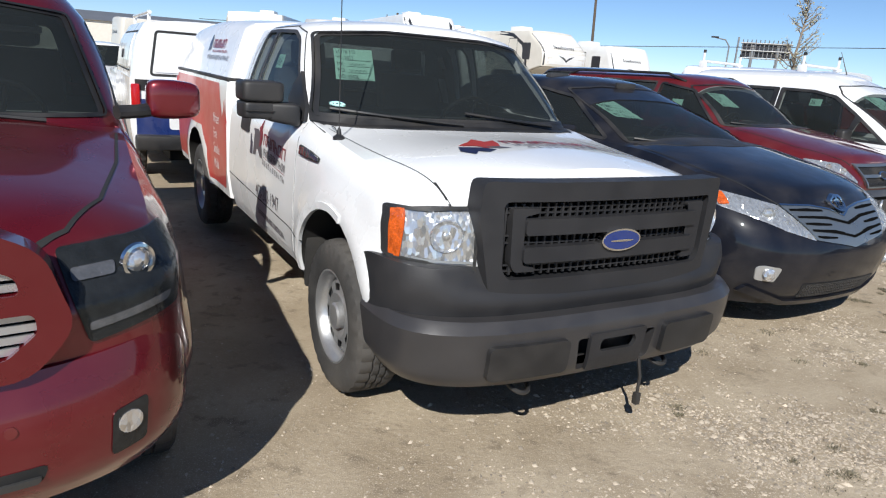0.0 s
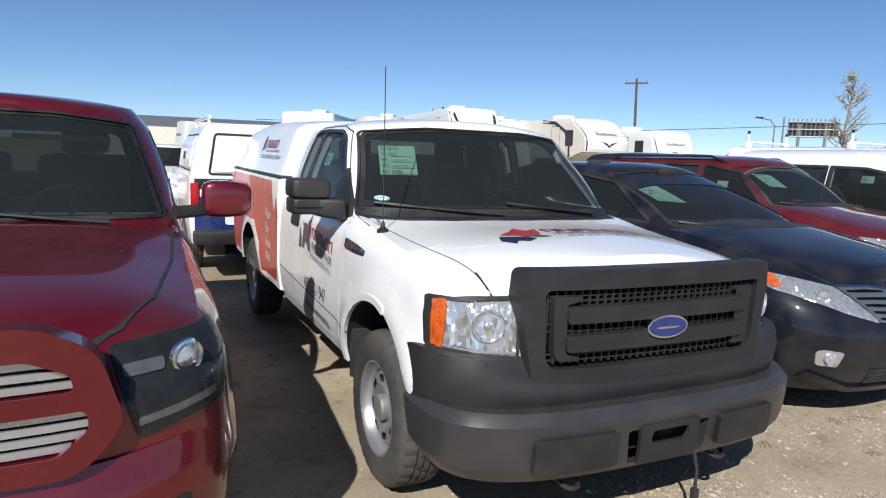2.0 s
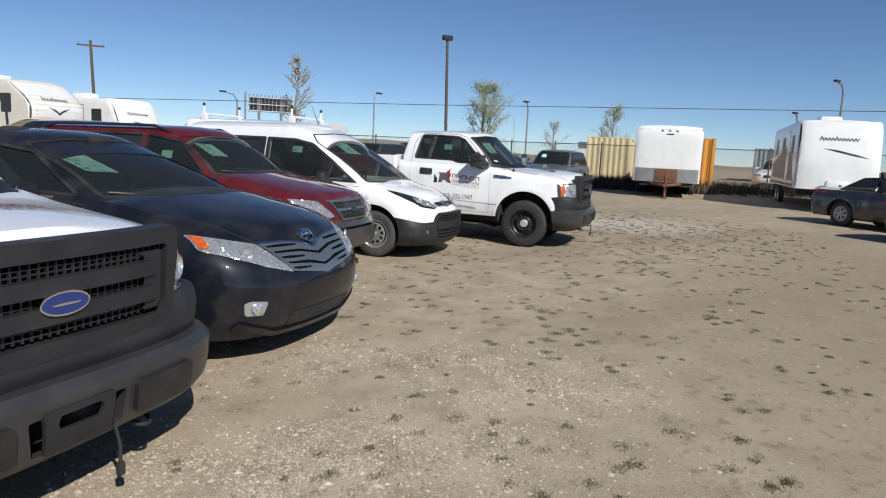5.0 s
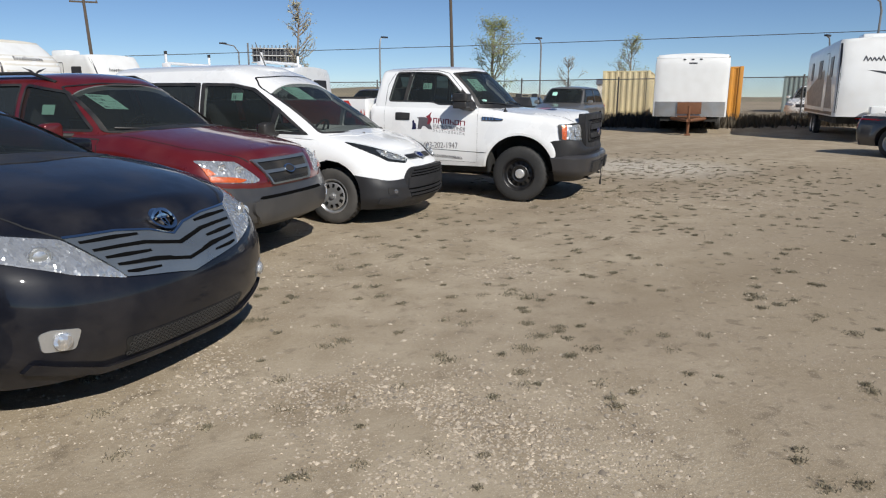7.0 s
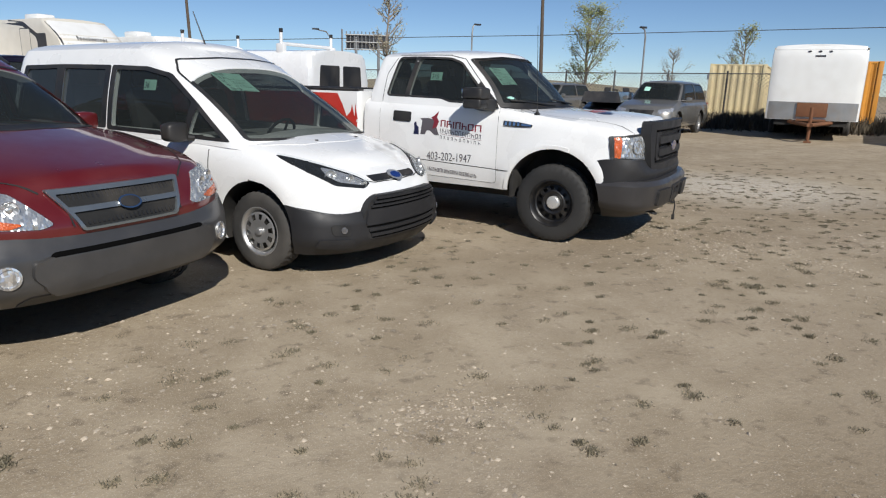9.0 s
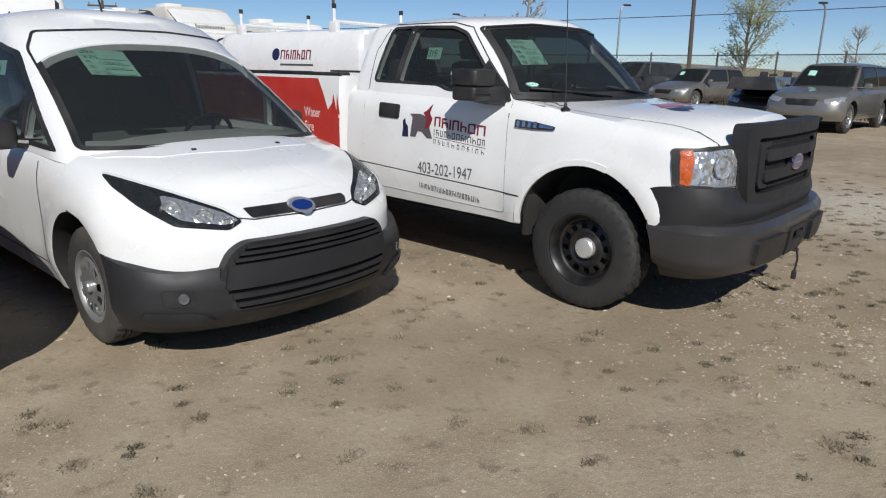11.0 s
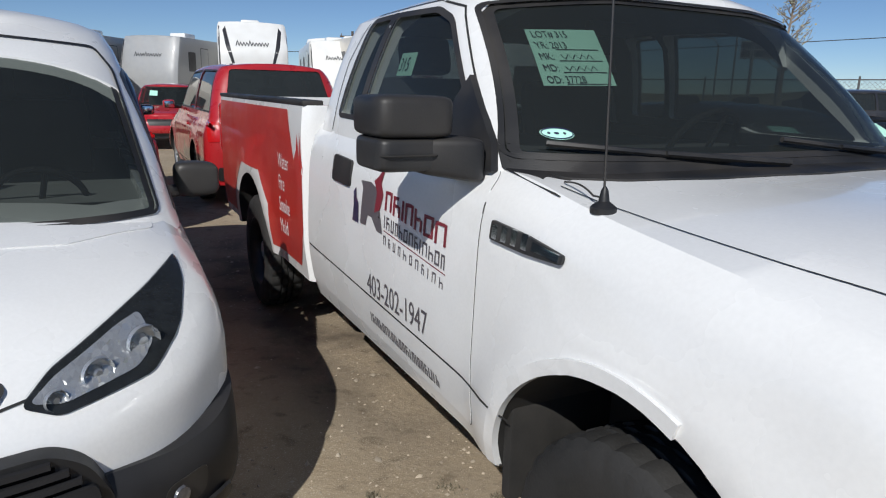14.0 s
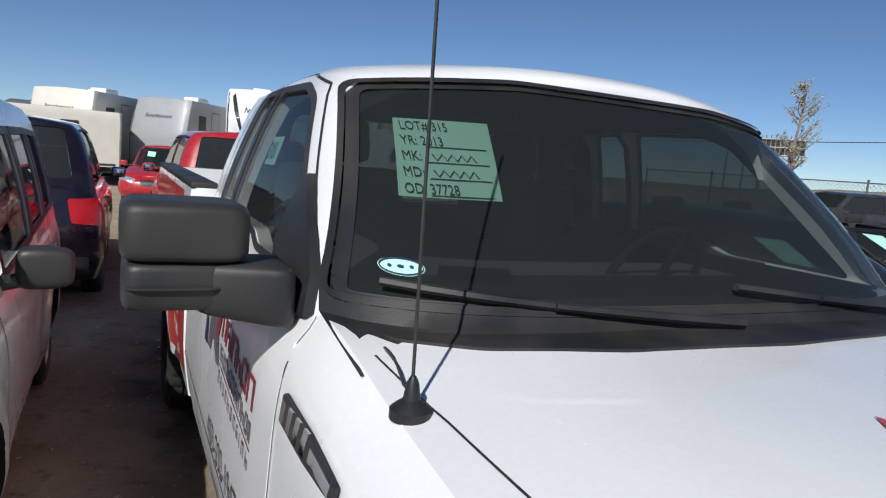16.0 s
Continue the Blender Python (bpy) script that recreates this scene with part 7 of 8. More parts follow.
def rv(at, label, skin, length, width, height, slope=0.35, front_text="", swoosh=1, floor_z=0.75, fifth=False, side_art=None, name="travel_trailer", ac=True, cap=False):
    """A travel trailer facing +x: body with rounded front cap, windows, graphics, roof unit, wheels and tongue."""
    t = thing(name, at, label, "trailer", "parked trailers")
    w = width / 2
    prof = curve((0, 0.0), (0.35, 0.03), (0.75, -slope * 0.45), (1, -slope)) if not fifth else curve((0, -1.5), (0.32, -1.45), (0.40, -0.05), (0.6, 0.0), (1, -slope))
    body = hull(prof, flat(-length), curve((0, w), (0.92, w), (1, w - 0.06)), flat(floor_z), flat(height), 0.22, 3.5, 0.12, 5, 14, 90, 0.04)
    tree = tree_of(body)
    b = part("body", body, skin, t)
    z = lambda k: floor_z + (height - floor_z) * k
    if front_text:
        part("maker_name", lettering(front_text, 0.17, "F", (-0.42 if len(front_text) < 8 else -0.55, z(0.72)), tree, 0.004, 1.0, 0.25), GRAPHIC, b)
    else:
        script = [(-0.60 + 0.055 * i, z(0.735 + (0.030 if i % 2 else -0.030) * (1.4 if i in (1, 9) else 0.8))) for i in range(22)]
        part("name_script", ribbon(script, "F", tree, 0.030, 0.008), GRAPHIC, b)
    if cap:
        part("front_cap", wrap(rounded([(-w + 0.05, z(0.36)), (w - 0.05, z(0.36)), (w - 0.08, z(0.97)), (-w + 0.08, z(0.97))], 0.1), "F", tree, 0.004, 0.004, 0.15), RVWHITE, b)
        for s in "RL":
            part("arch_band", ribbon([(-1.35, z(0.30)), (-1.40, z(0.55)), (-1.75, z(0.78)), (-2.6, z(0.93)), (-4.2, z(0.985))], s, tree, 0.16, 0.006), GRAPHIC, b)
        part("chevron", wrap([(-0.50, z(0.62)), (-0.15, z(0.585)), (0, z(0.545)), (0.15, z(0.585)), (0.50, z(0.62)), (0.12, z(0.545)), (0, z(0.505)), (-0.12, z(0.545))], "F", tree, 0.008, 0.001, 0.08), GRAPHIC, b)
    if swoosh == 1:
        part("swoosh", wrap([(-0.5, z(0.60)), (-0.1, z(0.585)), (0.55, z(0.52)), (0.9, z(0.47)), (0.45, z(0.50)), (-0.1, z(0.555))], "F", tree, 0.004, 0.001, 0.08), GRAPHIC, b)
    elif swoosh == 2:
        for s in (-1, 1):
            part("swoosh", wrap([(s * 0.95, z(0.95)), (s * 0.80, z(0.7)), (s * 0.55, z(0.35)), (s * 0.70, z(0.45)), (s * 0.95, z(0.7)), (s * 1.05, z(0.9))], "F", tree, 0.004, 0.001, 0.08), GRAPHIC, b)
    elif swoosh == 3:
        part("emblem", wrap(oval(0, z(0.6), 0.42, 0.16), "F", tree, 0.004, 0.001, 0.08), GRAPHIC, b)
        part("emblem_field", wrap(oval(0.02, z(0.61), 0.28, 0.08), "F", tree, 0.006, 0.001, 0.08), RVWHITE, b)
    for s in "RL":
        for k, (x, ww) in enumerate(((-1.1, 0.6), (-length * 0.45, 0.9), (-length * 0.75, 0.6))):
            part("window", wrap(rounded([(x, z(0.52)), (x - ww, z(0.52)), (x - ww, z(0.80)), (x, z(0.80))], 0.06), s, tree, 0.012, 0.012, 0.2), GRAPHIC, b)
        part("door", wrap(rounded([(-2.2, z(0.05)), (-2.85, z(0.05)), (-2.85, z(0.86)), (-2.2, z(0.86))], 0.06), s, tree, 0.008, 0.008, 0.2), skin, b)
        part("door_gap", ribbon(rounded([(-2.18, z(0.04)), (-2.87, z(0.04)), (-2.87, z(0.87)), (-2.18, z(0.87))], 0.06), s, tree, 0.03, 0.003, True), GRAPHIC, b)
        if side_art:
            part("side_graphic", wrap([(-0.5, z(0.1)), (-1.2, z(0.5)), (-3.2, z(0.65)), (-length + 0.5, z(0.35)), (-length + 1.0, z(0.12))], s, tree, 0.005, 0.001, 0.2), side_art, b)
        part("skirt_stripe", wrap([(-0.3, z(0.02)), (-length + 0.2, z(0.02)), (-length + 0.2, z(0.06)), (-0.3, z(0.06))], s, tree, 0.006, 0.002, 0.3), GRAPHIC, b)
    part("corner_trim", ribbon([(-w + 0.07, z(0.05)), (-w + 0.07, z(0.95))], "F", tree, 0.05, 0.004), GRAPHIC, b)
    if ac:
        part("roof_air_conditioner", box(-length * 0.40, -length * 0.40 + 0.95, -0.36, 0.36, height + 0.0, height + 0.30, 0.09), RVWHITE, t)
        part("roof_vent", box(-length * 0.75, -length * 0.75 + 0.4, -0.2, 0.2, height + 0.0, height + 0.16, 0.04), RVWHITE, t)
    part("underframe", box(-length + 0.2, -0.3 - 1.5 * fifth, -w + 0.15, w - 0.15, floor_z - 0.22, floor_z + 0.02), VOID, t)
    for x in (-length * 0.58, -length * 0.58 - 0.82):
        for s in (-1, 1):
            wheel(t, (x, s * (w - 0.14), 0.345), 0.35, 0.2, "steel", s)
    if not fifth:
        for s in (-1, 1):
            part("tongue_bar", tube(bmesh.new(), [(-0.3, s * 0.55, floor_z - 0.12), (1.05, 0.03 * s, 0.50)], 0.05, 6), GRAPHIC, t)
        part("tongue_jack", tube(bmesh.new(), [(0.85, 0, 0.02), (0.85, 0, 0.95)], 0.04, 8), GRAPHIC, t)
        part("gas_cover", box(0.12, 0.52, -0.36, 0.36, 0.56, 1.08, 0.10), RVWHITE, t, "white propane bottle cover")
    else:
        for s in (-1, 1):
            part("landing_leg", tube(bmesh.new(), [(-1.65, s * 0.9, 0.02), (-1.65, s * 0.9, floor_z + 0.1)], 0.05, 8), GRAPHIC, t)
    return t


rv(stand(24.4, 9.35, 211), "white travel trailer with a faded mural on its side", RVWHITE, 8.2, 2.5, 3.05, 0.30, "", 1, side_art=TANPRINT)
rv(stand(4.9, 31.2, 300), "white and cream fifth-wheel trailer with dark arch graphics", CREAM, 10.5, 2.5, 3.5, 1.2, "", 0, 0.85, True, cap=True)
rv(stand(8.4, 32.6, 300), "long white trailer behind the vans", RVWHITE, 10.0, 2.5, 3.1, 0.6, "", 1)
rv(stand(-1.1, 31.0, 292), "white fifth-wheel trailer with dark swoosh graphics", RVWHITE, 10.0, 2.5, 3.9, 0.9, "", 2, 0.85, True)
rv(stand(1.3, 34.6, 290), "white trailer with a rounded front and dark name band", RVWHITE, 9.0, 2.5, 3.45, 0.9, "", 0)
rv(stand(-6.3, 33.0, 268), "grey travel trailer with white side arrows", RVGREY, 9.0, 2.5, 3.55, 0.5, "", 0)
rv(stand(-9.3, 31.2, 272), "cream travel trailer with an oval dark emblem", CREAM, 9.0, 2.6, 3.55, 0.35, "", 3)
rv(stand(-1.2, 40.5, 250), "white trailer standing behind the nearer ones", RVWHITE, 9.0, 2.5, 4.0, 0.5, "", 0)
rv(stand(-13.5, 27.0, 215), "weathered off-white box trailer far down the lot", CREAM, 8.0, 2.5, 2.75, 0.1, "", 0, ac=False)


def box_trailer():
    t = thing("cargo_trailer", stand(24.0, 15.55, 214), "white enclosed cargo trailer with diamond-plate stone guard", "trailer")
    body = hull(curve((0, 0.0), (0.9, 0.0), (1, -0.12)), flat(-6.0), curve((0, 1.29), (0.92, 1.29), (1, 1.2)), flat(0.62), flat(2.83), 0.16, 3.2, 0.1, 6, 12, 80, 0.05)
    tree = tree_of(body)
    b = part("body", body, RVWHITE, t)
    part("stone_guard", wrap(rounded([(-1.22, 0.63), (1.22, 0.63), (1.22, 1.16), (-1.22, 1.16)], 0.02), "F", tree, 0.006, 0.006, 0.1), DIAMOND, b)
    part("roof_trim", ribbon([(-1.26, 2.74), (1.26, 2.74)], "F", tree, 0.05, 0.008), RVWHITE, b)
    for y in (-0.28, 0.0, 0.28):
        part("marker_lamp", wrap(oval(y, 2.66, 0.05, 0.025, 12), "F", tree, 0.02, 0.02, 0.05), GRAPHIC, b)
    part("name_plate", wrap([(-0.12, 2.50), (0.16, 2.50), (0.16, 2.55), (-0.12, 2.55)], "F", tree, 0.006, 0.002, 0.1), GRAPHIC, b)
    part("tool_plate", box(0.05, 0.45, -0.40, 0.40, 0.60, 0.66, 0.01), RUST, t)
    part("splash_plate", box(0.03, 0.07, -0.42, 0.42, 0.72, 1.14, 0.01), RUST, t, "rusty plate behind the tongue")
    for s in (-1, 1):
        part("tongue_bar", tube(bmesh.new(), [(-0.2, s * 0.62, 0.56), (1.25, 0.03 * s, 0.52)], 0.06, 6), RUST, t)
        for x in (-3.4, -4.25):
            wheel(t, (x, s * 1.15, 0.35), 0.355, 0.2, "steel", s)
    part("tongue_jack", tube(bmesh.new(), [(0.95, 0, 0.02), (0.95, 0, 1.02)], 0.05, 8), RUST, t)
    part("jack_foot", box(0.85, 1.05, -0.1, 0.1, -0.02, 0.04, 0.01), RUST, t)
    part("underframe", box(-5.8, -0.1, -1.0, 1.0, 0.45, 0.64), VOID, t)


box_trailer()


def shipping_container(at, paint, label, length=6.06):
    t = thing("shipping_container", at, label, "container")
    part("frame", box(-length, 0, -1.22, 1.22, 0.10, 0.24), paint, t)
    for x in (0, -length):
        for y in (-1.16, 1.16):
            part("corner_post", box(x - 0.08, x + 0.08, y - 0.08, y + 0.08, 0, 2.59, 0.01), paint, t)
    part("roof", box(-length, 0, -1.22, 1.22, 2.50, 2.58, 0.01), paint, t)

    def corrugated(along, p0, p1, fixed):
        bm = bmesh.new()
        n = int((p1 - p0) / 0.075)
        prev = None
        for i in range(n + 1):
            u = p0 + (p1 - p0) * i / n
            d = 0.05 if (i // 2) % 2 else 0.0
            lo, hi = [bm.verts.new((u, fixed - math.copysign(d, fixed), z) if along == "x" else (fixed - d, u, z)) for z in (0.2, 2.52)]
            if prev:
                bm.faces.new((prev[0], lo, hi, prev[1]))
            prev = (lo, hi)
        return bm
    for s in (-1, 1):
        part("side_wall", corrugated("x", -length, 0, s * 1.2), paint, t)
    part("end_wall", corrugated("y", -1.16, 1.16, 0.03), paint, t)
    part("back_wall", box(-length - 0.02, -length + 0.02, -1.16, 1.16, 0.2, 2.52), paint, t)
    return t


YELLOW = material("faded_yellow_container_paint", (0.64, 0.54, 0.32), 0.6, vary=0.12, dirt=(0.35, 0.26, 0.16), dirt_amount=0.4, dirt_scale=2)
ORANGE = material("orange_container_paint", (0.62, 0.27, 0.035), 0.55, vary=0.10, dirt=(0.30, 0.18, 0.1), dirt_amount=0.3)
TEAL = material("grey_green_container_paint", (0.20, 0.26, 0.25), 0.6, vary=0.12, dirt=(0.3, 0.25, 0.2), dirt_amount=0.4)
REDBOX = material("red_container_paint", (0.42, 0.06, 0.03), 0.6, vary=0.12)
shipping_container(stand(31.7, 24.6, 214), YELLOW, "faded yellow shipping container behind the fence")
shipping_container(stand(30.3, 18.6, 214), ORANGE, "orange shipping container beside the cargo trailer")
shipping_container(stand(52.0, 25.0, 200), TEAL, "grey-green shipping container far behind the fence")
shipping_container(stand(43.7, 31.9, 214), REDBOX, "red shipping container far behind the fence")


# ---- fence ----
GALV = material("galvanised_steel", (0.32, 0.32, 0.32), 0.5, metal=0.7, vary=0.15)
FENCESTEEL = material("dull_dark_fence_steel", (0.13, 0.125, 0.12), 0.6, metal=0.4, vary=0.2)
WOOD = material("weathered_wood_pole", (0.10, 0.075, 0.055), 0.85, vary=0.25, scale=3, fine=40, bump=0.006)


def fence_run(p, q, height=2.1):
    t = thing("chain_link_fence", Matrix.Translation((p[0], p[1], 0)), "dull grey chain-link fence with steel posts", "fence", "lot fence")
    d = Vector((q[0] - p[0], q[1] - p[1], 0))
    n = max(2, round(d.length / 2.6))
    side = d.normalized()
    g = lambda u: lie(p[0] + side.x * u, p[1] + side.y * u)
    for i in range(n + 1):
        u = d.length * i / n
        part("fence_post", tube(bmesh.new(), [side * u + Vector((0, 0, g(u) - 0.1)), side * u + Vector((0, 0, g(u) + height + 0.12))], 0.04, 8), FENCESTEEL, t)
    for z in (0.08, height):
        part("fence_rail", tube(bmesh.new(), [side * (d.length * k / 6) + Vector((0, 0, g(d.length * k / 6) + z)) for k in range(7)], 0.022, 6), FENCESTEEL, t)
    verts, faces = [], []
    step, wire = 0.16, 0.007
    count = int((d.length + height) / step)
    for k in range(count):
        for sgn in (1, -1):
            u0, z0 = (k * step - height, 0.0) if sgn > 0 else (k * step, 0.0)
            u1, z1 = (u0 + height, height) if sgn > 0 else (u0 - height, height)
            lo, hi = max(0.0, min(u0, u1)), min(d.length, max(u0, u1))
            if hi - lo < 0.05:
                continue
            pt = lambda u: z0 + (u - u0) / (u1 - u0) * (z1 - z0)
            i = len(verts)
            for u in (lo, hi):
                for e in (-wire, wire):
                    verts.append((side.x * (u + e), side.y * (u + e), g(u) + pt(u)))
            faces.append((i, i + 1, i + 3, i + 2))
    me = bpy.data.meshes.new("fence_mesh")
    me.from_pydata(verts, [], faces)
    tagged(part("fence_mesh", me, FENCESTEEL, t), kind="stuff")


fence_run((14.0, 37.0), (25.5, 29.6))
fence_run((25.5, 29.6), (28.6, 22.6))
fence_run((28.6, 22.6), (34.5, 13.6))
fence_run((34.5, 13.6), (40.0, 5.0))


# ---- poles, lamps, wires, billboard ----
def pole(at, height, r, label, arm=0.0, lean=0.0):
    t = thing("utility_pole", Matrix.Translation((at[0], at[1], lie(*at))) @ Matrix.Rotation(lean, 4, "Y"), label, "pole")
    part("shaft", tube(bmesh.new(), [(0, 0, -0.2), (0, 0, height)], r, 10, r_end=r * 0.7), WOOD, t)
    if arm:
        part("crossarm", box(-arm, arm, -0.06, 0.06, height - 0.55, height - 0.40, 0.01), WOOD, t)
        for x in (-arm * 0.9, 0, arm * 0.9):
            part("insulator", tube(bmesh.new(), [(x, 0, height - 0.40), (x, 0, height - 0.20)], 0.05, 8), GALV, t)
    else:
        part("flood_lamp", box(-0.35, 0.35, -0.15, 0.15, height - 0.10, height + 0.22, 0.04), GRAPHIC, t)


def street_lamp(at, height, reach):
    t = thing("street_lamp", Matrix.Translation((at[0], at[1], lie(*at))), "grey steel street lamp with a curved arm", "street lamp", "street lamps")
    part("shaft", tube(bmesh.new(), [(0, 0, -0.1), (0, 0, height - 0.8), (reach * 0.25, 0, height - 0.2), (reach, 0, height)], 0.09, 8, r_end=0.05), GALV, t)
    part("lamp_head", box(reach - 0.1, reach + 0.6, -0.14, 0.14, height - 0.08, height + 0.08, 0.05), GRAPHIC, t)


pole((28.1, 35.2), 8.6, 0.12, "dark wooden light pole by the fence", 0.0, radians(-2.2))
pole((14.2, 73.5), 10.4, 0.18, "wooden utility pole with a crossarm", 1.2, radians(-2))
pole((-6.5, 72.0), 6.9, 0.16, "wooden utility pole with a crossarm", 1.2)
for at, h, k in (((49.7, 49.4), 6.6, -0.6), ((56, 22.1), 7.8, -1.6), ((27, 69.9), 6.4, -1.8), ((37.3, 59.2), 6.8, 0.3), ((62, 28), 6.0, -0.8)):
    street_lamp(at, h, k)
wire = thing("overhead_wire", Matrix.Identity(4), "thin black overhead wire between poles", "wire")
part("wire_span", tube(bmesh.new(), [(-30, 80, 5.0), (14.2, 73.5, 5.0), (46.9, 58.6, 6.6), (70.6, 25.8, 7.2), (80, 5, 7.6)], 0.035, 5), GRAPHIC, wire)


def billboard():
    t = thing("billboard_frame", Matrix.Translation((34.0, 77.8, 0)) @ Matrix.Rotation(radians(-24), 4, "Z"), "grey steel billboard seen from behind", "billboard")
    part("panel", box(-2.3, 2.6, 0.15, 0.25, 5.3, 6.9, 0.01), GRAPHIC, t)
    for i in range(12):
        x = -2.3 + 4.9 * i / 11
        part("upright", tube(bmesh.new(), [(x, 0, 5.1), (x, 0, 7.2)], 0.06, 5), GALV, t)
    for z in (5.2, 6.0, 6.8):
        part("beam", tube(bmesh.new(), [(-2.5, -0.1, z), (2.8, -0.1, z)], 0.07, 5), GALV, t)
    for x in (-1.2, 1.4):
        part("column", tube(bmesh.new(), [(x, 0, 0), (x, 0, 6.6)], 0.16, 8), GALV, t)
    part("mast", tube(bmesh.new(), [(-2.8, 0, 0), (-2.8, 0, 7.4)], 0.10, 8), GALV, t)


billboard()


# ---- trees ----
BARK = material("grey_brown_bark", (0.24, 0.20, 0.16), 0.9, vary=0.3, fine=30, bump=0.01)
LEAF = material("young_green_leaves", (0.23, 0.25, 0.10), 0.6, vary=0.25, island=0.4)
LEAF_PALE = material("pale_spring_leaves", (0.33, 0.31, 0.21), 0.65, vary=0.2, island=0.35)


def tree(at, height, spread, leaves, mat, seed, label, start=0.18):
    """Tapered trunk, limbs that fork twice, and many small separate leaves with gaps between."""
    rnd = random.Random(seed)
    t = thing("tree", Matrix.Translation((at[0], at[1], lie(*at))), label, "tree", "lot trees")
    bark = bmesh.new()
    pts = [Vector((rnd.uniform(-0.06, 0.06) * height * 0.3 * k / 6, rnd.uniform(-0.06, 0.06) * height * 0.3 * k / 6, height * 0.96 * k / 6)) for k in range(7)]
    tube(bark, pts, height * 0.018, 8, r_end=height * 0.003)
    tips = []
    for k in range(int(26 + height * 2)):
        f = start + (0.95 - start) * rnd.random()
        i = min(5, int(f * 6 * 0.999))
        base = pts[i].lerp(pts[i + 1], f * 6 - i)
        a = rnd.uniform(0, 2 * math.pi)
        reach = spread * (1 - ((f - 0.42) / 0.62) ** 2) * rnd.uniform(0.55, 1.05)
        up = rnd.uniform(0.5, 1.2)
        d = Vector((math.cos(a), math.sin(a), up)).normalized()
        q = [base, base + d * reach * 0.5, base + d * reach * 0.9 + Vector((0, 0, reach * 0.12))]
        tube(bark, q, height * 0.0055, 5, r_end=height * 0.0015)
        for j in range(4):
            b0 = q[0].lerp(q[2], rnd.uniform(0.3, 0.95))
            d2 = (d + Vector((rnd.uniform(-1, 1), rnd.uniform(-1, 1), rnd.uniform(-0.3, 0.9))) * 0.8).normalized()
            e = b0 + d2 * reach * rnd.uniform(0.25, 0.5)
            tube(bark, [b0, e], height * 0.0022, 4, r_end=height * 0.0008)
            tips.append((b0, e))
    part("trunk", bark, BARK, t)
    verts, faces = [], []
    for k in range(leaves):
        b0, e = rnd.choice(tips)
        c = b0.lerp(e, rnd.uniform(0.2, 1.15)) + Vector((rnd.gauss(0, 1), rnd.gauss(0, 1), rnd.gauss(0, 1))) * spread * 0.07
        s = rnd.uniform(0.4, 1.0) * height * 0.014
        u = Vector((rnd.gauss(0, 1), rnd.gauss(0, 1), rnd.gauss(0, 1))).normalized()
        v = u.orthogonal().normalized()
        i = len(verts)
        verts += [c - u * s, c + v * s * 0.5, c + u * s, c - v * s * 0.5]
        faces.append((i, i + 1, i + 2, i + 3))
    me = bpy.data.meshes.new("crown")
    me.from_pydata(verts, [], faces)
    part("crown", me, mat, t)


tree((33.2, 37.4), 6.5, 2.7, 6500, LEAF, 3, "young leafy tree with green spring foliage")
tree((28.3, 58.5), 10.0, 2.1, 900, LEAF_PALE, 5, "tall thin poplar with sparse pale buds", 0.3)
tree((34.9, 26.9), 4.7, 1.6, 1900, LEAF, 8, "small slender tree with sparse new leaves")
tree((44.3, 40.6), 4.4, 1.5, 700, LEAF_PALE, 11, "small bare tree with a few pale buds")
tree((47.5, 38.0), 4.2, 0.8, 400, LEAF_PALE, 13, "small bare sapling behind the fence")


# ---- distance: brush along the fence, low sheds, dry hill ----
BRUSH = material("dry_brown_brush", (0.070, 0.055, 0.036), 0.9, vary=0.3, island=0.4)
DRYGRASS = material("dry_hill_grass", (0.26, 0.215, 0.135), 0.95, vary=0.25, scale=0.05, fine=0.6)


def brush(name, label, spots, blades, mat, seed, tall):
    rnd = random.Random(seed)
    verts, faces = [], []
    for (x0, y0), (x1, y1), width in spots:
        for k in range(blades):
            f = rnd.random()
            x, y = x0 + (x1 - x0) * f + rnd.gauss(0, width), y0 + (y1 - y0) * f + rnd.gauss(0, width)
            z = lie(x, y) - 0.01
            h, a = tall * rnd.uniform(0.3, 1.1), rnd.uniform(0, 6.28)
            dx, dy = math.cos(a) * 0.03, math.sin(a) * 0.03
            lx, ly = rnd.gauss(0, 0.3) * h, rnd.gauss(0, 0.3) * h
            i = len(verts)
            verts += [(x - dx, y - dy, z), (x + dx, y + dy, z), (x + lx, y + ly, z + h)]
            faces.append((i, i + 1, i + 2))
    me = bpy.data.meshes.new(name)
    me.from_pydata(verts, [], faces)
    tagged(part(name, me, mat), label, "brush", kind="stuff")


brush("dry_brush", "dry brown weeds and brush along the fence", [((28.0, 23.6), (34.5, 13.6), 0.7), ((17, 33), (28, 24), 0.6), ((34, 14), (39, 6), 0.7), ((26.5, 21.5), (30, 17), 0.9)], 4200, BRUSH, 21, 0.6)


def hill():
    verts, faces = [], []
    n, m = 90, 5
    for i in range(n + 1):
        a = radians(-40 + 200 * i / n)
        h = 1.6 + 2.6 * max(0, math.exp(-((math.degrees(a) - 58) / 9) ** 2)) + 0.7 * noise.noise((i * 0.31, 1, 0)) + 0.4 * noise.noise((i * 1.1, 4, 0))
        for j in range(m + 1):
            d = 150 + 60 * j / m
            verts.append((d * math.cos(a), d * math.sin(a), -0.5 + (h + 0.5) * (1 - (1 - j / m) ** 2)))
    for i in range(n):
        for j in range(m):
            k = i * (m + 1) + j
            faces.append((k, k + 1, k + m + 2, k + m + 1))
    me = bpy.data.meshes.new("hill")
    me.from_pydata(verts, [], faces)
    tagged(part("dry_hill", me, DRYGRASS), "low dry grassy rise on the horizon", "hill", kind="structure")


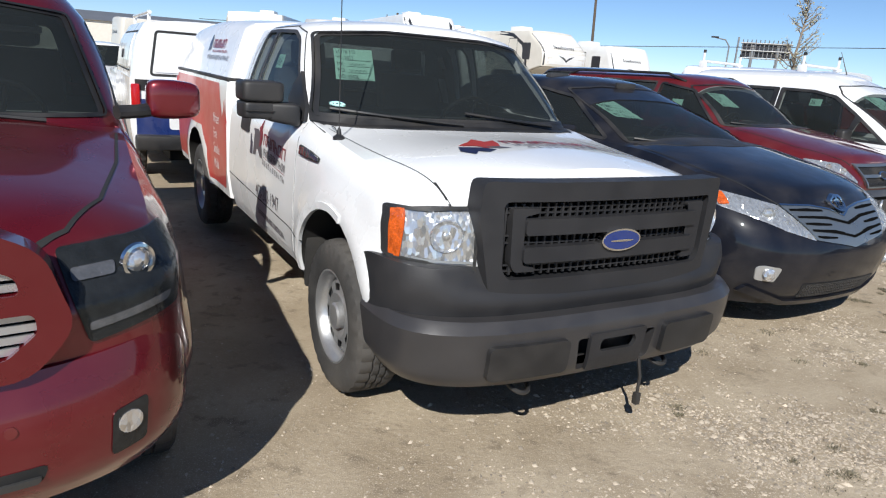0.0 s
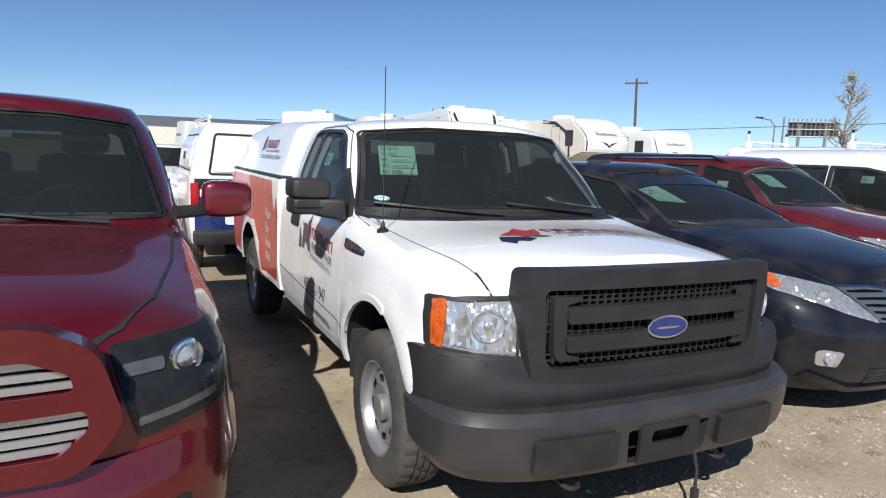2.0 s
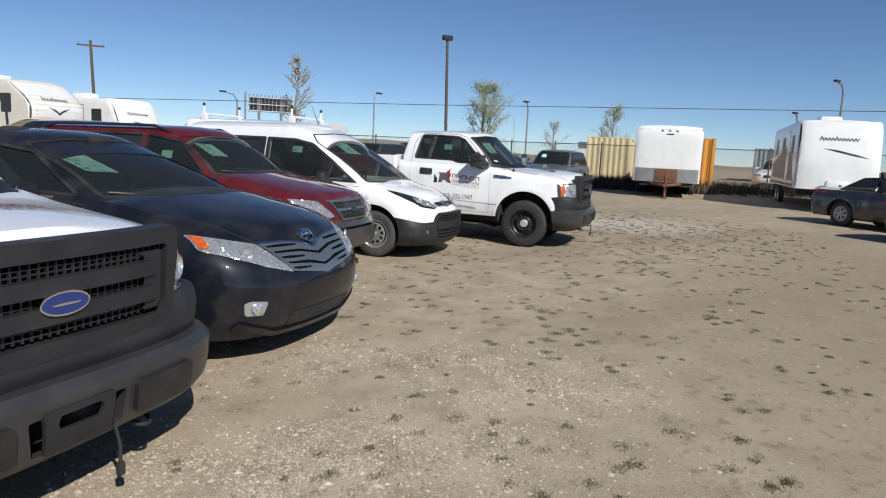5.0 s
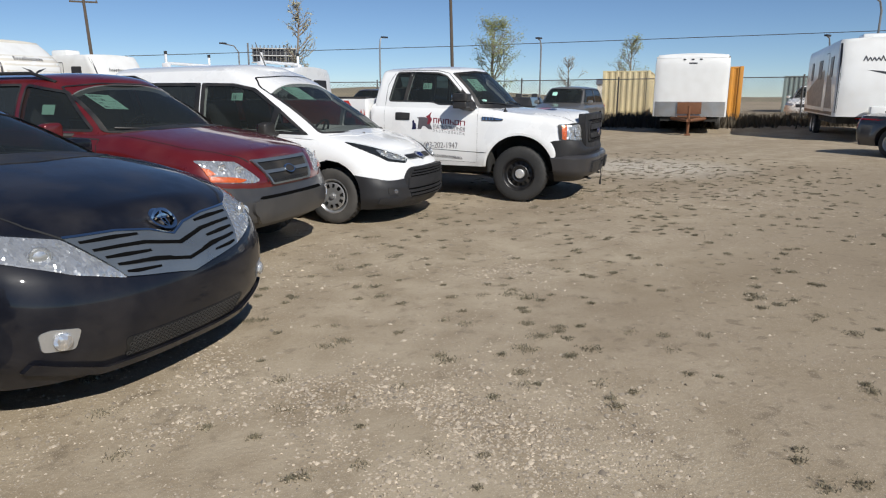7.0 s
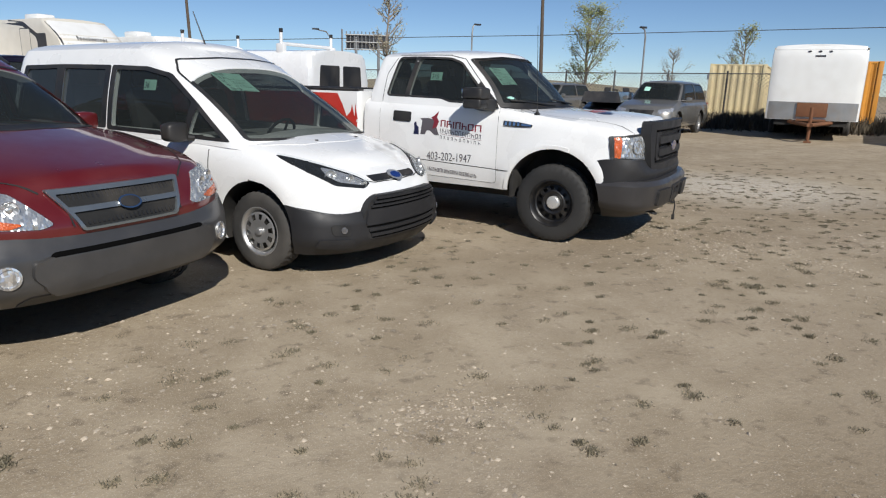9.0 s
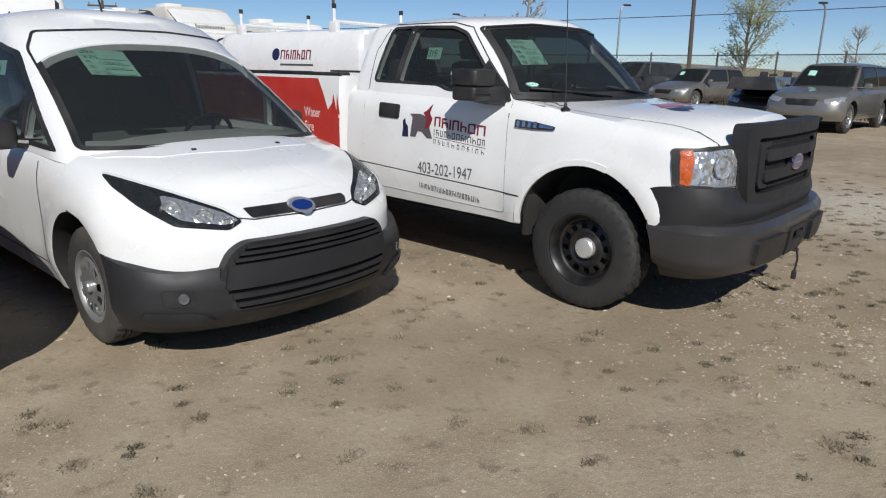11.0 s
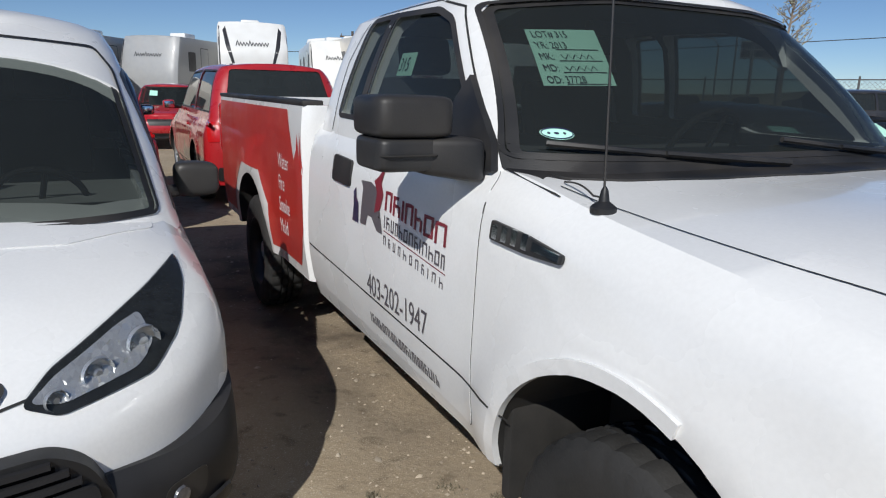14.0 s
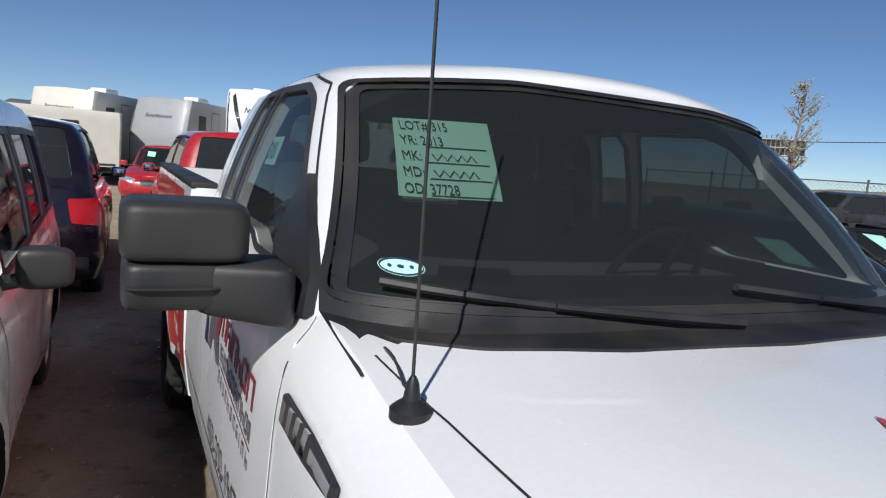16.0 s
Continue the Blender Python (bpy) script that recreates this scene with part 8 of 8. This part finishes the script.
hill()


def shed(at, lx, ly, h, mat, label):
    t = thing("industrial_shed", Matrix.Translation((at[0], at[1], lie(at[0], at[1]))) @ Matrix.Rotation(radians(at[2]), 4, "Z"), label, "building", "far sheds")
    part("wall", box(-lx / 2, lx / 2, -ly / 2, ly / 2, 0, h), mat, t)
    part("roof", prism([(-ly / 2 - 0.3, h), (ly / 2 + 0.3, h), (0, h + ly * 0.12)], "F", -lx / 2 - 0.3, lx / 2 + 0.3), GALV, t)
    for i in range(3):
        x = -lx / 3 + lx / 3 * i
        part("door", box(x - 1.2, x + 1.2, -ly / 2 - 0.06, -ly / 2 - 0.02, 0.02, h * 0.7), GALV, t)


shed((120, 88, 130), 22, 10, 3.4, CREAM, "low cream industrial shed in the distance")
shed((-40, 85, 200), 24, 10, 4.2, CREAM, "low cream shed behind the trailers")


# ---- stones and weeds on the lot ----
PEBBLE = material("pale_pebbles", (0.41, 0.345, 0.265), 0.85, vary=0.15, fine=120, island=0.45)
WEED = material("grey_green_weeds", (0.175, 0.152, 0.102), 0.85, vary=0.25, island=0.35)


# middles, radius and density of the gravelly patches
HEAPS = ((3.5, 2.8, 0.62, 1.0), (3.95, 3.25, 0.5, 0.6), (2.9, 3.75, 0.6, 0.55), (2.1, 2.65, 0.75, 0.8), (1.45, 3.05, 0.7, 0.9), (0.6, 2.45, 0.5, 0.35), (2.9, 4.5, 0.6, 0.4), (5.7, 5.0, 0.45, 0.45), (4.6, 6.4, 0.8, 0.15), (9.6, 7.2, 0.8, 0.3), (11.0, 6.0, 1.2, 0.2), (13.5, 9.3, 1.2, 0.2))


def scatter_stones():
    rnd = random.Random(7)
    corners = [(1, 0, 0), (0, 1, 0), (-1, 0, 0), (0, -1, 0), (0, 0, 1), (0, 0, -0.6)]
    tris = [(0, 1, 4), (1, 2, 4), (2, 3, 4), (3, 0, 4), (1, 0, 5), (2, 1, 5), (3, 2, 5), (0, 3, 5)]
    verts, faces = [], []
    made = 0
    while made < 68000:
        x, y = rnd.uniform(-1.5, 15), rnd.uniform(-1.0, 13)
        rough = 0.5 + 0.9 * noise.noise((x * 1.3, y * 1.3, 2)) + 0.5 * noise.noise((x * 4.0, y * 4.0, 5))
        heap = sum(k * math.exp(-((x - a) ** 2 + (y - b) ** 2) / (r * r)) for a, b, r, k in HEAPS)
        if rnd.random() > (0.028 + heap) * max(0.0, rough):
            continue
        made += 1
        s = 0.0034 * (0.6 + rnd.paretovariate(2.6))
        s = min(s, 0.02)
        a = rnd.uniform(0, 6.28)
        sx, sy, sz = s * rnd.uniform(0.7, 1.4), s * rnd.uniform(0.6, 1.1), s * rnd.uniform(0.4, 0.8)
        z = lie(x, y) + 0.016 * noise.noise((x * 0.7, y * 0.7, 0)) + 0.006 * noise.noise((x * 2.2, y * 2.2, 3))
        i = len(verts)
        for cx, cy, cz in corners:
            u, v = cx * sx * rnd.uniform(0.7, 1.2), cy * sy * rnd.uniform(0.7, 1.2)
            verts.append((x + u * math.cos(a) - v * math.sin(a), y + u * math.sin(a) + v * math.cos(a), z + cz * sz))
        faces += [(i + p, i + q, i + r) for p, q, r in tris]
    me = bpy.data.meshes.new("gravel")
    me.from_pydata(verts, [], faces)
    tagged(part("gravel", me, PEBBLE, angle=80), "loose pale gravel strewn over the dirt", "gravel", kind="stuff")


def scatter_weeds():
    rnd = random.Random(12)
    verts, faces = [], []
    spots = 0
    while spots < 1050:
        x, y = rnd.uniform(1.0, 17), rnd.uniform(0.2, 12)
        front = (y - 2.0) - 0.62 * (x - 1.5)
        w = 0.28 + 1.0 * math.exp(-((x - 13.0) ** 2 + (y - 9.0) ** 2) / 3.2) + 0.5 * math.exp(-((x - 10.6) ** 2 + (y - 6.6) ** 2) / 2.2) + 0.25 * math.exp(-abs(front) / 0.8) + 0.25 * noise.noise((x * 0.6, y * 0.6, 9))
        if front > 3.2 or front < -4.5 or rnd.random() > w:
            continue
        spots += 1
        size = rnd.uniform(0.012, 0.038)
        zz = 0.016 * noise.noise((x * 0.7, y * 0.7, 0)) + 0.006 * noise.noise((x * 2.2, y * 2.2, 3))
        for k in range(rnd.randint(70, 150)):
            bx, by = x + rnd.gauss(0, size), y + rnd.gauss(0, size * 0.8)
            z = lie(bx, by) + zz - 0.003
            a, h = rnd.uniform(0, 6.28), rnd.uniform(0.005, 0.02)
            lx, ly = rnd.gauss(0, 0.009), rnd.gauss(0, 0.009)
            dx, dy = math.cos(a) * 0.004, math.sin(a) * 0.004
            i = len(verts)
            verts += [(bx - dx, by - dy, z), (bx + dx, by + dy, z), (bx + lx, by + ly, z + h)]
            faces.append((i, i + 1, i + 2))
    me = bpy.data.meshes.new("weeds")
    me.from_pydata(verts, [], faces)
    tagged(part("weeds", me, WEED), "small dry grey-green weed tufts in the dirt", "weeds", kind="stuff")


scatter_stones()
scatter_weeds()
